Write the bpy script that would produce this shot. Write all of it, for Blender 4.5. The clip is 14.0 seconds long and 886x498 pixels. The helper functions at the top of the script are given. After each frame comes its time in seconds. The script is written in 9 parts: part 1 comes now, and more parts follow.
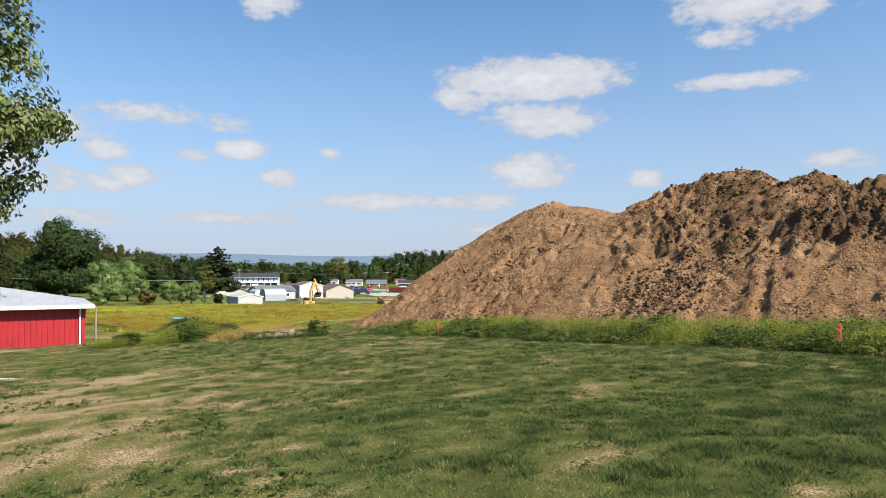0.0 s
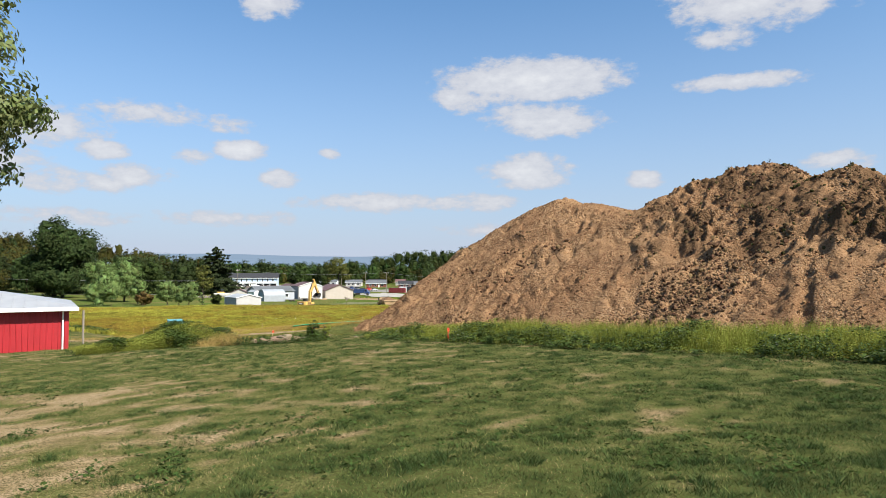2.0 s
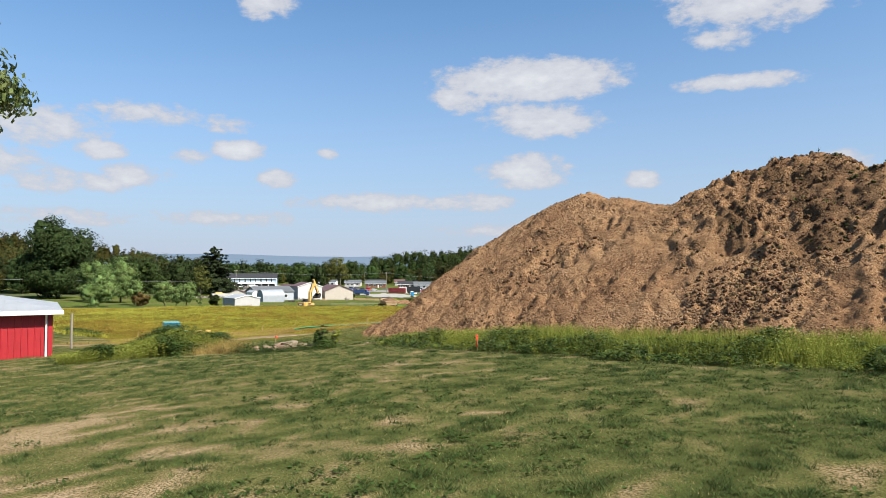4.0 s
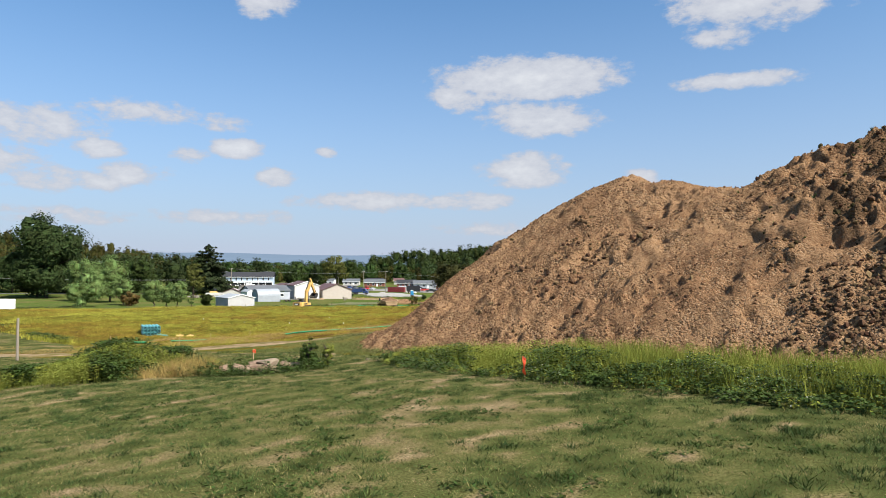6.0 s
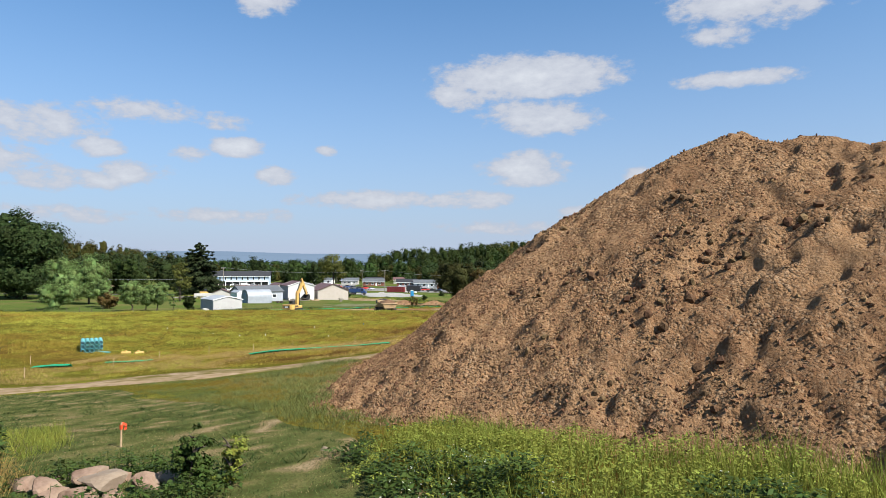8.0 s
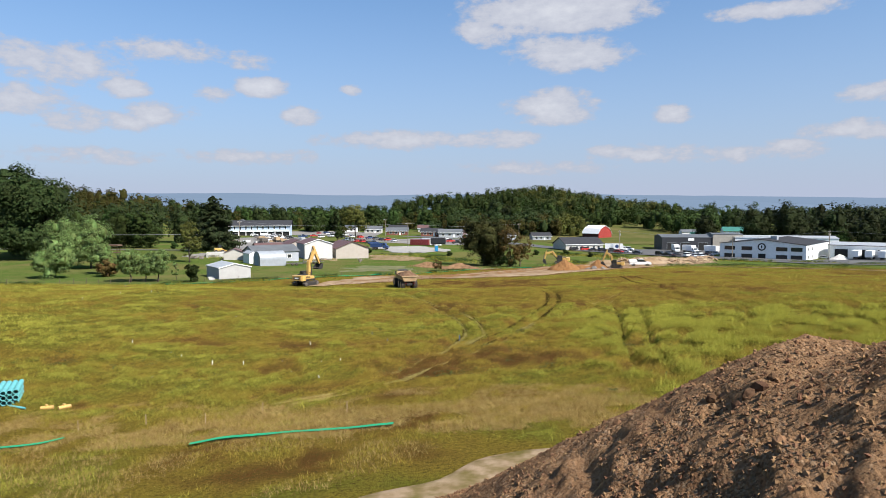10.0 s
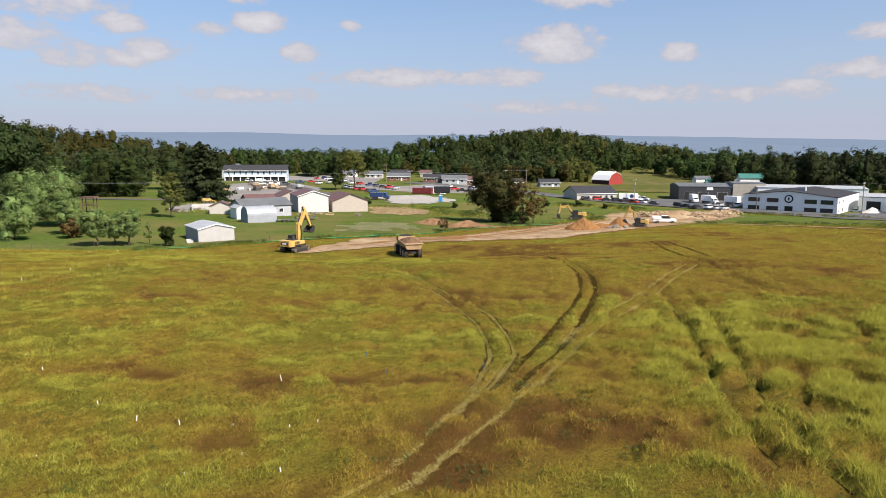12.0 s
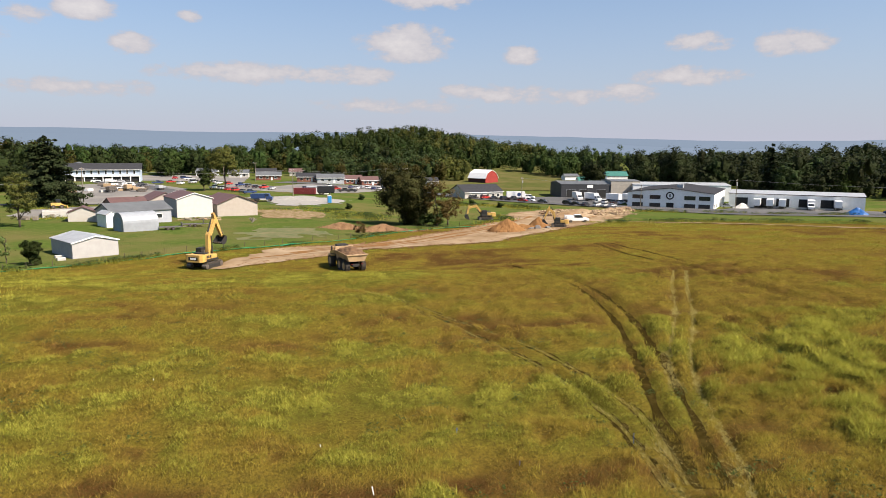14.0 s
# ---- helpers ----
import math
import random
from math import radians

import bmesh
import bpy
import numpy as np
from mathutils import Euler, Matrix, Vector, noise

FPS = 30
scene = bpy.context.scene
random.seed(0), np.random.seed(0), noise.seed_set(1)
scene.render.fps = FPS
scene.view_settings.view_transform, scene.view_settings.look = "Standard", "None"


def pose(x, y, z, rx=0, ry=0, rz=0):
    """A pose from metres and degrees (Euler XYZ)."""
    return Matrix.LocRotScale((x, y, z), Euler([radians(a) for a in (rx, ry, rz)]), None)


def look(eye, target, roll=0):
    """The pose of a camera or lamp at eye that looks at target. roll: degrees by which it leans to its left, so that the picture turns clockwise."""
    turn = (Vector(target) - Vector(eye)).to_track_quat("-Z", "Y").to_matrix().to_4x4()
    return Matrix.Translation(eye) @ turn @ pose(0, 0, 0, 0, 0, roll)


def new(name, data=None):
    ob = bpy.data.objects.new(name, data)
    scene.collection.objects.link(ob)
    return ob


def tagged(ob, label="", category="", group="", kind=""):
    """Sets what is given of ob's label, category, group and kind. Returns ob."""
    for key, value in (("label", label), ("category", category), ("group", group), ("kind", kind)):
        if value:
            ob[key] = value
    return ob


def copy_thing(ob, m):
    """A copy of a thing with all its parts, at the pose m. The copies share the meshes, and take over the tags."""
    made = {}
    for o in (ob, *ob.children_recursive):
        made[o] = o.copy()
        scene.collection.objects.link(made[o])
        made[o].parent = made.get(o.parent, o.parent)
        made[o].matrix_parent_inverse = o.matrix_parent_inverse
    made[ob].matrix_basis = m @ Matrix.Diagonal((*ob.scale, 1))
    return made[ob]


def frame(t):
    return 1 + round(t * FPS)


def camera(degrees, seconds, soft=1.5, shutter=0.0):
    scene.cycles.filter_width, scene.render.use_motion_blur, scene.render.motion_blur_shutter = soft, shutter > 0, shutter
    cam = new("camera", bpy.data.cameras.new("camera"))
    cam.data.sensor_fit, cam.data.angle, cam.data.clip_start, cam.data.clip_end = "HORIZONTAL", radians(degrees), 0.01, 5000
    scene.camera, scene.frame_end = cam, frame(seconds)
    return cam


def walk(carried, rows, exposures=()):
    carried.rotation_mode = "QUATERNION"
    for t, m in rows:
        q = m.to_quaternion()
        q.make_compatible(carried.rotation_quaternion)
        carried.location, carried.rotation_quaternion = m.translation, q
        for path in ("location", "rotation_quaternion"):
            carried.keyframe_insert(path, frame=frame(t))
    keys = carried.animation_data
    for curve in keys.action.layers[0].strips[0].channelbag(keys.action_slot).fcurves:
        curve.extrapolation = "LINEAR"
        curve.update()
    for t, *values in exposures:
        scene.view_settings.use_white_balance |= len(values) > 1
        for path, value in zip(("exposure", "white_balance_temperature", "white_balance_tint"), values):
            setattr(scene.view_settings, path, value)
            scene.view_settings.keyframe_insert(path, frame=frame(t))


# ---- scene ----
cam = camera(66.9, 14.0, soft=0.45)
METRES, EYE, TILT, LEAN, TURN = 82.0, 4.6, 2.0, 0.0, 0.0
ROWS = [
    (0.0, 0.0, 0.0, 0.0, 0.0, 0.0, 0.0),
    (0.5, -0.0007, 0.0053, -0.0003, -0.01, 0.03, -0.02),
    (1.0, -0.0016, 0.0131, -0.0006, -0.0, 0.04, -0.02),
    (1.5, -0.0032, 0.0227, -0.0009, -0.02, 0.04, -0.02),
    (2.0, -0.0058, 0.0324, -0.0013, -0.05, 0.04, -0.02),
    (2.5, -0.009, 0.042, -0.0016, -0.06, 0.05, -0.04),
    (3.0, -0.0124, 0.0514, -0.0019, -0.1, 0.07, -0.02),
    (5.5, -0.0286, 0.1324, -0.0054, -0.31, -0.03, -0.03),
    (6.0, -0.0307, 0.1633, -0.0065, -0.33, -0.06, -0.02),
    (6.5, -0.0325, 0.1972, -0.0078, -0.35, -0.08, 0.01),
    (7.0, -0.034, 0.2339, -0.0089, -0.35, -0.09, 0.06),
    (7.5, -0.035, 0.274, -0.0102, -0.33, -0.12, -0.01),
    (8.0, -0.036, 0.3209, -0.0083, -0.31, -0.19, 0.01),
    (8.5, -0.0368, 0.3739, -0.0008, 0.4, -0.28, 0.09),
    (11.0, -0.036, 0.6191, 0.0782, 2.1, -9.05, 0.17),
    (11.5, -0.0413, 0.6758, 0.0807, 2.16, -9.86, 0.12),
    (12.0, -0.0581, 0.7288, 0.0778, 2.03, -10.33, -0.04),
    (12.5, -0.0885, 0.777, 0.0743, 1.49, -10.31, -0.18),
    (13.0, -0.1304, 0.8221, 0.0717, 0.3, -10.32, -0.28),
    (13.5, -0.1801, 0.8649, 0.0692, -4.16, -10.34, -0.44),
    (14.0, -0.2285, 0.9109, 0.0669, -10.42, -10.39, -0.7),
]
EXPOSURE = [(0.0, 1.12, 6450, 10), (6.5, 1.03, 6330, 10), (8.5, 0.98, 6180, 10), (11.0, 0.92, 6350, 15), (12.5, 0.97, 6800, 16), (14.0, 0.97, 6950, 16)]
walk(cam, [(t, pose(0, 0, EYE, TILT, LEAN, TURN) @ pose(METRES * x, METRES * y, METRES * z, 90 + pitch, roll, yaw)) for t, x, y, z, yaw, pitch, roll in ROWS], EXPOSURE)

# ---- sky and sun ----
SUN_AZ, SUN_EL = 127.0, 45.0     # degrees clockwise from +y, and above the horizon


def wire(tree, a, b):
    tree.links.new(a, b)
    return b.node


def node(tree, kind, **values):
    n = tree.nodes.new(kind)
    for key, value in values.items():
        if key in n.inputs:
            n.inputs[key].default_value = value
    return n


def calc(tree, op, a, b=None, c=None, clamp=False):
    """A math node; a, b and c are numbers or sockets. Returns its result."""
    n = tree.nodes.new("ShaderNodeMath")
    n.operation, n.use_clamp = op, clamp
    for i, v in enumerate((a, b, c)):
        if v is None:
            continue
        if isinstance(v, (int, float)):
            n.inputs[i].default_value = v
        else:
            tree.links.new(v, n.inputs[i])
    return n.outputs[0]


def make_sky():
    world = bpy.data.worlds.new("sky")
    scene.world = world
    world.use_nodes = True
    t = world.node_tree
    t.nodes.clear()
    out = t.nodes.new("ShaderNodeOutputWorld")
    bg = t.nodes.new("ShaderNodeBackground")
    sky = t.nodes.new("ShaderNodeTexSky")
    sky.sky_type, sky.sun_disc = "NISHITA", False
    sky.sun_elevation, sky.sun_rotation = radians(SUN_EL), radians(SUN_AZ)
    sky.air_density, sky.dust_density, sky.ozone_density, sky.altitude = 1.0, 2.2, 1.6, 300
    co = t.nodes.new("ShaderNodeTexCoord")
    sep = t.nodes.new("ShaderNodeSeparateXYZ")
    t.links.new(co.outputs["Generated"], sep.inputs[0])
    az = calc(t, "MULTIPLY", calc(t, "ARCTAN2", sep.outputs[0], sep.outputs[1]), 57.2958)
    el = calc(t, "MULTIPLY", calc(t, "ARCSINE", sep.outputs[2]), 57.2958)
    flat = t.nodes.new("ShaderNodeCombineXYZ")
    t.links.new(az, flat.inputs[0])
    t.links.new(calc(t, "MULTIPLY", el, 1.9), flat.inputs[1])

    def fuzz(scale, detail, rough):
        n = t.nodes.new("ShaderNodeTexNoise")
        n.inputs["Scale"].default_value, n.inputs["Detail"].default_value, n.inputs["Roughness"].default_value = scale, detail, rough
        t.links.new(flat.outputs[0], n.inputs["Vector"])
        return n.outputs[0]
    big, fine = fuzz(0.33, 5, 0.55), fuzz(0.9, 6, 0.62)
    # fair-weather cumulus: azimuth, elevation, half width, half height, weight
    clouds = [(-14.6, 21.6, 2.4, 1.5, 1.0), (7.6, 16.0, 8.6, 2.0, 1.25), (1.6, 14.6, 2.6, 1.2, 0.9), (8.6, 12.8, 5.4, 1.6, 0.95), (26.3, 21.6, 7.6, 3.2, 1.2),
              (23.0, 18.3, 2.6, 1.2, 0.7), (24.5, 14.7, 5.0, 0.7, 0.85), (7.3, 8.6, 3.9, 1.6, 1.05), (-16.9, 10.0, 2.5, 0.9, 1.1), (-20.3, 9.3, 1.8, 0.7, 0.8),
              (-27.2, 9.3, 1.9, 0.8, 1.0), (-13.8, 7.8, 1.8, 0.9, 0.8), (-6.0, 6.0, 6.5, 0.9, 0.8), (2.5, 6.0, 5.0, 0.8, 0.75), (-17.5, 12.0, 1.8, 0.8, 0.55),
              (16.8, 7.6, 1.7, 0.8, 0.8), (31.0, 8.3, 2.4, 0.8, 0.7), (37.3, 8.0, 2.8, 1.1, 1.0), (-31.5, 10.8, 4.6, 1.6, 0.85), (-29.0, 6.9, 4.4, 1.0, 0.8),
              (-24.5, 7.6, 3.0, 0.9, 0.7), (-9.6, 10.0, 0.9, 0.5, 0.6), (16.0, 4.6, 4.0, 0.8, 0.7), (24.0, 4.5, 5.0, 0.8, 0.6), (-35.0, 8.0, 5.0, 1.3, 0.85), (-24.0, 12.4, 4.0, 1.0, 0.6), (-40.0, 12.0, 5.0, 1.6, 0.9),
              (12.5, 4.7, 2.4, 0.7, 0.7), (-18.0, 4.4, 6.0, 0.7, 0.6), (-30.0, 4.2, 6.0, 0.7, 0.55), (6.0, 3.6, 7.0, 0.6, 0.5), (30.0, 5.8, 4.0, 0.8, 0.7), (52.0, 13.0, 9.0, 2.4, 1.0), (-58.0, 15.0, 10.0, 3.0, 1.0), (75.0, 24.0, 10.0, 4.0, 1.0),
              (-95.0, 28.0, 12.0, 4.0, 1.0), (150.0, 26.0, 12.0, 4.0, 1.0), (-150.0, 20.0, 14.0, 3.0, 1.0)]
    mask = None
    for a, e, ra, re, weight in clouds:
        u = calc(t, "MULTIPLY", calc(t, "SUBTRACT", az, a), 1 / ra)
        v = calc(t, "MULTIPLY", calc(t, "SUBTRACT", el, e), 1 / re)
        r2 = calc(t, "MULTIPLY_ADD", u, u, calc(t, "MULTIPLY", v, v))
        m = calc(t, "MULTIPLY", calc(t, "SUBTRACT", 1.0, r2), weight)
        mask = m if mask is None else calc(t, "MAXIMUM", mask, m)
    mask = calc(t, "MAXIMUM", mask, -1.6)
    lumps = calc(t, "ADD", calc(t, "MULTIPLY", calc(t, "SUBTRACT", big, 0.5), 2.4), calc(t, "MULTIPLY", calc(t, "SUBTRACT", fine, 0.5), 1.5))
    body = calc(t, "ADD", mask, lumps)
    density = t.nodes.new("ShaderNodeMapRange")
    density.interpolation_type = "SMOOTHSTEP"
    density.inputs["From Min"].default_value, density.inputs["From Max"].default_value = -0.15, 0.65
    t.links.new(body, density.inputs["Value"])
    # thin veil that the haze adds low down
    veil = calc(t, "MULTIPLY", calc(t, "POWER", calc(t, "SUBTRACT", 1.0, calc(t, "DIVIDE", el, 32.0, clamp=True)), 2.15), 0.95)
    tint = t.nodes.new("ShaderNodeMix")
    tint.data_type = "RGBA"
    t.links.new(veil, tint.inputs["Factor"])
    deep = t.nodes.new("ShaderNodeMix")
    deep.data_type, deep.blend_type = "RGBA", "MULTIPLY"
    deep.inputs["Factor"].default_value = 1.0
    t.links.new(sky.outputs[0], deep.inputs["A"])
    deep.inputs["B"].default_value = (0.77, 1.2, 1.43, 1)
    t.links.new(deep.outputs["Result"], tint.inputs["A"])
    tint.inputs["B"].default_value = (4.55, 4.95, 6.1, 1)
    white = t.nodes.new("ShaderNodeMix")
    white.data_type = "RGBA"
    t.links.new(calc(t, "MULTIPLY", density.outputs[0], 0.9), white.inputs["Factor"])
    t.links.new(tint.outputs["Result"], white.inputs["A"])
    lit = t.nodes.new("ShaderNodeMix")
    lit.data_type = "RGBA"
    t.links.new(calc(t, "MULTIPLY", calc(t, "SUBTRACT", body, 0.3), 0.75, clamp=True), lit.inputs["Factor"])
    lit.inputs["A"].default_value, lit.inputs["B"].default_value = (4.7, 4.8, 5.25, 1), (6.6, 6.6, 6.65, 1)
    t.links.new(lit.outputs["Result"], white.inputs["B"])
    t.links.new(white.outputs["Result"], bg.inputs["Color"])
    bg.inputs["Strength"].default_value = 0.06
    t.links.new(bg.outputs[0], out.inputs[0])


make_sky()
sun = new("sun", bpy.data.lights.new("sun", "SUN"))
sun.data.energy, sun.data.angle, sun.data.color = 5.0, radians(0.53), (1.0, 0.915, 0.785)
_az, _el = radians(SUN_AZ), radians(SUN_EL)
sun.matrix_world = look((math.sin(_az) * math.cos(_el) * 50, math.cos(_az) * math.cos(_el) * 50, math.sin(_el) * 50), (0, 0, 0))

# ---- materials ----
def material(name, base, second=None, scale=3.0, rough=0.85, bump=0.0, bump_scale=40.0, metal=0.0, detail=5.0, third=None, third_scale=0.4, spec=0.3,
             per_object=0.0, per_island=0.0, tone=None, translucent=0.0, stretch=(1, 1, 1), contrast=(0.35, 0.65), ridges=None, lift=0.03):
    """A procedural surface: two colours mixed by a noise in metres, a third by a larger one, fine relief, and if wanted a change from piece to piece."""
    m = bpy.data.materials.new(name)
    m.use_nodes = True
    t = m.node_tree
    bsdf = t.nodes["Principled BSDF"]
    co = t.nodes.new("ShaderNodeTexCoord")
    mp = t.nodes.new("ShaderNodeMapping")
    mp.inputs["Scale"].default_value = stretch
    t.links.new(co.outputs["Object"], mp.inputs[0])

    def cloud(s, d=detail):
        n = t.nodes.new("ShaderNodeTexNoise")
        n.inputs["Scale"].default_value, n.inputs["Detail"].default_value, n.inputs["Roughness"].default_value = s, d, 0.6
        t.links.new(mp.outputs[0], n.inputs["Vector"])
        return n.outputs[0]

    def ramp(f, lo, hi):
        r = t.nodes.new("ShaderNodeMapRange")
        r.inputs["From Min"].default_value, r.inputs["From Max"].default_value = lo, hi
        t.links.new(f, r.inputs["Value"])
        return r.outputs[0]

    def blend(f, a, b, mode="MIX"):
        x = t.nodes.new("ShaderNodeMix")
        x.data_type, x.blend_type = "RGBA", mode
        for key, v in (("Factor", f), ("A", a), ("B", b)):
            if isinstance(v, tuple):
                x.inputs[key].default_value = (*v, 1)
            elif isinstance(v, (int, float)):
                x.inputs[key].default_value = v
            else:
                t.links.new(v, x.inputs[key])
        return x.outputs["Result"]
    col = base
    if tone:
        at = t.nodes.new("ShaderNodeAttribute")
        at.attribute_name = "tone"
        cr = t.nodes.new("ShaderNodeValToRGB")
        cr.color_ramp.elements[0].position, cr.color_ramp.elements[0].color = tone[0][0], (*tone[0][1], 1)
        cr.color_ramp.elements[1].position, cr.color_ramp.elements[1].color = tone[-1][0], (*tone[-1][1], 1)
        for pos, c in tone[1:-1]:
            cr.color_ramp.elements.new(pos).color = (*c, 1)
        t.links.new(at.outputs["Fac"], cr.inputs[0])
        col = cr.outputs[0]
    if second:
        col = blend(ramp(cloud(scale), *contrast), col, second)
    if third:
        col = blend(ramp(cloud(third_scale, 3), 0.42, 0.66), col, third)
    for amount, kind, socket in ((per_object, "ShaderNodeObjectInfo", "Random"), (per_island, "ShaderNodeNewGeometry", "Random Per Island")):
        if not amount:
            continue
        rnd = t.nodes.new(kind).outputs[socket]
        hsv = t.nodes.new("ShaderNodeHueSaturation")
        t.links.new(calc(t, "MULTIPLY_ADD", rnd, amount, 1 - amount / 2), hsv.inputs["Value"])
        t.links.new(calc(t, "MULTIPLY_ADD", rnd, amount * 0.06, 0.5 - amount * 0.03), hsv.inputs["Hue"])
        if isinstance(col, tuple):
            hsv.inputs["Color"].default_value = (*col, 1)
        else:
            t.links.new(col, hsv.inputs["Color"])
        col = hsv.outputs[0]
    if isinstance(col, tuple):
        bsdf.inputs["Base Color"].default_value = (*col, 1)
    else:
        t.links.new(col, bsdf.inputs["Base Color"])
    bsdf.inputs["Roughness"].default_value, bsdf.inputs["Metallic"].default_value = rough, metal
    bsdf.inputs["Specular IOR Level"].default_value = spec
    height = None
    if bump:
        height = cloud(bump_scale, 4 if lift < 0.05 else 8)
    if ridges:
        w = t.nodes.new("ShaderNodeTexWave")
        w.wave_type, w.bands_direction, w.wave_profile = "BANDS", ridges[0], "SIN"
        w.inputs["Scale"].default_value = ridges[1]
        t.links.new(co.outputs["Object"], w.inputs["Vector"])
        height = w.outputs["Fac"]
    if height is not None:
        b = t.nodes.new("ShaderNodeBump")
        b.inputs["Strength"].default_value, b.inputs["Distance"].default_value = bump or 0.6, lift
        t.links.new(height, b.inputs["Height"])
        t.links.new(b.outputs[0], bsdf.inputs["Normal"])
    if translucent:
        tr = t.nodes.new("ShaderNodeBsdfTranslucent")
        if isinstance(col, tuple):
            tr.inputs[0].default_value = (*col, 1)
        else:
            t.links.new(col, tr.inputs[0])
        mx = t.nodes.new("ShaderNodeMixShader")
        mx.inputs[0].default_value = translucent
        t.links.new(bsdf.outputs[0], mx.inputs[1])
        t.links.new(tr.outputs[0], mx.inputs[2])
        t.links.new(mx.outputs[0], t.nodes["Material Output"].inputs[0])
    return m


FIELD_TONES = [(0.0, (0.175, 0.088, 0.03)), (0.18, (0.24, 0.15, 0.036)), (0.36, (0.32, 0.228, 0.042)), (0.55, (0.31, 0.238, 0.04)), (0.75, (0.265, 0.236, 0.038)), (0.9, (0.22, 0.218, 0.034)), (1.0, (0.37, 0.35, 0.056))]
# thatch at about half the grass tones: shade under the blades is in the colour
M_FIELD = material("shaded_meadow_thatch", (0.1, 0.09, 0.03), (0.07, 0.052, 0.014), 6.0, 0.95, 1.0, 11, lift=0.22, detail=11, tone=[(p, (c[0] * 0.52, c[1] * 0.52, c[2] * 0.5)) for p, c in FIELD_TONES], contrast=(0.44, 0.68), spec=0.0)
M_MEADOW = material("meadow_grass", (0.117, 0.106, 0.024), rough=0.8, tone=FIELD_TONES, per_island=0.35, translucent=0.3, spec=0.05)
LAWN_TONES = [(0.0, (0.36, 0.265, 0.155)), (0.2, (0.275, 0.21, 0.1)), (0.45, (0.156, 0.16, 0.052)), (0.7, (0.088, 0.112, 0.032)), (1.0, (0.03, 0.052, 0.015))]
M_LAWN = material("lawn_ground", (0.059, 0.059, 0.017), (0.049, 0.047, 0.015), 32, 0.95, 1.0, 40, tone=[(0.0, (0.36, 0.26, 0.16)), (0.2, (0.25, 0.18, 0.1)), (0.45, (0.13, 0.126, 0.047)), (0.7, (0.07, 0.089, 0.027)), (1.0, (0.024, 0.038, 0.012))], contrast=(0.42, 0.6), detail=10, spec=0.0, lift=0.02)
M_BLADES = material("lawn_blades", (0.054, 0.064, 0.016), rough=0.65, tone=LAWN_TONES, per_island=0.6, translucent=0.2, spec=0.06)
M_YARD = material("mown_yard", (0.050, 0.082, 0.017), (0.082, 0.108, 0.025), 0.9, 0.95, 0.9, 5, third=(0.11, 0.102, 0.036), third_scale=0.07, lift=0.1, detail=9, spec=0.0)


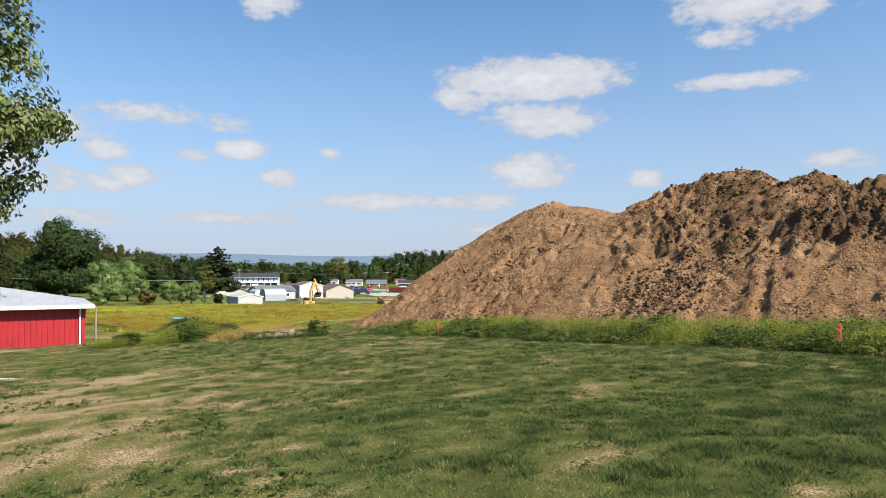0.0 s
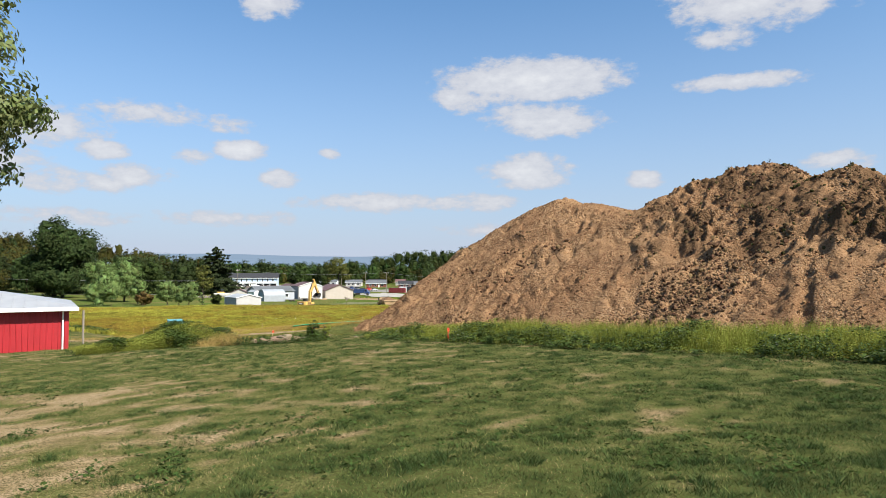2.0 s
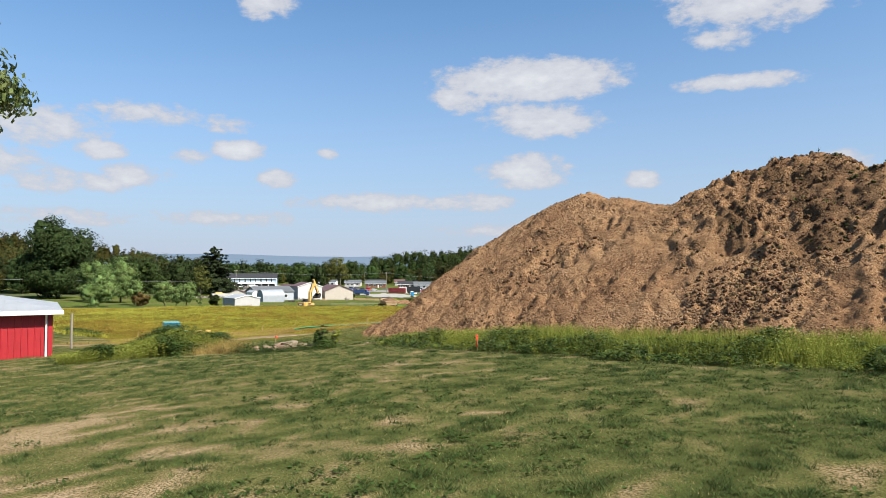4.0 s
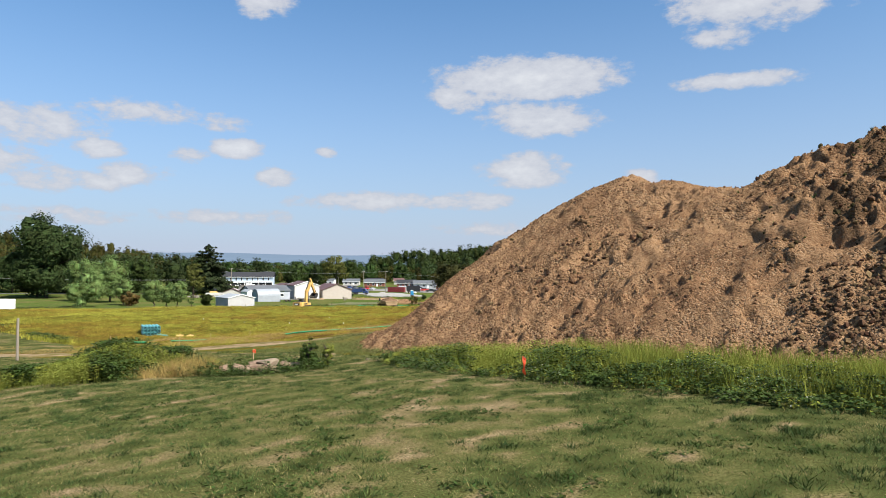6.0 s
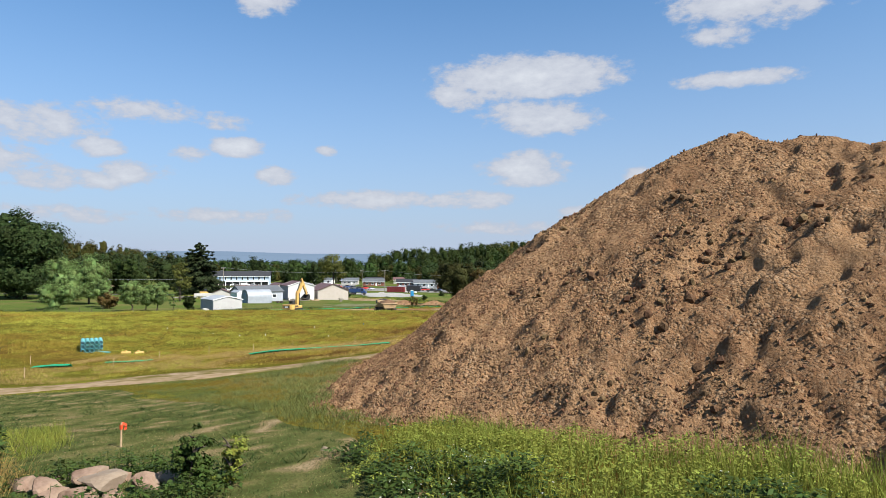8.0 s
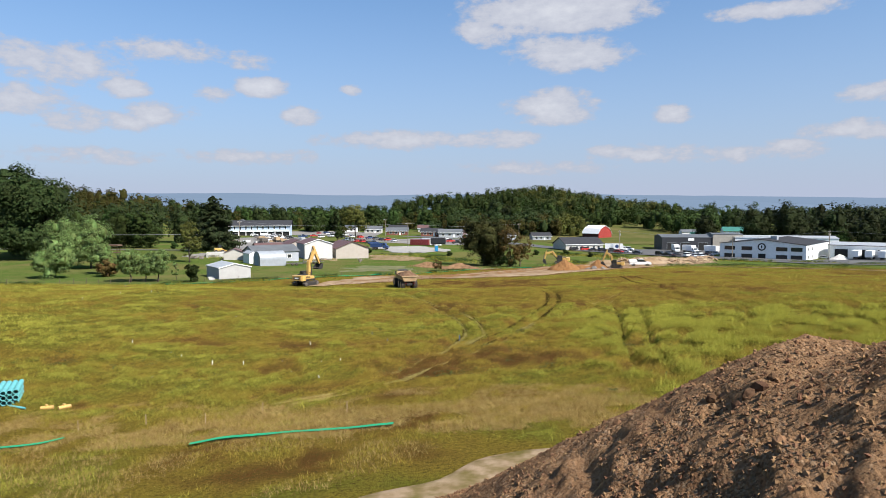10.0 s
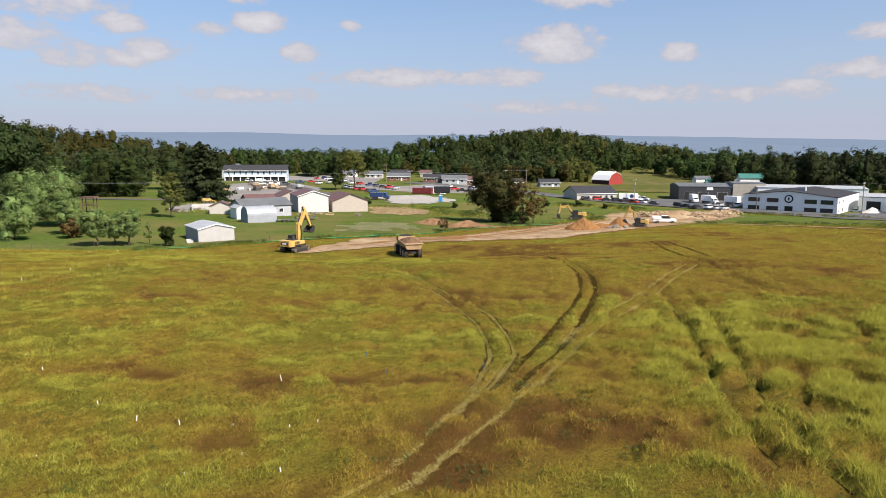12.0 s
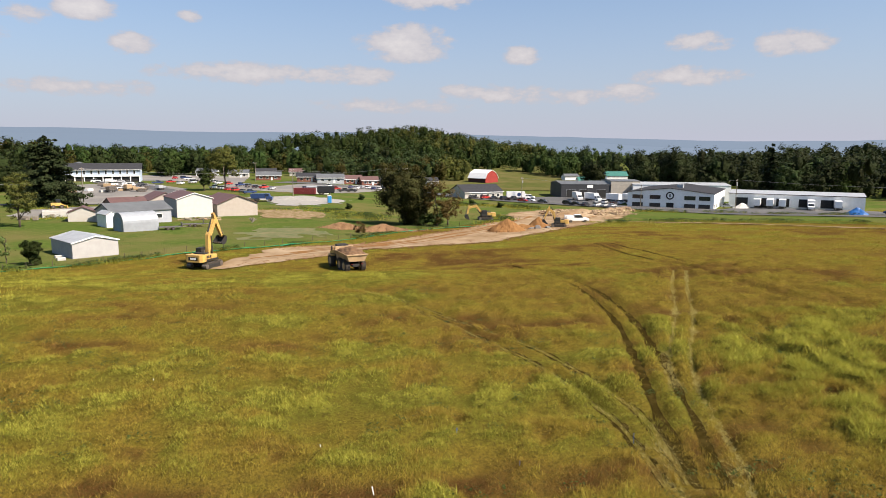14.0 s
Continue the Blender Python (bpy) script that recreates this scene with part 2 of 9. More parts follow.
def soil_material():
    """Dumped soil: pale dry and moist brown patches, loose crumbs lying in drifts, dark topsoil where the tone says so."""
    m = bpy.data.materials.new("pile_soil")
    m.use_nodes = True
    t = m.node_tree
    bsdf = t.nodes["Principled BSDF"]
    co = t.nodes.new("ShaderNodeTexCoord").outputs["Object"]

    def cloud(scale, detail, rough=0.6, stretch=None):
        n = t.nodes.new("ShaderNodeTexNoise")
        n.inputs["Scale"].default_value, n.inputs["Detail"].default_value, n.inputs["Roughness"].default_value = scale, detail, rough
        if stretch:
            mp = t.nodes.new("ShaderNodeMapping")
            mp.inputs["Rotation"].default_value, mp.inputs["Scale"].default_value = (0, 0, -0.75), stretch
            t.links.new(co, mp.inputs[0])
            t.links.new(mp.outputs[0], n.inputs["Vector"])
        else:
            t.links.new(co, n.inputs["Vector"])
        return n.outputs[0]

    def ramp(f, lo, hi):
        r = t.nodes.new("ShaderNodeMapRange")
        r.interpolation_type = "SMOOTHSTEP"
        r.inputs["From Min"].default_value, r.inputs["From Max"].default_value = lo, hi
        t.links.new(f, r.inputs["Value"])
        return r.outputs[0]

    def mix(f, a, b):
        x = t.nodes.new("ShaderNodeMix")
        x.data_type = "RGBA"
        for key, v in (("Factor", f), ("A", a), ("B", b)):
            if isinstance(v, tuple):
                x.inputs[key].default_value = (*v, 1)
            else:
                t.links.new(v, x.inputs[key])
        return x.outputs["Result"]

    def pebbles(scale):
        v = t.nodes.new("ShaderNodeTexVoronoi")
        v.inputs["Scale"].default_value, v.inputs["Randomness"].default_value = scale, 1.0
        t.links.new(co, v.inputs["Vector"])
        return v.outputs["Distance"], v.outputs["Color"]
    drift = ramp(cloud(0.55, 5, 0.65), 0.42, 0.6)
    col = mix(ramp(cloud(0.32, 6, 0.62), 0.38, 0.64), PALE_SOIL, BROWN_SOIL)
    col = mix(calc(t, "MULTIPLY", ramp(cloud(2.6, 7, 0.7, (1.0, 0.22, 0.5)), 0.48, 0.7), 0.65), col, RED_SOIL)
    d1, c1 = pebbles(8.0)
    d2, c2 = pebbles(17.0)
    sep = t.nodes.new("ShaderNodeSeparateColor")
    t.links.new(c2, sep.inputs[0])
    col = mix(calc(t, "MULTIPLY", ramp(sep.outputs[0], 0.5, 1.0), calc(t, "MULTIPLY_ADD", drift, 0.5, 0.35)), col, DEEP_SOIL)
    col = mix(calc(t, "MULTIPLY", ramp(sep.outputs[1], 0.62, 1.0), calc(t, "MULTIPLY_ADD", drift, 0.4, 0.3)), col, DUST_SOIL)
    at = t.nodes.new("ShaderNodeAttribute")
    at.attribute_name = "tone"
    col = mix(at.outputs["Fac"], col, (0.098, 0.06, 0.034))
    t.links.new(col, bsdf.inputs["Base Color"])
    bsdf.inputs["Roughness"].default_value, bsdf.inputs["Specular IOR Level"].default_value = 0.95, 0.0
    h = calc(t, "MULTIPLY", cloud(3.2, 10, 0.72), 1.5)
    h = calc(t, "MULTIPLY_ADD", calc(t, "MULTIPLY", d1, calc(t, "MULTIPLY_ADD", drift, 0.8, 0.2)), -1.0, h)
    h = calc(t, "MULTIPLY_ADD", calc(t, "MULTIPLY", d2, calc(t, "MULTIPLY_ADD", drift, 0.6, 0.4)), -0.55, h)
    b = t.nodes.new("ShaderNodeBump")
    b.inputs["Strength"].default_value, b.inputs["Distance"].default_value = 1.0, 0.13
    t.links.new(h, b.inputs["Height"])
    t.links.new(b.outputs[0], bsdf.inputs["Normal"])
    return m


PALE_SOIL, BROWN_SOIL, RED_SOIL, DEEP_SOIL, DUST_SOIL = (0.259, 0.153, 0.081), (0.192, 0.107, 0.056), (0.154, 0.08, 0.043), (0.105, 0.062, 0.035), (0.35, 0.241, 0.15)
M_DIRT = soil_material()
M_CLOD = material("soil_clod", (0.229, 0.136, 0.075), (0.15, 0.083, 0.046), 3, 0.95, 0.6, 25, per_island=0.45, spec=0.0)
M_CLOD_DARK = material("dark_clod", (0.131, 0.08, 0.046), (0.072, 0.043, 0.025), 3, 0.95, 0.8, 15, per_island=0.6, spec=0.0)
M_SOD = material("sod_clod", (0.049, 0.036, 0.02), (0.036, 0.037, 0.013), 4, 0.95, 0.6, 25, per_island=0.6, spec=0.0)
M_PASTURE = material("rough_pasture", (0.085, 0.088, 0.028), (0.06, 0.072, 0.02), 0.2, 0.95, 0.8, 2, third=(0.115, 0.1, 0.04), third_scale=0.04, spec=0.0)
M_PATH = material("dirt_path", (0.274, 0.203, 0.131), (0.203, 0.14, 0.082), 1.2, 0.95, 0.6, 10, third=(0.111, 0.091, 0.029), third_scale=0.6, spec=0.0)
M_WORK = material("graded_soil", (0.262, 0.18, 0.108), (0.185, 0.118, 0.066), 0.7, 0.95, 1.0, 3, third=(0.33, 0.25, 0.165), third_scale=0.11, lift=0.2, detail=9, spec=0.0)
M_ORANGE_SOIL = material("orange_soil", (0.227, 0.119, 0.051), (0.171, 0.086, 0.035), 1.0, 0.95, 0.6, 8, spec=0.0)
M_GRAVEL = material("gravel_lot", (0.181, 0.171, 0.157), (0.136, 0.128, 0.119), 0.8, 0.95, 0.4, 10, third=(0.211, 0.196, 0.175), third_scale=0.05)
M_ASPHALT = material("asphalt", (0.076, 0.076, 0.076), (0.059, 0.059, 0.062), 1.5, 0.9, 0.3, 30, third=(0.1, 0.097, 0.093), third_scale=0.08)
M_BARK = material("bark", (0.06, 0.045, 0.033), (0.035, 0.028, 0.021), 6, 0.95, 0.8, 14, stretch=(1, 1, 0.25))
M_LEAF = material("leaf_green", (0.028, 0.045, 0.012), (0.043, 0.064, 0.017), 0.35, 0.6, bump=0.9, bump_scale=2.2, lift=0.7, per_island=0.5, per_object=0.7, translucent=0.18, spec=0.05)
M_LEAF_DARK = material("leaf_dark", (0.021, 0.031, 0.009), (0.030, 0.041, 0.012), 0.3, 0.6, bump=0.9, bump_scale=2.2, lift=0.7, per_island=0.5, per_object=0.7, translucent=0.1, spec=0.08)
M_LEAF_OLIVE = material("leaf_olive", (0.058, 0.063, 0.015), (0.081, 0.074, 0.019), 0.3, 0.65, bump=0.9, bump_scale=2.2, lift=0.7, per_island=0.5, per_object=0.7, translucent=0.25, spec=0.05)
M_LEAF_OLIVE_DARK = material("leaf_olive_dark", (0.032, 0.036, 0.010), (0.048, 0.046, 0.014), 0.3, 0.65, bump=0.9, bump_scale=2.2, lift=0.7, per_island=0.5, translucent=0.25, spec=0.08)
M_LEAF_YELLOW = material("leaf_yellowing", (0.125, 0.125, 0.03), (0.085, 0.095, 0.025), 0.5, 0.6, per_island=0.5, translucent=0.3, spec=0.05)
M_LEAF_SILVER = material("leaf_silver", (0.100, 0.151, 0.040), (0.147, 0.195, 0.068), 0.7, 0.6, per_island=0.85, translucent=0.25, spec=0.08)
M_LEAF_MAPLE = material("leaf_maple", (0.105, 0.135, 0.04), (0.175, 0.195, 0.09), 0.8, 0.55, per_island=0.6, translucent=0.3, spec=0.12)
M_LEAF_AUTUMN = material("leaf_rust", (0.11, 0.068, 0.023), (0.075, 0.06, 0.018), 0.5, 0.7, per_island=0.5, translucent=0.25, spec=0.08)
M_NEEDLE = material("pine_needles", (0.017, 0.025, 0.009), (0.025, 0.033, 0.012), 0.5, 0.7, per_island=0.6, spec=0.08)
M_WEED = material("weed_leaf", (0.056, 0.082, 0.017), (0.028, 0.047, 0.01), 0.9, 0.6, spec=0.1, per_island=0.5, translucent=0.15)
M_CLOVER = material("low_weed_leaf", (0.05, 0.076, 0.02), (0.034, 0.056, 0.014), 1.0, 0.7, spec=0.02, per_island=0.6, translucent=0.25)
M_WEED_PALE = material("weed_pale", (0.217, 0.227, 0.042), (0.147, 0.171, 0.031), 0.8, 0.7, spec=0.05, per_island=0.6, translucent=0.3)
M_BLOSSOM = material("white_blossom", (0.456, 0.456, 0.38), (0.342, 0.35, 0.258), 3, 0.7, spec=0.05, translucent=0.3)
M_STRAW = material("dry_stalk", (0.166, 0.126, 0.071), (0.131, 0.095, 0.051), 2, 0.8, per_island=0.5, translucent=0.25, spec=0.08)
M_STRAW_PALE = material("bleached_straw", (0.33, 0.24, 0.088), (0.26, 0.172, 0.058), 1.5, 0.85, per_island=0.5, translucent=0.2, spec=0.03)
M_RED_METAL = material("red_siding", (0.3, 0.014, 0.02), (0.25, 0.012, 0.017), 1.5, 0.5, spec=0.4)
M_WHITE = material("white_paint", (0.8, 0.8, 0.79), (0.72, 0.72, 0.71), 1.2, 0.55)
M_ROOF_WHITE = material("pale_metal_roof", (0.36, 0.37, 0.385), (0.3, 0.31, 0.33), 0.8, 0.42, metal=0.2)
M_GREY_METAL = material("grey_metal", (0.36, 0.375, 0.39), (0.28, 0.295, 0.31), 0.6, 0.5, metal=0.1)
M_GREY_SIDING = material("grey_siding", (0.33, 0.345, 0.38), (0.29, 0.305, 0.335), 0.8, 0.6)
M_ROOF_GREY = material("grey_roof", (0.111, 0.118, 0.124), (0.085, 0.091, 0.098), 0.4, 0.6)
M_ROOF_BROWN = material("brown_roof", (0.124, 0.069, 0.062), (0.098, 0.056, 0.052), 0.8, 0.6)
M_ROOF_DARK = material("dark_shingles", (0.042, 0.044, 0.049), (0.033, 0.033, 0.037), 1.2, 0.9, 0.3, 12, spec=0.08)
M_TAN = material("tan_siding", (0.37, 0.325, 0.285), (0.335, 0.295, 0.255), 0.8, 0.65)
M_CREAM = material("cream_siding", (0.422, 0.405, 0.370), (0.387, 0.370, 0.339), 0.8, 0.65)
M_BLUE_WALL = material("pale_blue_siding", (0.396, 0.474, 0.577), (0.360, 0.429, 0.530), 0.6, 0.65)
M_BRICK_FAR = material("red_brick", (0.198, 0.076, 0.053), (0.152, 0.061, 0.046), 2.0, 0.85)
M_BARN_RED = material("barn_red", (0.274, 0.034, 0.027), (0.213, 0.03, 0.023), 0.6, 0.8)
M_GREEN_ROOF = material("green_roof", (0.046, 0.167, 0.137), (0.038, 0.137, 0.114), 0.6, 0.5)
M_CONCRETE = material("concrete", (0.44, 0.43, 0.40), (0.36, 0.35, 0.33), 1.2, 0.9, 0.2, 20)
M_GLASS = material("window_glass", (0.023, 0.027, 0.03), rough=0.08, spec=0.6)
M_DARK = material("dark_interior", (0.015, 0.015, 0.015), (0.023, 0.023, 0.023), 2, 0.8)
M_YELLOW = material("machine_yellow", (0.53, 0.345, 0.095), (0.45, 0.29, 0.085), 1.5, 0.45, spec=0.4, third=(0.38, 0.225, 0.075), third_scale=1.1)
M_TAN_PAINT = material("bed_paint", (0.426, 0.296, 0.167), (0.365, 0.243, 0.137), 1.2, 0.6, third=(0.274, 0.182, 0.106), third_scale=0.8)
M_BLACK = material("black_paint", (0.019, 0.019, 0.02), (0.03, 0.028, 0.025), 3, 0.6)
M_RUBBER = material("rubber", (0.023, 0.021, 0.02), (0.057, 0.046, 0.034), 4, 0.9)
M_STEEL = material("worn_steel", (0.228, 0.213, 0.198), (0.122, 0.091, 0.068), 3, 0.5, metal=0.6)
M_POLE = material("weathered_pole", (0.228, 0.198, 0.16), (0.167, 0.144, 0.118), 4, 0.9, stretch=(1, 1, 0.2))
M_WIRE = material("cable", (0.243, 0.251, 0.258), (0.19, 0.198, 0.205), 3, 0.6)
M_STAKE = material("stake_wood", (0.35, 0.251, 0.152), (0.289, 0.205, 0.122), 8, 0.85)
M_FLAG = material("orange_ribbon", (0.646, 0.076, 0.023), (0.57, 0.068, 0.023), 10, 0.6, translucent=0.3)
M_TEAL = material("teal_pipe", (0.14, 0.42, 0.42), (0.10, 0.34, 0.35), 2, 0.4)
M_NET = material("green_mesh_fabric", (0.02, 0.3, 0.14), (0.02, 0.25, 0.115), 5, 0.7, translucent=0.2)
M_ROCK = material("sandstone", (0.239, 0.162, 0.118), (0.145, 0.091, 0.064), 4.5, 0.9, 0.8, 10, spec=0.05, third=(0.261, 0.196, 0.144), third_scale=0.9)
M_ARCH = material("galvanised_sheet", (0.288, 0.310, 0.338), (0.245, 0.263, 0.288), 0.7, 0.5, metal=0.1)

# ---- builders ----
_table = np.random.RandomState(7).rand(256, 256)


def wave(x, y, size, seed=0):
    """Smooth noise from 0 to 1 over the plan, with lumps of that size in metres."""
    u, v = np.asarray(x, float) / size + seed * 17.3, np.asarray(y, float) / size + seed * 9.7
    i, j = np.floor(u).astype(int), np.floor(v).astype(int)
    f, g = u - i, v - j
    f, g = f * f * (3 - 2 * f), g * g * (3 - 2 * g)
    a, b = _table[i % 256, j % 256], _table[(i + 1) % 256, j % 256]
    c, d = _table[i % 256, (j + 1) % 256], _table[(i + 1) % 256, (j + 1) % 256]
    return (a * (1 - f) + b * f) * (1 - g) + (c * (1 - f) + d * f) * g


def mesh_of(name, verts, faces, mats, smooth=False, tone=None, index=None):
    """A mesh from arrays: verts (n, 3), faces (m, 3) or (m, 4)."""
    me = bpy.data.meshes.new(name)
    verts, faces = np.asarray(verts, np.float32), np.asarray(faces, np.int32)
    k = faces.shape[1]
    me.vertices.add(len(verts))
    me.vertices.foreach_set("co", verts.ravel())
    me.loops.add(faces.size)
    me.loops.foreach_set("vertex_index", faces.ravel())
    me.polygons.add(len(faces))
    me.polygons.foreach_set("loop_start", np.arange(0, faces.size, k, dtype=np.int32))
    me.polygons.foreach_set("loop_total", np.full(len(faces), k, dtype=np.int32))
    me.polygons.foreach_set("use_smooth", np.full(len(faces), smooth))
    for m in mats if isinstance(mats, (list, tuple)) else [mats]:
        me.materials.append(m)
    if index is not None:
        me.polygons.foreach_set("material_index", np.asarray(index, np.int32))
    if tone is not None:
        me.attributes.new("tone", "FLOAT", "POINT").data.foreach_set("value", np.asarray(tone, np.float32))
    me.update(calc_edges=True)
    return me


def thing(name, label, category, m=None, group="", kind=""):
    """An Empty at the base of a thing, for its parts."""
    ob = tagged(new(name), label, category, group, kind)
    if m is not None:
        ob.matrix_basis = m
    return ob


def part(name, bm, mat, parent=None, label="", smooth=False):
    """Links a bmesh (or a mesh) as one mesh object under a thing or a part."""
    if isinstance(bm, bmesh.types.BMesh):
        me = bpy.data.meshes.new(name)
        bm.normal_update()
        bm.to_mesh(me)
        bm.free()
        for m in mat if isinstance(mat, (list, tuple)) else [mat]:
            me.materials.append(m)
        if smooth:
            me.polygons.foreach_set("use_smooth", np.ones(len(me.polygons), bool))
    else:
        me = bm
    ob = new(name, me)
    ob.parent = parent
    if label:
        tagged(ob, label)
    return ob


def box(bm, x0, y0, z0, x1, y1, z1, m=None, bevel=0.0):
    r = bmesh.ops.create_cube(bm, size=1.0, matrix=Matrix.Translation(((x0 + x1) / 2, (y0 + y1) / 2, (z0 + z1) / 2)) @ Matrix.Diagonal((x1 - x0, y1 - y0, z1 - z0, 1)))
    vs = r["verts"]
    if bevel:
        b = bmesh.ops.bevel(bm, geom=list({e for v in vs for e in v.link_edges}), offset=bevel, segments=1, affect="EDGES")
        vs = list({v for f in b["faces"] for v in f.verts} | {v for v in vs if v.is_valid})
    if m is not None:
        bmesh.ops.transform(bm, matrix=m, verts=vs)
    return bm


def boxes(*dims, bevel=0.0):
    bm = bmesh.new()
    for d in dims:
        box(bm, *d, bevel=bevel)
    return bm


def rod(bm, p, q, r0, r1=None, n=8):
    p, q = Vector(p), Vector(q)
    d = q - p
    if d.length < 1e-6:
        return bm
    m = Matrix.Translation((p + q) / 2) @ d.to_track_quat("Z", "Y").to_matrix().to_4x4()
    bmesh.ops.create_cone(bm, cap_ends=True, segments=n, radius1=r0, radius2=r0 if r1 is None else r1, depth=d.length, matrix=m)
    return bm


def rods(*specs, n=8):
    bm = bmesh.new()
    for s in specs:
        rod(bm, *s, n=n)
    return bm


def prism(outline, y0, y1, axis="y"):
    """A solid from an outline in (x, z), pulled along y; axis 'x': outline in (y, z), pulled along x; 'z': outline in (x, y)."""
    bm = bmesh.new()
    put = {"y": lambda a, b, c: (a, c, b), "x": lambda a, b, c: (c, a, b), "z": lambda a, b, c: (a, b, c)}[axis]
    lo = [bm.verts.new(put(a, b, y0)) for a, b in outline]
    hi = [bm.verts.new(put(a, b, y1)) for a, b in outline]
    n = len(outline)
    bm.faces.new(lo), bm.faces.new(hi)
    for i in range(n):
        bm.faces.new((lo[i], lo[(i + 1) % n], hi[(i + 1) % n], hi[i]))
    bmesh.ops.recalc_face_normals(bm, faces=bm.faces[:])
    return bm


# ---- the lie of the land ----
LEVEL_X = [-90, -25, 0, 40, 140, 200]
LEVEL_Y = [-40, 10, 32, 45, 55, 68, 85, 110, 145, 175, 240, 285, 310, 360, 520]
LEVELS = np.array([
    [.5, .5, .3, -.2, -.8, -1.8, -2.3, -2.3, -2.8, -4.6, -4.6, -5.2, -5.5, -6, -6],
    [1.2, 1.0, .42, -.22, -.95, -1.7, -2.3, -2.1, -2.8, -5.1, -5.6, -6.5, -6.5, -6.2, -6],
    [2.8, 2.3, 1.5, 1.0, .6, .3, -.5, -2.2, -2.8, -5.1, -6.3, -7.7, -7.8, -7.5, -8],
    [4.4, 4.0, 3.2, 2.8, 2.3, 1.8, .5, -1.0, -1.7, -3.2, -6.4, -8.6, -9, -9.3, -9],
    [5, 5, 4, 3.5, 3, 2.4, 1, -.8, -2.2, -4, -6.6, -9.4, -9.8, -10.6, -9],
    [5, 5, 4, 3.5, 3, 2.4, 1, -.8, -2.2, -4, -6.6, -9.6, -9.8, -10.6, -9]])
# wooded hills behind: x, y, half widths, height
HILLS = [(80, 820, 85, 170, 22.5), (230, 800, 160, 170, 6), (-345, 470, 112, 160, 23), (-200, 900, 300, 200, 8), (450, 560, 150, 200, 10)]


def ground(x, y, rough=True):
    x, y = np.broadcast_arrays(np.asarray(x, float), np.asarray(y, float))

    def cell(edges, v):
        e = np.array(edges, float)
        i = np.clip(np.searchsorted(e, v) - 1, 0, len(e) - 2)
        return i, np.clip((v - e[i]) / (e[i + 1] - e[i]), 0, 1)
    (i, f), (j, g) = cell(LEVEL_X, x), cell(LEVEL_Y, y)
    a = LEVELS[i, j] * (1 - g) + LEVELS[i, j + 1] * g
    b = LEVELS[i + 1, j] * (1 - g) + LEVELS[i + 1, j + 1] * g
    z = a * (1 - f) + b * f
    for hx, hy, sx, sy, h in HILLS:
        z = z + h * np.exp(-((x - hx) / sx) ** 2 - ((y - hy) / sy) ** 2) * np.clip((y - 300) / 200, 0, 1)
    if rough:
        near = np.clip((300 - np.hypot(x, y - 60)) / 100, 0, 1)
        z = z + near * ((wave(x, y, 7.0, 3) - 0.5) * 0.22 + (wave(x, y, 2.1, 4) - 0.5) * 0.08)
    return z


def gz(x, y):
    return float(ground(x, y))


def on(x, y, rz=0, sink=0.0):
    """A pose on the ground."""
    return pose(x, y, gz(x, y) - sink, 0, 0, rz)


def inside(poly, x, y):
    """Which points of the plan lie in a polygon."""
    x, y = np.asarray(x), np.asarray(y)
    r = np.zeros(x.shape, bool)
    for (x0, y0), (x1, y1) in zip(poly, poly[1:] + poly[:1]):
        if y0 != y1:
            r ^= ((y0 > y) != (y1 > y)) & (x < (x1 - x0) * (y - y0) / (y1 - y0) + x0)
    return r


def from_line(line, x, y):
    """Distance of points to a polyline."""
    x, y = np.asarray(x, float), np.asarray(y, float)
    best = np.full(x.shape, 1e9)
    for (x0, y0), (x1, y1) in zip(line, line[1:]):
        dx, dy = x1 - x0, y1 - y0
        s = np.clip(((x - x0) * dx + (y - y0) * dy) / (dx * dx + dy * dy), 0, 1)
        best = np.minimum(best, np.hypot(x - x0 - s * dx, y - y0 - s * dy))
    return best


def curve(points, step=1.0):
    """A smooth polyline through plan points (Catmull-Rom)."""
    p = [Vector(q) for q in points]
    p = [p[0] * 2 - p[1], *p, p[-1] * 2 - p[-2]]
    out = []
    for a, b, c, d in zip(p, p[1:], p[2:], p[3:]):
        n = max(1, int((c - b).length / step))
        for k in range(n):
            s = k / n
            out.append(tuple(0.5 * ((2 * b) + (c - a) * s + (2 * a - 5 * b + 4 * c - d) * s * s + (3 * b - 3 * c + d - a) * s ** 3)))
    return out + [tuple(p[-2])]


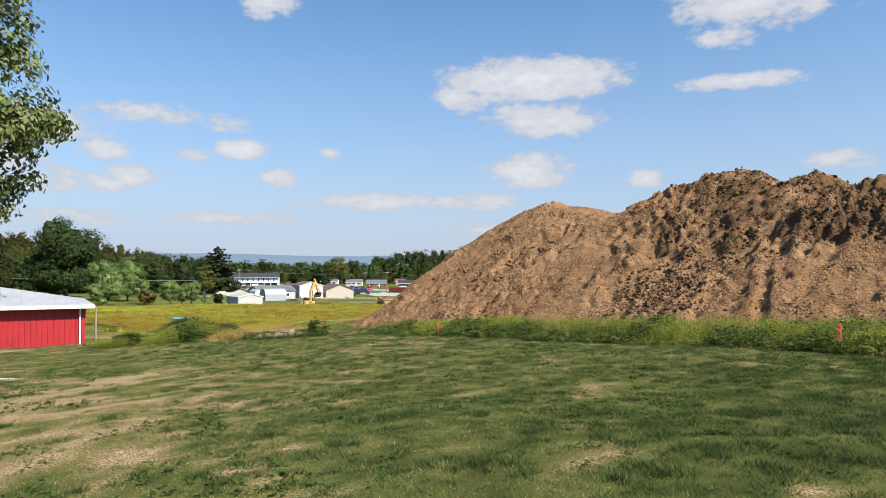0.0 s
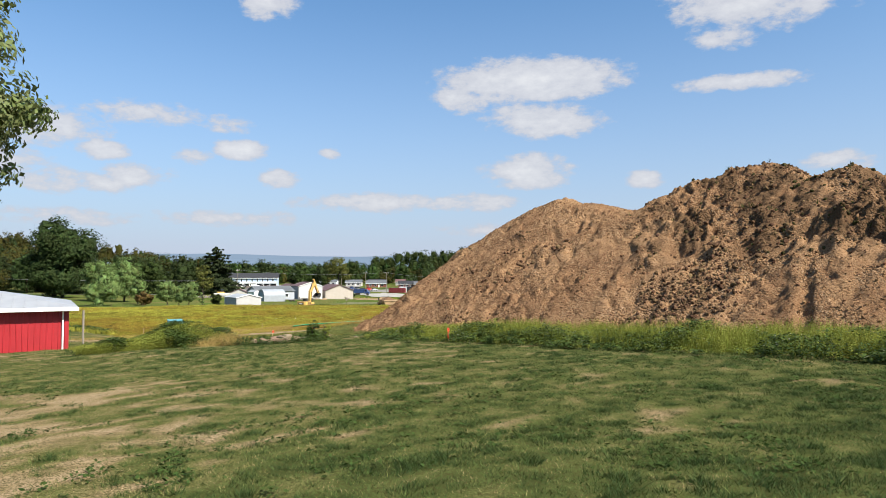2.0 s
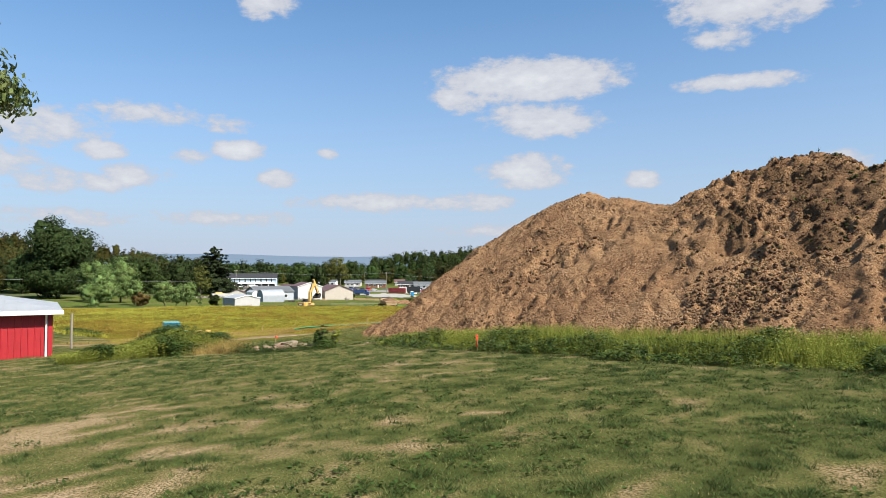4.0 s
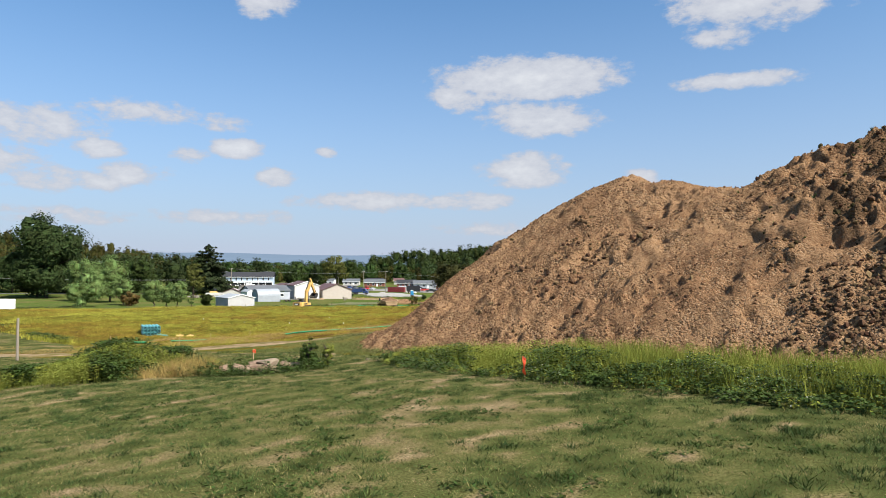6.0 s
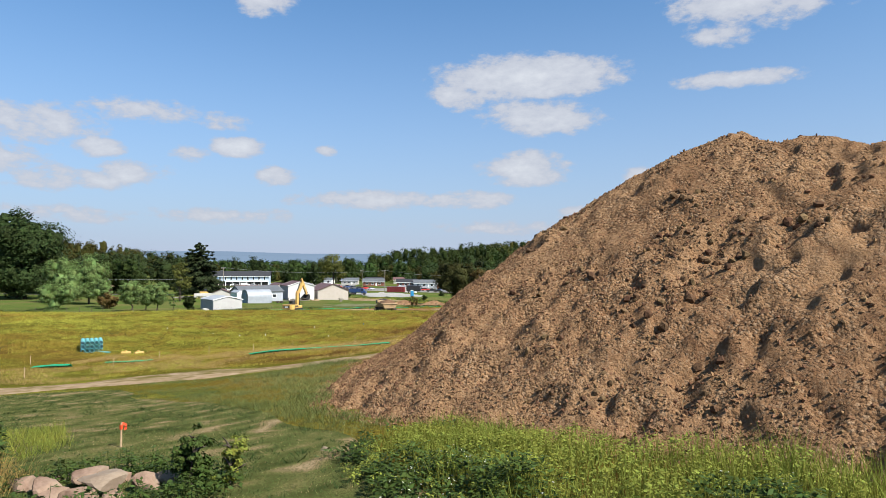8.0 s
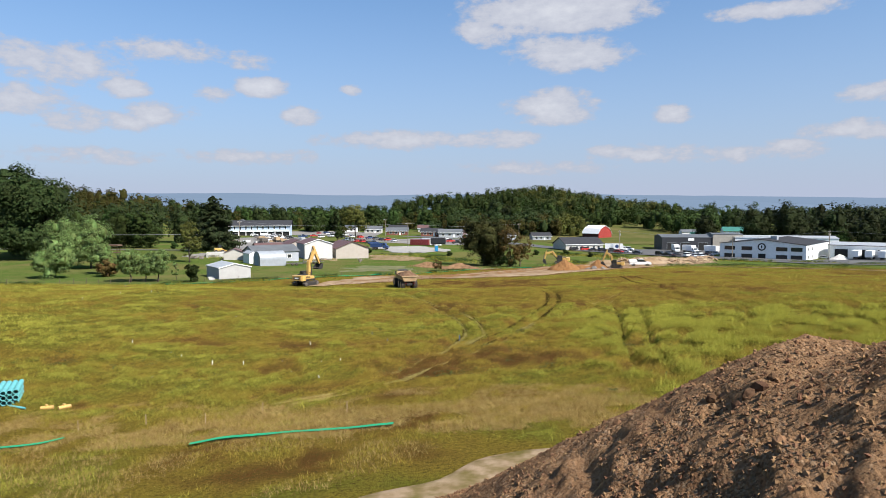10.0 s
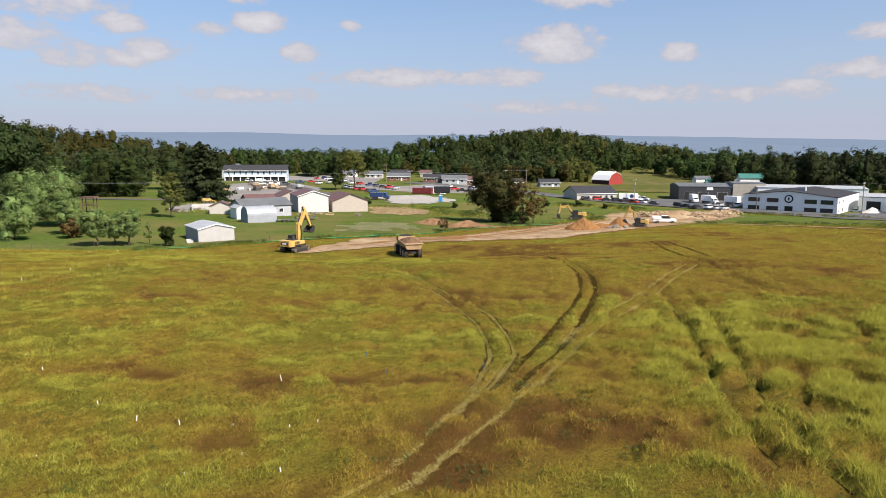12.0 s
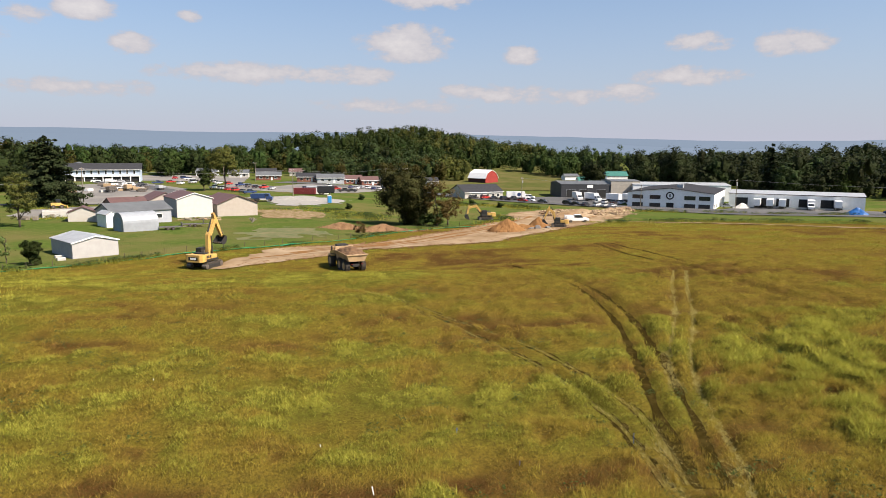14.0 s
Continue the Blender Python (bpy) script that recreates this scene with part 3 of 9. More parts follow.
SPOTS = [(-40, 84, 9, 6, 0.3), (-56, 112, 14, 7, 0.9), (-24.2, 108.3, 3.0, 2.2, 0.40), (-12.3, 116.8, 2.6, 1.6, 0.38), (-9.6, 116.3, 1.2, 1.2, 0.38), (-7.7, 125, 2.2, 1.8, 0.40), (-33, 148.8, 4.5, 1.8, 0.40), (-56, 138.5, 6, 2.5, 0.40), (-30, 94.5, 3.5, 3, 0.58),
         (-28, 105.3, 2.0, 1.3, 0.0), (-29.6, 116, 1.6, 1.2, 0.05), (-17, 92.5, 2.6, 1.6, 0.2), (-24.5, 91.5, 2.0, 1.6, 0.06), (-25.6, 84, 3.5, 1.8, 0.15), (4, 89, 1.2, 2.0, 0.25),
         (-47, 130, 5, 4, 0.90), (-48, 121, 3, 3, 0.92), (-43, 122, 3, 2.5, 0.9), (-30.5, 121, 2.6, 2, 0.86), (-15.5, 105, 3, 2, 0.85), (-14, 98, 2.2, 1.8, 0.9), (-17.5, 110, 3, 2.2, 0.8), (-13, 91, 2.5, 2.2, 0.86), (-32, 116.5, 3.5, 3, 0.78),
         (17, 113, 8, 2.5, 0.95), (37, 134.5, 3.5, 1.6, 1.0), (14, 94, 8, 7, 0.8), (34, 106, 12, 12, 0.7), (-62, 150, 9, 14, 0.62), (-2, 79, 12, 3, 0.4), (-22, 78, 12, 4, 0.42), (22, 136, 15, 8, 0.3), (48, 168, 30, 22, 0.38), (4, 150, 10, 16, 0.36), (-12, 48, 6, 5, 0.62), (-10, 58, 8, 4, 0.5)]


def tone_field(x, y):
    """How green (1) or dry and brown (0) the meadow is."""
    a = wave(x + 6 * wave(x, y, 9, 8), y * 2.2, 21, 5)
    b = wave(x * 0.7, y * 1.8, 5.5, 6)
    c = wave(x, y * 1.5, 2.4, 7)
    near_left = np.clip((-6 - x) / 15, 0, 1) * np.clip((112 - y) / 25, 0, 1) * 0.2
    far_off = np.clip((np.hypot(x - 20, y - 130) - 130) / 50, 0, 1)
    t = 0.56 + 0.1 * np.clip((72 - y) / 8, 0, 1) + near_left + 0.75 * (a - 0.5) + 0.75 * (b - 0.5) + 0.5 * (c - 0.5)
    t = t + 0.1 * np.clip((-6 - x) / 14, 0, 1) - 0.13 * np.clip((x + 6) / 10, 0, 1) * np.clip((y - 94) / 14, 0, 1)
    # gold, rusty and lush spots
    wx, wy = x + 3 * (wave(x, y, 1.8, 25) - 0.5), y + 5 * (wave(x, y, 1.8, 26) - 0.5)
    for px, py, rx, ry, goal in SPOTS:
        k = np.clip(1.6 - np.hypot((wx - px) / rx, (wy - py) / ry) * 1.3, 0, 1)
        t = t + (goal + 0.3 * (c - 0.5) - t) * k
    return np.clip(t * (1 - far_off) + 0.8 * far_off, 0, 1)


def tone_lawn(x, y):
    """How green (1) or dry (0) the lawn is: green sward with bare tan patches, drier towards the corner by the slab."""
    dry = np.clip((-1 - x) / 9, 0, 1) * np.clip((23 - y) / 9, 0, 1) * 0.75 + np.clip((9 - y) / 6, 0, 1) * 0.18 - np.clip((x + 2) / 8, 0, 1) * 0.22
    a = 0.22 * wave(x, y * 0.6, 1.9, 11) + 0.4 * wave(x, y, 0.55, 12) + 0.38 * wave(x, y, 0.22, 13)
    bare = np.clip((a + dry * 0.4 - 0.63) / 0.12, 0, 1)
    lush = np.clip((0.3 * wave(x, y * 0.6, 2.1, 15) + 0.7 * wave(x, y, 0.45, 16) - 0.5) / 0.2, 0, 1)
    return np.clip(0.68 - 0.3 * dry + 0.4 * (wave(x, y, 0.45, 17) - 0.5) + 1.0 * (wave(x, y, 0.16, 14) - 0.5) + 0.2 * lush - 0.6 * bare - 0.13 * np.clip((y - 12) / 8, 0, 1) * np.clip((40 - y) / 6, 0, 1) - 0.13 * np.clip((y - 36) / 6, 0, 1) + 0.16 * np.clip((17 - y) / 7, 0, 1) * np.clip((x - 1) / 4, 0, 1), 0, 1)


# ---- ground ----
def lines(stops):
    out = [stops[0][0]]
    for (a, _), (b, step) in zip(stops, stops[1:]):
        n = max(1, round((b - a) / step))
        out += [a + (b - a) * (k + 1) / n for k in range(n)]
    return np.array(out)


def grid_mesh(name, xs, ys, zf, mat, keep=None, tone=None, smooth=True):
    X, Y = np.meshgrid(xs, ys)
    Z = zf(X, Y)
    n = len(xs)
    i = np.arange(len(ys) - 1)[:, None] * n + np.arange(n - 1)[None]
    F = np.stack([i, i + 1, i + n + 1, i + n], -1).reshape(-1, 4)
    V = np.stack([X, Y, Z], -1).reshape(-1, 3)
    if keep is not None:
        k = keep(X, Y, Z).ravel()
        F = F[k[F].all(1)]
        used = np.unique(F)
        back = np.zeros(len(V), int)
        back[used] = np.arange(len(used))
        V, F = V[used], back[F]
    return mesh_of(name, V, F, mat, smooth, None if tone is None else tone(V[:, 0], V[:, 1]))


RUTS = [[(-16, 152), (-13.8, 146.5), (-11.3, 141.2), (-7.5, 130.8), (-6.1, 125.8), (-4.0, 119), (-3.0, 111.2), (-3.0, 106.9), (-3.6, 103), (-4.4, 99)],
        [(-14, 149), (-11.1, 143), (-7, 132.9), (-4.8, 127.4), (-2.6, 121.7), (-1.3, 114), (-1.1, 108.5), (-2.2, 103.5), (-3.3, 99)],
        [(8.6, 170), (9.3, 162.8), (9.8, 148.7), (8.8, 138), (6.9, 128.6), (3.8, 118.9), (1.1, 111.1), (-0.7, 106.4), (-1.8, 102.6), (-3.1, 98.6)],
        [(10.2, 164), (10.9, 152), (10.7, 140.5), (9.0, 130.3), (6.4, 121.2), (4.4, 114.7), (2.8, 110.5), (1.1, 105.9), (-0.5, 102.3), (-2.1, 98.2)],
        [(15.9, 128), (13.4, 113), (10.9, 101), (9.3, 93), (8.7, 87)], [(19.0, 131), (16.4, 115.2), (13.6, 102.8), (12, 95.3), (10.9, 89), (10.3, 84.5)],
        [(30.9, 190), (29.2, 167), (28.3, 152), (27.3, 141.5), (27.2, 133.5), (29.1, 127.8), (32.0, 124)], [(33.5, 188), (33.0, 167), (30.4, 153), (30.9, 143.5), (31.4, 136), (32.4, 131), (35.5, 127)],
        [(-46, 150), (-38, 156), (-30, 154), (-22, 158)]]
FLATTENED = [[(27.3, 152), (21, 141), (14.3, 128.4), (7.6, 117.6), (3.6, 109.4), (0.3, 101.3), (-2.2, 96), (-4.6, 91), (-7.1, 86.2), (-9.6, 83.6), (-13, 81.8)],
             [(25.9, 152.6), (19.8, 142), (13.0, 129.2), (6.4, 118.4), (3.0, 111.5)], [(-2.4, 104), (-3.3, 100.8), (-4.8, 96.4), (-6.3, 92.8), (-8.4, 87), (-11.2, 84), (-14.5, 82.2)]]
RUT_WIDTH = [0.22, 0.22, 0.74, 0.74, 0.28, 0.28, 0.4, 0.4, 0.34]


def rank_of(x, y):
    """Where the growth is rank: tall clumps with dark gaps."""
    return np.clip((x - 3) / 6, 0, 1) * np.clip((128 - y) / 14, 0, 1)


def rank_rows(x, y):
    return np.clip((0.65 * wave(x - 0.1 * y, (y + 0.1 * x) * 0.6, 1.6, 98) + 0.35 * wave(x, y, 0.9, 89) - 0.42) / 0.14, 0, 1)


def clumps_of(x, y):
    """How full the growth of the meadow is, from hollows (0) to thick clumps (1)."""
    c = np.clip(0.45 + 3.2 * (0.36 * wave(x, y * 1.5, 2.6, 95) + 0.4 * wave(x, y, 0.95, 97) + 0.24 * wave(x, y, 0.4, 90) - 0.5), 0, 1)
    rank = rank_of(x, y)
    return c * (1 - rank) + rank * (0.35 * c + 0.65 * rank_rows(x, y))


def beside_ruts(x, y):
    """Distance to the wheel ruts, counted from their edges; far points get a large number."""
    d = np.full(np.shape(x), 9.0)
    for line, wide in zip(RUTS, RUT_WIDTH):
        q = curve(line, 3.0)
        near = (x > min(p[0] for p in q) - 3) & (x < max(p[0] for p in q) + 3) & (y > min(p[1] for p in q) - 3) & (y < max(p[1] for p in q) + 3)
        if near.any():
            d[near] = np.minimum(d[near], from_line(q, x[near], y[near]) - max(wide, 0.6 if wide < 0.25 else 0) / 2)
    for line in FLATTENED:
        q = curve(line, 3.0)
        near = (x > min(p[0] for p in q) - 3) & (x < max(p[0] for p in q) + 3) & (y > min(p[1] for p in q) - 3) & (y < max(p[1] for p in q) + 3)
        if near.any():
            d[near] = np.minimum(d[near], from_line(q, x[near], y[near]) - 0.2)
    return d


LAWN = [(-70, -40), (40, -40), (24, -8), (15.5, 6), (12.6, 16.6), (11.0, 19.6), (8.8, 23.0), (5.6, 26.6), (1.4, 31.3), (-0.4, 33.2), (-1.8, 35.4), (-3.6, 38.8), (-4.6, 41.6), (-7.6, 45), (-8.7, 46.9), (-11, 50), (-14.4, 53.5),
        (-18, 57.2), (-24, 58.5), (-36, 56), (-60, 50), (-70, 40)]
SIDE_LAWN = [(-75, 57.5), (-48, 60.8), (-36, 62.8), (-30, 64), (-33, 70), (-36.3, 74.2), (-40, 77), (-45, 83.2), (-53, 91), (-75, 112)]


def turf(x, y):
    """Height of the matted growth over the soil of the meadow."""
    inner = np.clip((y - 77 - 3 * wave(x, y, 3, 23)) / 11, 0, 1) * np.clip((168 - y) / 12, 0, 1) * np.clip((62 - np.abs(x)) / 8, 0, 1)
    edge = np.clip(beside_ruts(x, y) / 0.4, 0, 1)
    inner = inner * ~inside(SIDE_LAWN, x, y)
    return inner * edge * (0.08 + (0.5 + 0.42 * rank_of(x, y)) * clumps_of(x, y))


gx = np.unique(np.concatenate([lines([(-4500, 0), (-1200, 300), (-400, 60), (-140, 10), (-60, 2.0), (-38, 0.7), (42, 0.4), (62, 0.9), (150, 4), (400, 15), (1200, 60), (4500, 300)]), LEVEL_X]))
gy = np.unique(np.concatenate([lines([(-3000, 0), (-200, 300), (-40, 20), (0, 2), (66, 1.2), (118, 0.4), (170, 0.8), (320, 2.8), (560, 8), (1200, 30), (4600, 200)]), LEVEL_Y]))
# tone falls in the hollows between clumps, painting in their shade
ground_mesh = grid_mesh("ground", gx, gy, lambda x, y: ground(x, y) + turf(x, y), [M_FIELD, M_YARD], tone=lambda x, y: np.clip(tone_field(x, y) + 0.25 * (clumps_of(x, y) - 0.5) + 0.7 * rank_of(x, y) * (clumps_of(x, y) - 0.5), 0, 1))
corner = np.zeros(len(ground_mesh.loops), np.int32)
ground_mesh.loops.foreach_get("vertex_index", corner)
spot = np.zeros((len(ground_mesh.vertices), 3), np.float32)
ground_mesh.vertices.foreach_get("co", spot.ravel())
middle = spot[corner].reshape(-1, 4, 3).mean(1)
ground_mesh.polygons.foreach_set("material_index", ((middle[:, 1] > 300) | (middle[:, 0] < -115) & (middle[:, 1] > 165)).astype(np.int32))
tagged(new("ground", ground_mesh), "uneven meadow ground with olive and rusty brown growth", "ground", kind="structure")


def draped(name, poly, mat, label, category, step=1.0, up=0.03, ragged=0.6, tone=None, kind="structure"):
    """A sheet of another surface that lies on the ground, with a ragged edge."""
    px, py = [p[0] for p in poly], [p[1] for p in poly]
    xs = np.arange(min(px) - 1, max(px) + 1 + step, step)
    ys = np.arange(min(py) - 1, max(py) + 1 + step, step)

    def within(x, y):
        wx = x + (wave(x, y, 2.5, 21) - 0.5) * 2 * ragged
        wy = y + (wave(x, y, 2.5, 22) - 0.5) * 2 * ragged
        return inside(poly, wx, wy)
    X, Y = np.meshgrid(xs, ys)
    X, Y = X.ravel(), Y.ravel()
    n = len(xs)
    i = np.arange(len(ys) - 1)[:, None] * n + np.arange(n - 1)[None]
    F = np.stack([i, i + 1, i + n + 1, i + n], -1).reshape(-1, 4)
    k = within(X, Y)
    F = F[k[F].any(1)]
    # draw the outer corners of the border cells in to the border itself
    sx, sy, sn = np.zeros(len(X)), np.zeros(len(X)), np.zeros(len(X))
    for a in range(4):
        for b in range(4):
            m = k[F[:, b]]
            np.add.at(sx, F[m, a], X[F[m, b]])
            np.add.at(sy, F[m, a], Y[F[m, b]])
            np.add.at(sn, F[m, a], 1.0)
    o = np.where(~k & (sn > 0))[0]
    ix, iy, ox, oy = sx[o] / sn[o], sy[o] / sn[o], X[o], Y[o]
    for _ in range(6):
        mx, my = (ix + ox) / 2, (iy + oy) / 2
        w = within(mx, my)
        ix, iy, ox, oy = np.where(w, mx, ix), np.where(w, my, iy), np.where(w, ox, mx), np.where(w, oy, my)
    X[o], Y[o] = ix, iy
    used = np.unique(F)
    back = np.zeros(len(X), int)
    back[used] = np.arange(len(used))
    X, Y = X[used], Y[used]
    me = mesh_of(name, np.stack([X, Y, ground(X, Y) + up], -1), back[F], mat, True, None if tone is None else tone(X, Y))
    return tagged(new(name, me), label, category, kind=kind)


def strip(name, line, width, mat, label, category, up=0.035, step=0.7, ragged=0.25, tone=None, kind="structure", depth=0.0):
    """A track, path or road along a line of the plan."""
    pts = curve(line, step)
    V, F = [], []
    cols = max(3, int(width / 0.5) + 1)
    for i, (x, y) in enumerate(pts):
        a, b = pts[max(0, i - 1)], pts[min(len(pts) - 1, i + 1)]
        d = Vector((b[0] - a[0], b[1] - a[1])).normalized()
        w = width * (1 + ragged * 2 * (float(wave(x, y, 3.0, 31)) - 0.5))
        for k in range(cols):
            s = (k / (cols - 1) - 0.5) * w
            X, Y = x - d.y * s, y + d.x * s
            drop = 0.12 if k in (0, cols - 1) and up < 0.1 and width > 1 else 0.0
            V.append((X, Y, gz(X, Y) + up - drop - depth * (1 - (2 * k / (cols - 1) - 1) ** 2)))
    for i in range(len(pts) - 1):
        for k in range(cols - 1):
            a = i * cols + k
            F.append((a, a + 1, a + cols + 1, a + cols))
    V = np.array(V)
    me = mesh_of(name, V, F, mat, True, None if tone is None else tone(V[:, 0], V[:, 1]))
    return tagged(new(name, me), label, category, kind=kind)


draped("side_lawn", SIDE_LAWN, M_LAWN, "mown green lawn beyond the dirt track", "lawn", 0.7, 0.05, 0.4, tone_lawn)
draped("lawn", LAWN, M_LAWN, "patchy mown lawn with straw-brown dry spots", "lawn", 0.5, 0.03, 0.5, tone_lawn)
BARE_SPOT = [(-30, 35.2), (-24, 36.2), (-21.5, 38.6), (-25, 38.6), (-30, 36.8)]
DIRT_PATH = [(-75, 50), (-48, 56), (-34, 59.5), (-22.5, 60.8), (-17, 62.6), (-12.5, 63.4), (-7.5, 64.2), (-3.5, 66.5), (1, 68.5), (8, 69.5)]
strip("dirt_track", DIRT_PATH, 4.0, M_PATH, "worn pale dirt track through the grass", "track", 0.06, 0.7, 0.55)

# ---- soil pile ----
# crest heights along the heap, counted along a line from the near end to the far end
CREST = [(-55, -3.0), (-47, 1.5), (-42, 5.0), (-39.4, 6.7), (-38.7, 7.1), (-37.6, 7.0), (-35.9, 7.85), (-34.8, 8.5), (-33.6, 9.0), (-32.8, 9.35), (-31.9, 9.75), (-31.0, 9.2), (-30.0, 8.85), (-28.9, 9.0), (-28.0, 8.7), (-27.0, 8.4), (-25.6, 8.2),
         (-24.7, 8.05), (-24.1, 8.5), (-23.4, 9.2), (-22.4, 9.7), (-21.4, 9.65), (-20.6, 9.75), (-19.8, 10.6), (-19.2, 10.9), (-18.0, 11.0), (-16.6, 10.3), (-15.3, 9.3), (-14.5, 9.4), (-13.5, 9.9), (-12.7, 9.5), (-11.3, 8.6), (-10.6, 8.8), (-9.8, 9.3),
         (-6.5, 9.8), (-2, 9.8), (4, 8.5), (12, 3.5)]


def soft_min(*v, k=0.35):
    v = np.stack([np.broadcast_to(a, np.broadcast(*v).shape) for a in v])
    m = v.min(0)
    return m - k * np.log(np.exp(-(v - m) / k).sum(0))


def pile_base(x, y):
    across, along = x * 0.73 + y * 0.68, x * 0.68 - y * 0.73
    crest = np.interp(along, [c[0] for c in CREST], [c[1] for c in CREST])
    front = 1.9 + 0.69 * (across - 28.7)
    back = 9.8 - 0.98 * (across - 43.6 + 5.0 * np.clip((-33 - along) / 9, 0, 1))
    end = 0.1 + 0.73 * (x + 7.1) - 0.02 * (y - 54)
    end = end - 0.4 * np.clip(1 - np.abs(end - 1.9) / 1.9, 0, 1)
    return soft_min(front, back, end, crest + 0.35) + 0.05


# lumps that stand out of the face, with the hollow beside them: x, y, radius
KNOBS = [(-0.2, 47.2, 0.5), (3.7, 45.5, 0.42), (4.7, 47.6, 0.5), (3.3, 43.5, 0.35), (4.4, 44.0, 0.4), (5.5, 44.6, 0.95), (-0.5, 44.0, 0.3), (2.7, 40.6, 0.4), (1.4, 46.7, 0.3), (2.3, 43.4, 0.35), (0.2, 42.0, 0.4), (0.8, 50.5, 0.6), (2.3, 55.0, 0.5), (4.1, 45.4, 0.55),
         (6.7, 43.7, 0.6), (10.1, 38.3, 0.55), (12.3, 40.5, 0.9), (12.9, 38.2, 1.0), (13.3, 36.4, 0.8), (6.7, 38.9, 0.35), (0.9, 50.1, 0.4), (13.9, 34.6, 0.6), (15.4, 37.5, 1.0), (14.5, 33.8, 0.5), (15.4, 35.2, 0.9), (17.8, 33.9, 0.9), (17.2, 32.7, 0.7), (14.9, 35.2, 0.7),
         (16.4, 34.7, 0.9), (19.3, 31.9, 1.1), (20.4, 31.9, 1.2), (17.6, 31.4, 0.6), (20.0, 36.4, 0.7), (16.0, 40.8, 0.9), (17.2, 40.0, 0.7)]


def wild_of(x, y, z):
    """Rough dumped loads high up on the near end; the dozed face below and the tail are smoother."""
    along = x * 0.68 - y * 0.73
    return np.clip((along + 24.5) / 2.5, 0, 1) * np.clip((z - 5.3 - 2.2 * (wave(x, y, 3, 40) - 0.5)) / 1.3, 0, 1)


def pile(x, y):
    z = pile_base(x, y)
    across, along = x * 0.73 + y * 0.68, x * 0.68 - y * 0.73
    wild = wild_of(x, y, z)
    top = np.clip(1.3 - (np.interp(along, [c[0] for c in CREST], [c[1] for c in CREST]) + 0.3 - z) / 1.1, 0, 1)
    calm = 1 - 0.55 * top
    z = z + (wave(x, y, 4.5, 42) - 0.5) * 0.35 * calm + (wave(x, y, 1.7, 43) - 0.5) * (0.2 + 0.08 * wild) * calm
    # loads that slid down side by side leave ribs and chutes down the face
    slide = along + 0.9 * (wave(x, y, 3.0, 58) - 0.5)
    z = z + ((wave(slide, across * 0.12, 1.3, 57) - 0.5) * (0.24 - 0.1 * wild) + (wave(slide, across * 0.2, 0.5, 51) - 0.5) * 0.13) * calm
    rough = 0.25 + 1.5 * wave(x, y, 2.6, 46) ** 1.5
    z = z + np.clip(wave(x, y, 0.62, 44) - 0.52, 0, 1) * rough * (0.3 + 0.1 * wild) * calm + np.clip(wave(x, y, 0.9, 47) - 0.5, 0, 1) * (0.1 + 0.2 * wild) * calm
    z = z + (wave(x, y, 0.33, 45) - 0.5) * (0.16 + 0.3 * wild) * rough + (wave(x, y, 0.2, 48) - 0.5) * (0.08 + 0.26 * wild) * rough
    z = z - np.clip(wave(x, y, 0.55, 49) - 0.66, 0, 1) * 0.9 * (1 - top)
    for kx, ky, r in KNOBS:
        wob = 0.7 + 0.7 * wave(x, y, r * 0.7, 52)
        lump = np.exp(-(((x - kx) ** 2 + (y - ky) ** 2) * wob / (r * r)) ** 1.5)
        hx, hy = kx - 0.95 * r, ky - 0.28 * r
        hollow = np.exp(-(((x - hx) ** 2 + (y - hy) ** 2) * wob / (0.55 * r * r)) ** 1.5)
        z = z + (min(r * 0.26, 0.16) + 0.3 * r * (wave(x, y, 0.34, 60) - 0.5)) * lump * calm - r * 0.4 * hollow
    # dozer grooves down the face below the rough heaps
    groove = np.clip(wave(along + 0.25 * (across - 30), across * 0.05, 0.9, 41) - 0.62, 0, 1) * np.clip((along + 19) / 4, 0, 1) * (1 - wild) * np.clip(wave(x, y, 1.4, 53) * 2.4 - 0.5, 0, 1)
    return z - groove * 1.3


def dark_soil(x, y, z):
    """Where dark topsoil lies on the rough loads."""
    along = x * 0.68 - y * 0.73
    spots = np.clip((0.6 * wave(x, y, 1.6, 56) + 0.4 * wave(x, y, 0.5, 54) - 0.44) / 0.14, 0, 1)
    deep = np.clip((along + 11.5 + 2 * wave(x, y, 2, 59)) / 2, 0, 1) * np.clip((z - 5.6) / 1.2, 0, 1) * 0.7
    return np.clip(np.maximum(wild_of(x, y, z) * spots * 0.85, deep), 0, 1)


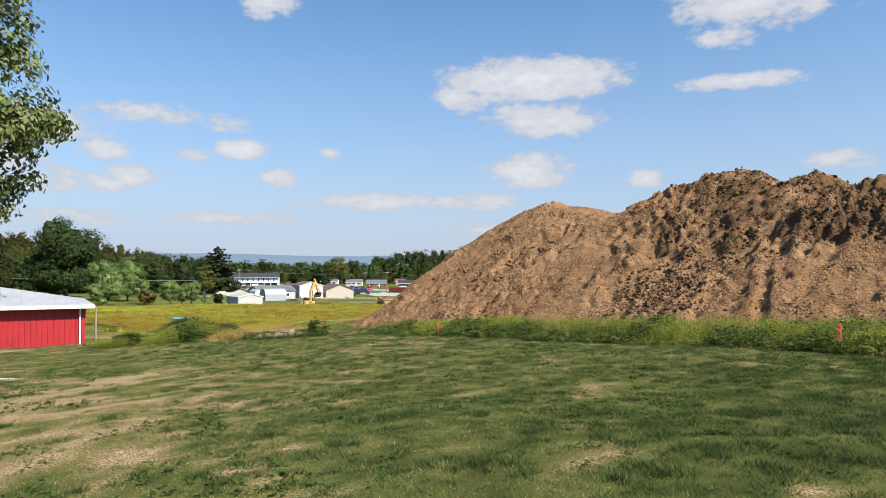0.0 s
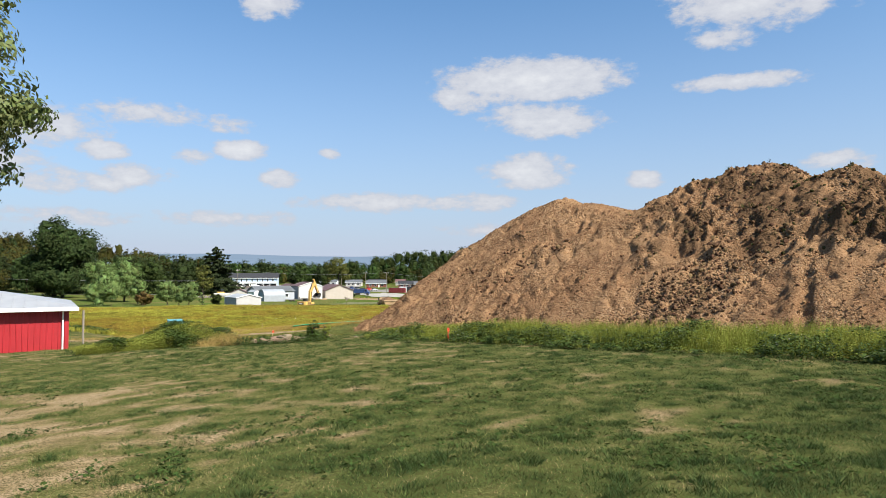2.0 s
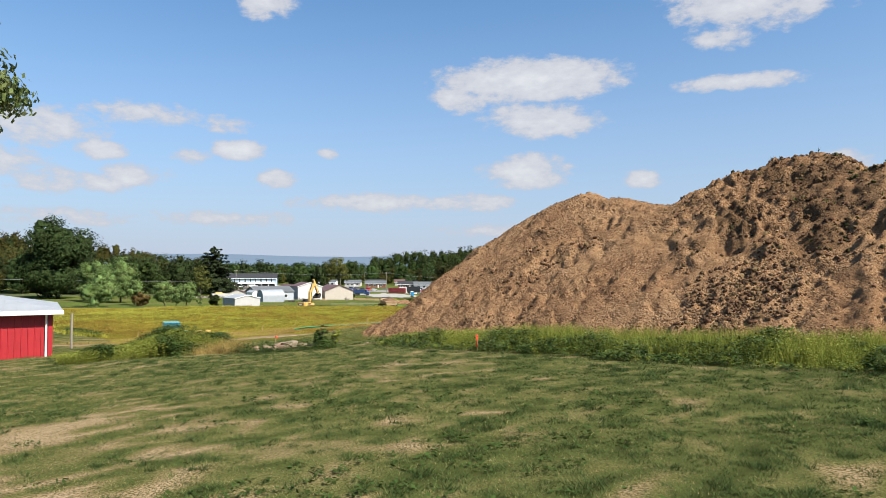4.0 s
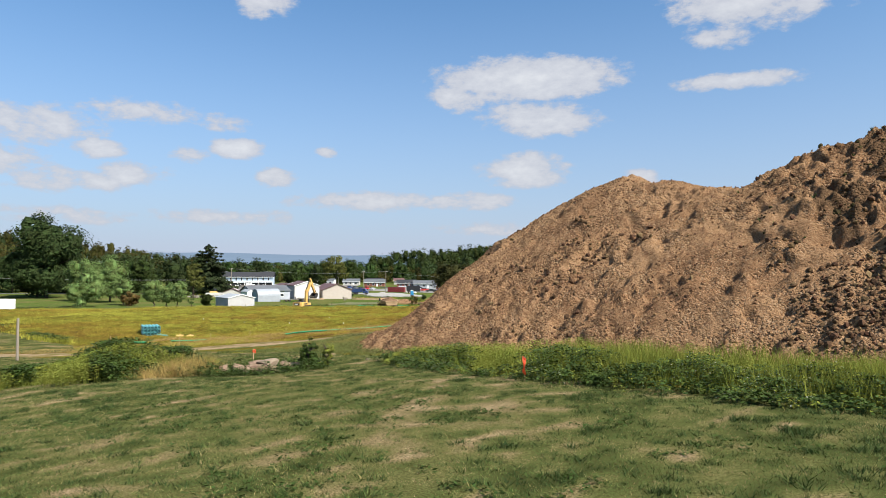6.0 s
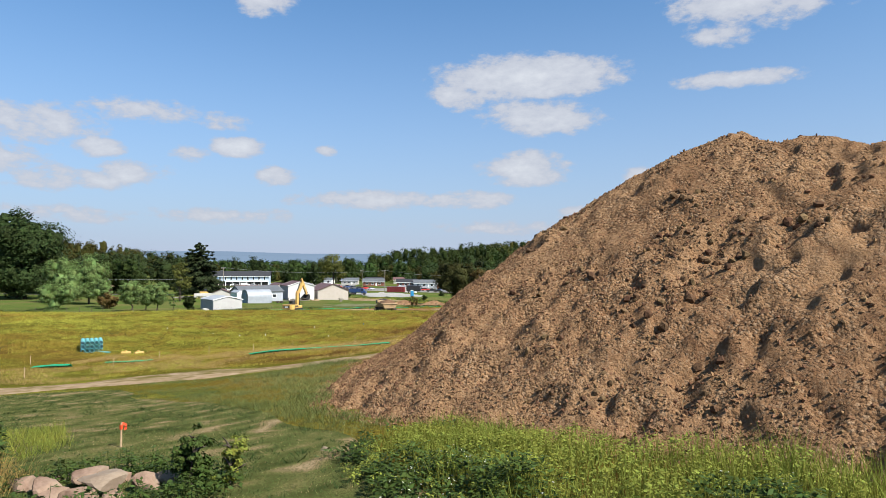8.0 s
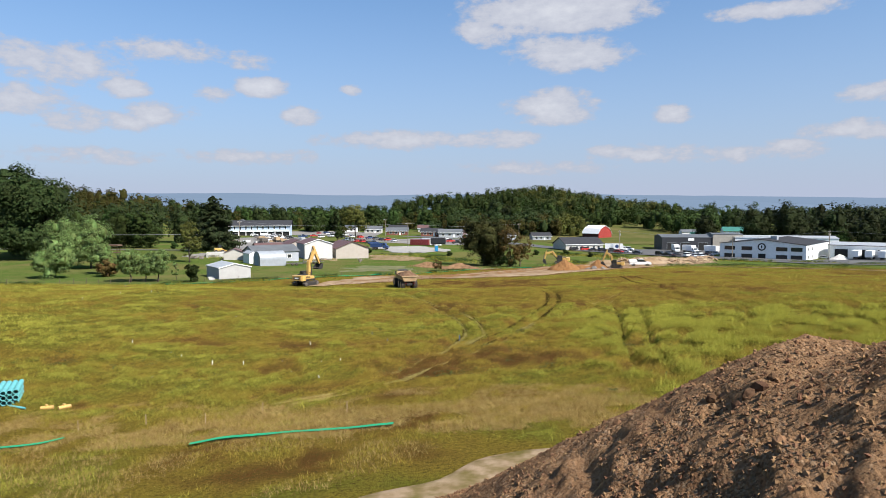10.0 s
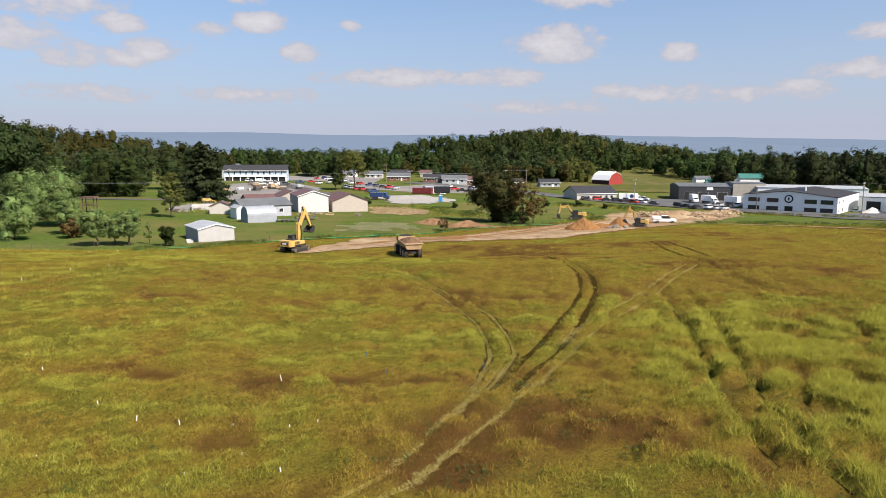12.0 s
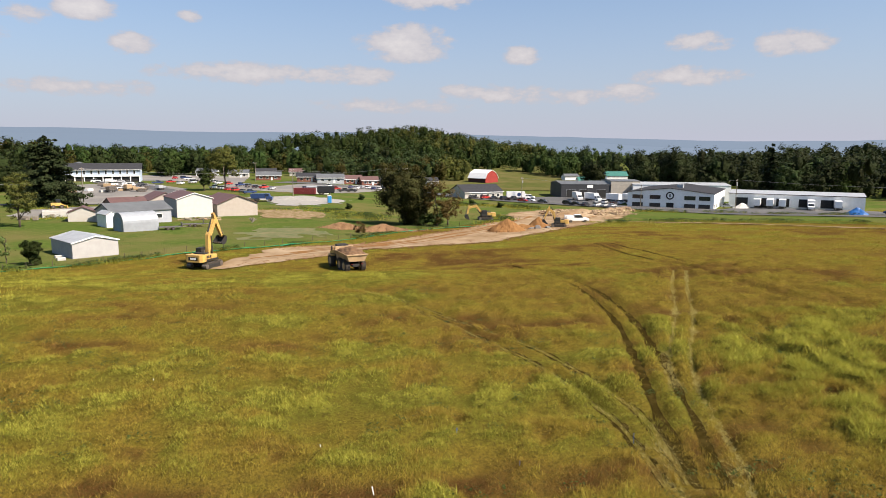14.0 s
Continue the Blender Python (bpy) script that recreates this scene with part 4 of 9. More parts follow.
def heap_mesh(name):
    """The heap as one sheet, finer on the face that is passed."""
    al = np.concatenate([np.arange(-55, -24, 0.09), np.arange(-24, 20, 0.11)])
    ac = np.concatenate([np.arange(24, 43.5, 0.09), np.arange(43.5, 64, 0.4)])
    A, C = np.meshgrid(al, ac)
    k = 0.73 * 0.73 + 0.68 * 0.68
    X, Y = (0.73 * C + 0.68 * A) / k, (0.68 * C - 0.73 * A) / k
    Z = pile(X, Y)
    n = len(al)
    i = np.arange(len(ac) - 1)[:, None] * n + np.arange(n - 1)[None]
    F = np.stack([i, i + n, i + n + 1, i + 1], -1).reshape(-1, 4)
    V = np.stack([X, Y, Z], -1).reshape(-1, 3)
    keep = (Z > ground(X, Y) - 0.25).ravel()
    F = F[keep[F].all(1)]
    used = np.unique(F)
    back = np.zeros(len(V), int)
    back[used] = np.arange(len(used))
    V = V[used]
    F = back[F]
    a = V[F]
    if np.cross(a[:, 1] - a[:, 0], a[:, 2] - a[:, 0])[:, 2].mean() < 0:
        F = F[:, ::-1]
    return mesh_of(name, V, F, M_DIRT, True, dark_soil(V[:, 0], V[:, 1], V[:, 2]))


tagged(new("soil_mound", heap_mesh("soil_mound")), "tall mound of dumped brown soil, rough and crumbly", "soil mound")

# ---- yards, roads and worksite ----
YARD = [(-330, 150), (-180, 168), (-100, 172), (-64, 177.5), (-47.2, 188.4), (-41, 194.3), (-26, 202.5), (-12.6, 211.7), (-1.8, 225), (11.5, 233.6), (24, 246), (34, 262), (36, 285), (20, 330), (-40, 330), (-62, 300), (-95, 300), (-150, 330), (-330, 320)]
draped("yard", YARD, M_YARD, "bright green mown yard beyond the fence", "lawn", 2.0, 0.06, 0.3)
draped("roadside_verge", [(24, 250), (40, 300), (60, 318), (92, 316), (96, 300), (130, 292), (175, 262), (215, 225), (190, 195), (130, 222), (70, 250), (52, 244)], M_YARD, "green roadside verge", "verge", 2.0, 0.06, 0.8)
draped("far_lawn", [(-64, 298), (36, 284), (46, 300), (60, 350), (40, 392), (10, 415), (-30, 440), (-70, 470), (-82, 402), (-72, 345)], M_YARD, "rough green lawn between the lots", "lawn", 3.0, 0.08, 1.0)
draped("far_meadow", [(-5, 480), (60, 440), (110, 430), (180, 470), (260, 560), (240, 740), (120, 720), (60, 600), (0, 560)], M_PASTURE, "rough olive hillside pasture", "pasture", 6.0, 0.25, 2.0)
draped("far_lawn", [(-60, 410), (-20, 410), (20, 450), (0, 520), (-90, 560), (-105, 520), (-80, 440)], M_YARD, "mown lawns round the far houses", "lawn", 3.0, 0.1, 1.0)
WORK = [(-36, 178), (-34, 181.5), (-27.4, 198), (-19.4, 200.5), (-11, 203), (0, 213), (11.2, 225), (22, 238), (27, 250), (36, 268), (45, 296), (60, 309), (75, 310), (91, 308), (84, 287), (70, 262), (58, 246), (52.8, 241.7), (42, 229), (29.8, 215.7), (15.3, 201), (1.7, 199.5), (-11.4, 195.2), (-19.4, 187), (-32.7, 177)]
draped("worksite", WORK, M_WORK, "bare graded tan soil of the worksite", "worksite", 0.8, 0.12, 0.9)
M_TRACK = material("packed_soil", (0.281, 0.203, 0.131), (0.196, 0.131, 0.078), 0.8, 0.95, 0.6, 5, spec=0.0)
strip("haul_track", [(50, 240), (63.7, 247), (76, 241), (88.2, 232.5), (102.6, 221.4), (118, 209), (150, 190)], 3.0, M_PATH, "long dirt track across the meadow", "track", 0.12)
draped("dirt_patch", BARE_SPOT, M_PATH, "bare dusty soil in front of the shed", "dirt", 0.35, 0.05, 0.5)
draped("parking_lot", [(-150, 470), (-108, 478), (-70, 470), (-66, 425), (-58, 398), (-30, 372), (-8, 380), (18, 420), (26, 470), (0, 462), (-30, 440), (-40, 420), (-60, 455), (-62, 520), (-110, 560), (-160, 520)], M_GRAVEL, "pale gravel parking lot", "parking lot", 2.0, 0.16, 0.8)
draped("parking_lot", [(-136, 432), (-111, 455), (-79, 402), (-70, 345), (-62, 318), (-96, 302), (-118, 360)], M_GRAVEL, "pale gravel equipment yard", "parking lot", 2.0, 0.2, 0.8)
draped("parking_lot", [(-100, 288), (-84, 300), (-70, 296), (-74, 262), (-90, 256), (-98, 264)], M_GRAVEL, "dusty gravel yard beside the sheds", "parking lot", 1.5, 0.12, 0.8)
draped("dirt_patch", [(-38, 291), (-28, 294), (-17, 282), (-17, 265), (-24, 258), (-34, 262)], M_PATH, "bare tan dirt turnaround", "dirt", 0.5, 0.14, 2.6)
draped("dirt_patch", [(-36, 213), (-24, 212), (-17, 222), (-22, 235), (-34, 232)], material("thin_grass_dirt", (0.072, 0.09, 0.026), (0.15, 0.13, 0.06), 0.35, 0.95, 0.4, 6), "thin worn grass with bare soil", "dirt", 0.5, 0.1, 4.0)
draped("gravel_drive", [(-46, 345), (-36, 318), (-30, 304), (-16, 316), (-6, 336), (-24, 352)], material("white_gravel", (0.289, 0.274, 0.251), (0.228, 0.22, 0.201), 0.8, 0.95, 0.4, 8), "pale crushed stone drive", "gravel", 0.6, 0.2, 2.6)
strip("road", [(-260, 322), (-160, 312), (-100, 306)], 6.0, M_ASPHALT, "narrow grey asphalt lane", "road", 0.2, 3.0, 0.02)
strip("road", [(-130, 480), (-112, 440), (-88, 395), (-78, 370), (-60, 345)], 9.0, M_ASPHALT, "grey asphalt lane past the office", "road", 0.26, 2.0, 0.02)
strip("road", [(-40, 460), (0, 440), (22, 425), (41, 393), (63, 364), (84, 340), (98, 325), (118, 298), (150, 268), (185, 232)], 15.0, M_ASPHALT, "wide grey asphalt road", "road", 0.3, 2.0, 0.02)
draped("parking_lot", [(55, 362), (80, 345), (96, 332), (106, 329), (132, 308), (150, 320), (170, 306), (188, 292), (176, 264), (150, 280), (118, 300), (98, 322), (112, 352), (150, 372), (96, 384), (70, 380)], M_ASPHALT, "asphalt parking lot in front of the factory", "parking lot", 2.0, 0.33, 0.2)
strip("road", [(178, 470), (188, 500), (178, 530), (196, 560), (230, 600)], 6.0, M_GRAVEL, "pale lane climbing the far hillside", "road", 0.4, 3.0, 0.05)

for k, line in enumerate(([(-30, 186), (-14, 197), (2, 206), (16, 219), (30, 234), (50, 252), (70, 280)], [(-31, 184), (-12, 195.6), (4, 205), (19, 219), (34, 236), (54, 254), (72, 282)],
                          [(-24, 192), (-6, 203), (9, 216), (22, 230), (34, 252), (48, 280)], [(28, 226), (44, 240), (60, 262), (76, 292)], [(-20, 196), (2, 210.5), (17, 226), (28, 244), (40, 276)])):
    strip("tyre_track", line, 0.9, (M_ORANGE_SOIL, M_TRACK)[k % 2], "tyre marks pressed into the graded soil", "tyre track", 0.16, 1.2, 0.8)

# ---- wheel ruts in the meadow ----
# rut soil taken to near black, with shade from the grass beside it painted in
M_RUT = material("shaded_rut_soil", (0.028, 0.02, 0.005), (0.048, 0.034, 0.009), 1.1, 0.95, 0.8, 8, contrast=(0.48, 0.62), spec=0.0)
M_FLAT = material("flattened_grass", (0.36, 0.305, 0.105), (0.28, 0.23, 0.07), 1.6, 0.9, spec=0.05, per_island=0.3, translucent=0.2)
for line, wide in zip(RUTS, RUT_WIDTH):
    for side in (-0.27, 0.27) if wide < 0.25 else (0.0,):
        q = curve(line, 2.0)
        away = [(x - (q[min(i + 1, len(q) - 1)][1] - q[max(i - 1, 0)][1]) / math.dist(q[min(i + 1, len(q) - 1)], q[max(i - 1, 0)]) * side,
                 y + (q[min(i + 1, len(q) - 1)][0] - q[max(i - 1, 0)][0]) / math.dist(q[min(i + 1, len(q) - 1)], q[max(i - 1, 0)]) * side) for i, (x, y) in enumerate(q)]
        strip("wheel_rut", away, wide, M_RUT, "wheel rut pressed into the meadow, darkened with grass shade", "wheel rut", 0.03, 0.5, 0.8)

# ---- grass ----
FIELD = [(-90, 58), (-48, 61), (-22, 65), (-8, 68), (-3, 70), (3, 71), (12, 71.5), (60, 71), (150, 78), (170, 176), (118, 206), (88, 229), (64, 243), (53, 240), (42, 227.5), (30, 214), (15.3, 199.5), (1.7, 198), (-11.4, 194), (-19.4, 186), (-32, 177), (-36.5, 178), (-35, 182), (-29, 198), (-40.5, 193.3), (-47, 187.4), (-64, 176.7), (-100, 171)]
STRIP_FIELD = [(-5.2, 42.2), (-7.6, 45.2), (-8.7, 47), (-11, 50.2), (-14.4, 53.8), (-18, 57.6), (-24, 58.9), (-20, 60.4), (-12.5, 61.6), (-8, 62.4), (-4, 58), (-4, 44)]


def blades(name, label, x, y, height, width, per, tone, mat, seed, lean=0.45, spread=0.12, bend=0.35, up=0.0, simple=False):
    """Tufts of grass: per tuft some bent blades of two pieces each, as one sheet."""
    r = np.random.RandomState(seed)
    n = len(x) * per
    X, Y = np.repeat(x, per), np.repeat(y, per)
    H = np.repeat(height, per) * r.uniform(0.55, 1.15, n)
    W = np.repeat(width, per) * r.uniform(0.7, 1.3, n)
    T = np.clip(np.repeat(tone, per) + r.normal(0, 0.07, n), 0, 1)
    S = np.repeat(np.broadcast_to(spread, len(x)), per)
    X, Y = X + r.normal(0, 1, n) * S, Y + r.normal(0, 1, n) * S
    Z = ground(X, Y) + np.repeat(np.broadcast_to(up, len(x)), per) - 0.02
    a, b = r.uniform(0, 6.283, n), r.uniform(0, 6.283, n)
    l = H * lean * r.uniform(0.2, 1.0, n)
    side = np.stack([np.cos(b), np.sin(b), b * 0], 1) * W[:, None] / 2
    d = np.stack([np.cos(a), np.sin(a), a * 0], 1)
    base = np.stack([X, Y, Z], 1)
    mid = base + d * (l * bend)[:, None] + np.stack([a * 0, a * 0, H * 0.6], 1)
    tip = base + d * l[:, None] + np.stack([a * 0, a * 0, H], 1)
    if simple:
        V = np.stack([base - side, base + side, tip], 1).reshape(-1, 3)
        me = mesh_of(name, V, np.arange(len(V)).reshape(-1, 3), mat, False, np.repeat(T, 3))
        return tagged(new(name, me), label, "grass", kind="stuff")
    V = np.stack([base - side, base + side, mid + side * 0.8, mid - side * 0.8, tip], 1).reshape(-1, 3)
    k = np.arange(n)[:, None] * 5
    F = np.concatenate([k + np.array([[0, 1, 2]]), k + np.array([[0, 2, 3]]), k + np.array([[3, 2, 4]])])
    me = mesh_of(name, V, F, mat, False, np.repeat(T, 5))
    return tagged(new(name, me), label, "grass", kind="stuff")


def scatter(poly, count, seed):
    r = np.random.RandomState(seed)
    px, py = [p[0] for p in poly], [p[1] for p in poly]
    x, y = r.uniform(min(px), max(px), count), r.uniform(min(py), max(py), count)
    k = inside(poly, x, y)
    return x[k], y[k]


def lawn_grass():
    zones = (([(-5.5, 4), (6, 4), (11, 11), (12, 17), (-14, 17), (-9, 10)], 300000, 0.055, 0.013, 3), ([(-15, 17), (13, 17), (12.5, 20), (6, 29), (-1, 37), (-14, 37)], 200000, 0.06, 0.018, 3),
             ([(-36, 22), (-14, 22), (-6, 37), (-3, 37), (-10, 60), (-36, 60)], 150000, 0.07, 0.02, 3))
    for k, (box_, count, h, w, per) in enumerate(zones):
        x, y = scatter(box_, count, 81 + k)
        t = tone_lawn(x, y)
        keep = inside(LAWN, x, y) & ~inside(BARE_SPOT, x, y) & (np.random.RandomState(5).rand(len(x)) < 0.1 + 0.9 * np.clip(2.2 * wave(x, y, 0.13, 18) - 0.5, 0, 1))
        x, y, t = x[keep], y[keep], t[keep]
        tuft = np.clip((wave(x, y, 0.33, 85) - 0.6) * 4, 0, 1) * np.clip(t * 2 - 0.6, 0, 1)
        blades("lawn_grass", "short mown lawn grass with dry and lush spots", x, y, h * (0.45 + 0.7 * t + 1.2 * tuft), np.full(len(x), w), per, np.clip(t + tuft * 0.3 + np.random.RandomState(86 + k).normal(0, 0.2, len(x)), 0, 1), M_BLADES, 83 + k, 1.5, 0.035, up=0.03, simple=True)


def meadow_grass():
    zones = (([(-34, 64), (36, 64), (36, 112), (-34, 112)], 190000, 0.2, 0.02, 4, 0.15), ([(-100, 60), (-50, 60), (-50, 178), (-100, 178)], 30000, 0.25, 0.06, 5, 0.4),
             ([(-50, 128), (60, 128), (60, 245), (-50, 245)], 110000, 0.2, 0.03, 5, 0.3), ([(52, 64), (160, 64), (160, 245), (52, 245)], 34000, 0.3, 0.09, 5, 0.5),
             ([(-26, 42), (-3, 42), (-3, 64), (-26, 64)], 30000, 0.24, 0.016, 6, 0.12), ([(-50, 112), (52, 112), (52, 128), (-50, 128)], 46000, 0.22, 0.032, 4, 0.2),
             ([(-50, 64), (-34, 64), (-34, 112), (-50, 112)], 16000, 0.22, 0.034, 5, 0.2), ([(36, 64), (52, 64), (52, 112), (36, 112)], 16000, 0.24, 0.034, 5, 0.2))
    for k, (area, count, h, w, per, sp) in enumerate(zones):
        x, y = scatter(area, count, 91 + k)
        keep = inside(STRIP_FIELD if k == 4 else FIELD, x, y) & (beside_ruts(x, y) > 0.16) & ~inside(SIDE_LAWN, x, y) & (pile_base(x, y) < ground(x, y) - 0.1) & (from_line(DIRT_PATH, x, y) > 1.2 + 1.4 * wave(x, y, 1.2, 99))
        if k == 0:
            keep &= np.random.RandomState(79).rand(len(x)) < np.clip((y - 75) / 11, 0.3, 1)
        aside = np.abs(x + 1) > 0.72 * (y - 44) + 6
        keep &= ~aside | (np.random.RandomState(94 + k).rand(len(x)) < 0.3)
        x, y = x[keep], y[keep]
        clump, rank = clumps_of(x, y), rank_of(x, y)
        keep = np.random.RandomState(96 + k).rand(len(x)) < 0.45 + 0.7 * clump
        x, y, clump, rank = x[keep], y[keep], clump[keep], rank[keep]
        # blades low in the hollows get a darker tone, in place of shade
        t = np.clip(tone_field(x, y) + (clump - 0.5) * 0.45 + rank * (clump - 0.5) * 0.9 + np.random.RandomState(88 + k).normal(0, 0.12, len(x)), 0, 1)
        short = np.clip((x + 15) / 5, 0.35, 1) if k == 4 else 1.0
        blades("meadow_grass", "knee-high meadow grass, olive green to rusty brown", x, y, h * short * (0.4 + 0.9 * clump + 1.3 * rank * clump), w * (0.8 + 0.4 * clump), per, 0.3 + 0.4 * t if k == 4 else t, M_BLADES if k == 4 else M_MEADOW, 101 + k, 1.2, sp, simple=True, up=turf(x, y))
    x, y = scatter([(-30, 75), (16, 72.5), (12, 80), (2, 83), (-10, 83), (-22, 85), (-30, 82)], 30000, 191)
    n = wave(x, y, 2.2, 192)
    x, y = x[n > 0.32], y[n > 0.32]
    blades("straw", "dry bleached straw on the meadow's edge", x, y, np.full(len(x), 0.2), np.full(len(x), 0.024), 6, np.full(len(x), 0.4), M_STRAW_PALE, 193, 2.2, 0.2, simple=True)
    x, y = scatter([(-42, 60.5), (-22, 64), (-8, 67), (-4, 71), (-8, 75), (-22, 75.5), (-32, 72), (-42, 68)], 9000, 195)
    n = wave(x, y, 2.4, 196)
    x, y = x[n > 0.4], y[n > 0.4]
    blades("straw", "dry straw beside the dirt track", x, y, np.full(len(x), 0.2), np.full(len(x), 0.022), 5, np.full(len(x), 0.4), M_STRAW_PALE, 197, 1.2, 0.16, simple=True)
    for k, (line, wide) in enumerate(zip(RUTS, RUT_WIDTH)):
        pts = np.array(curve(line, 0.12))
        r = np.random.RandomState(205 + k)
        n = len(pts) * 3
        pick = r.randint(1, len(pts) - 1, n)
        along = pts[np.minimum(pick + 1, len(pts) - 1)] - pts[pick - 1]
        along /= np.linalg.norm(along, axis=1, keepdims=True)
        out = (0.4 + 0.5 * wide + np.abs(r.normal(0, 0.16, n))) * r.choice([-1, 1], n)
        q = pts[pick] + np.stack([-along[:, 1], along[:, 0]], 1) * out[:, None]
        tall = (0.3 if wide > 0.4 else 0.2) * (0.4 + 1.2 * wave(q[:, 0], q[:, 1], 0.8, 206))
        blades("rut_grass", "ruffled grass standing beside a wheel rut", q[:, 0], q[:, 1], tall, np.full(n, 0.025), 4, np.clip(tone_field(q[:, 0], q[:, 1]) + 0.1, 0, 1), M_MEADOW, 209 + k, 1.0, 0.08, simple=True)
        if wide < 0.25:
            q = pts[r.randint(0, len(pts), n)] + r.normal(0, 0.16, (n, 2))
            blades("pressed_grass", "pale pressed grass between wheel ruts", q[:, 0], q[:, 1], np.full(n, 0.12), np.full(n, 0.035), 3, np.full(n, 0.6), M_FLAT, 217 + k, 2.0, 0.08, simple=True)
    for k, line in enumerate(FLATTENED):
        pts = np.array(curve(line, 0.12))
        r = np.random.RandomState(105 + k)
        q = pts[r.randint(0, len(pts), 9 * len(pts))]
        q = q[wave(q[:, 0], q[:, 1], 1.6, 104) * 1.2 + 0.3 > r.rand(len(q))]
        n = len(q)
        q = q + r.normal(0, 0.3, (n, 2))
        blades("flattened_grass", "pale flattened grass in a wheel track", q[:, 0], q[:, 1], np.full(n, 0.1), np.full(n, 0.026), 5, np.full(n, 0.5), M_FLAT, 107 + k, 3.4, 0.16, up=0.03, simple=True)


def meadow_weeds():
    """Dark leafy weeds in the gaps of the rank growth and in lush spots."""
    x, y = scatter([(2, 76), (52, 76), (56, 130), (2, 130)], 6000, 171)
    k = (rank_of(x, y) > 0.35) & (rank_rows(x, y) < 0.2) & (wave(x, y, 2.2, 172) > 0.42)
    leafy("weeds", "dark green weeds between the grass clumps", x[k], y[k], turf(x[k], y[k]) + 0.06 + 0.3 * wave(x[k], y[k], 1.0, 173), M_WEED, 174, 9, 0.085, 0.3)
    x, y = scatter([(-52, 84), (4, 84), (4, 150), (-52, 150)], 12000, 175)
    k = wave(x, y * 1.4, 2.6, 176) > 0.72
    leafy("weeds", "dark green weeds in the meadow", x[k], y[k], turf(x[k], y[k]) + 0.06 + 0.2 * wave(x[k], y[k], 1.0, 177), M_WEED, 178, 9, 0.09, 0.3)


def yard_grass():
    x, y = scatter(YARD, 60000, 181)
    k = (np.random.RandomState(182).rand(len(x)) < np.clip(90 / np.hypot(x + 3, y - 75), 0.05, 1) * 1.1) & (np.abs(x) < 140)
    x, y = x[k], y[k]
    n = wave(x, y, 6.0, 183)
    blades("yard_grass", "short uneven grass of the mown yard", x, y, 0.07 + 0.1 * n, np.full(len(x), 0.11), 3, np.clip(0.42 + 0.36 * n, 0, 1), M_BLADES, 184, 1.2, 0.5, up=0.07, simple=True)


def lawn_weeds():
    x, y = scatter([(-9, 4), (13, 4), (11, 20), (2, 30), (-8, 34), (-14, 24)], 15000, 185)
    k = (0.55 * wave(x, y, 1.6, 186) + 0.45 * wave(x, y, 0.4, 189) > 0.6) & inside(LAWN, x, y)
    x, y = x[k], y[k]
    leafy("lawn_weeds", "low broad-leaved weeds in the lawn", x, y, 0.05 + 0.07 * wave(x, y, 0.7, 187), M_CLOVER, 188, 9, 0.045, 0.1)


lawn_grass(), meadow_grass(), yard_grass()

# ---- weeds ----
def leafy(name, label, x, y, height, mat, seed, leaves=26, leaf=0.075, width=0.16, stems=None):
    """Upright leafy weeds: leaves set round leaning stems, as one sheet."""
    r = np.random.RandomState(seed)
    n = len(x)
    ax, ay = r.normal(0, 0.12, n), r.normal(0, 0.12, n)
    f = np.sqrt(r.uniform(0.03, 1, (n, leaves)))
    H = np.asarray(height)[:, None] * f
    a = r.uniform(0, 6.283, (n, leaves))
    reach = width * r.uniform(0.3, 1.2, (n, leaves)) * (1.15 - 0.75 * f)
    P = np.stack([x[:, None] + ax[:, None] * H + np.cos(a) * reach, y[:, None] + ay[:, None] * H + np.sin(a) * reach, ground(x, y)[:, None] + H], -1).reshape(-1, 3)
    a, m = a.ravel(), n * leaves
    A = np.stack([np.cos(a), np.sin(a), r.uniform(-0.6, 0.5, m)], 1)
    A /= np.linalg.norm(A, axis=1, keepdims=True)
    B = np.cross(A, np.array([0, 0, 1.0]) + r.normal(0, 0.35, (m, 3)))
    B /= np.linalg.norm(B, axis=1, keepdims=True) + 1e-6
    s = (leaf * r.uniform(0.6, 1.4, m))[:, None]
    V = np.stack([P - A * s * 0.2, P + A * s * 0.5 - B * s * 0.38, P + A * s * 1.3, P + A * s * 0.5 + B * s * 0.38], 1).reshape(-1, 3)
    F = np.arange(len(V)).reshape(-1, 4)
    if stems is not None:
        g = ground(x, y)
        top = np.stack([x + ax * height, y + ay * height, g + height], 1)
        b0 = np.stack([x, y, g - 0.02], 1)
        o = np.array([0.006, 0, 0])
        S = np.stack([b0 - o, b0 + o, top + o * 0.5, top - o * 0.5], 1).reshape(-1, 3)
        F = np.concatenate([F, np.arange(len(S)).reshape(-1, 4) + len(V)])
        V = np.concatenate([V, S])
    return tagged(new(name, mesh_of(name, V, F, mat)), label, "weeds", kind="stuff")


WEED_EDGE = [(-5.0, 40.5), (-3.9, 37.4), (-2.4, 34.6), (0.6, 30.8), (4.9, 26.0), (8.0, 22.5), (10.1, 19.2), (11.4, 16.6), (13.4, 12), (17.5, 4), (22, -6)]


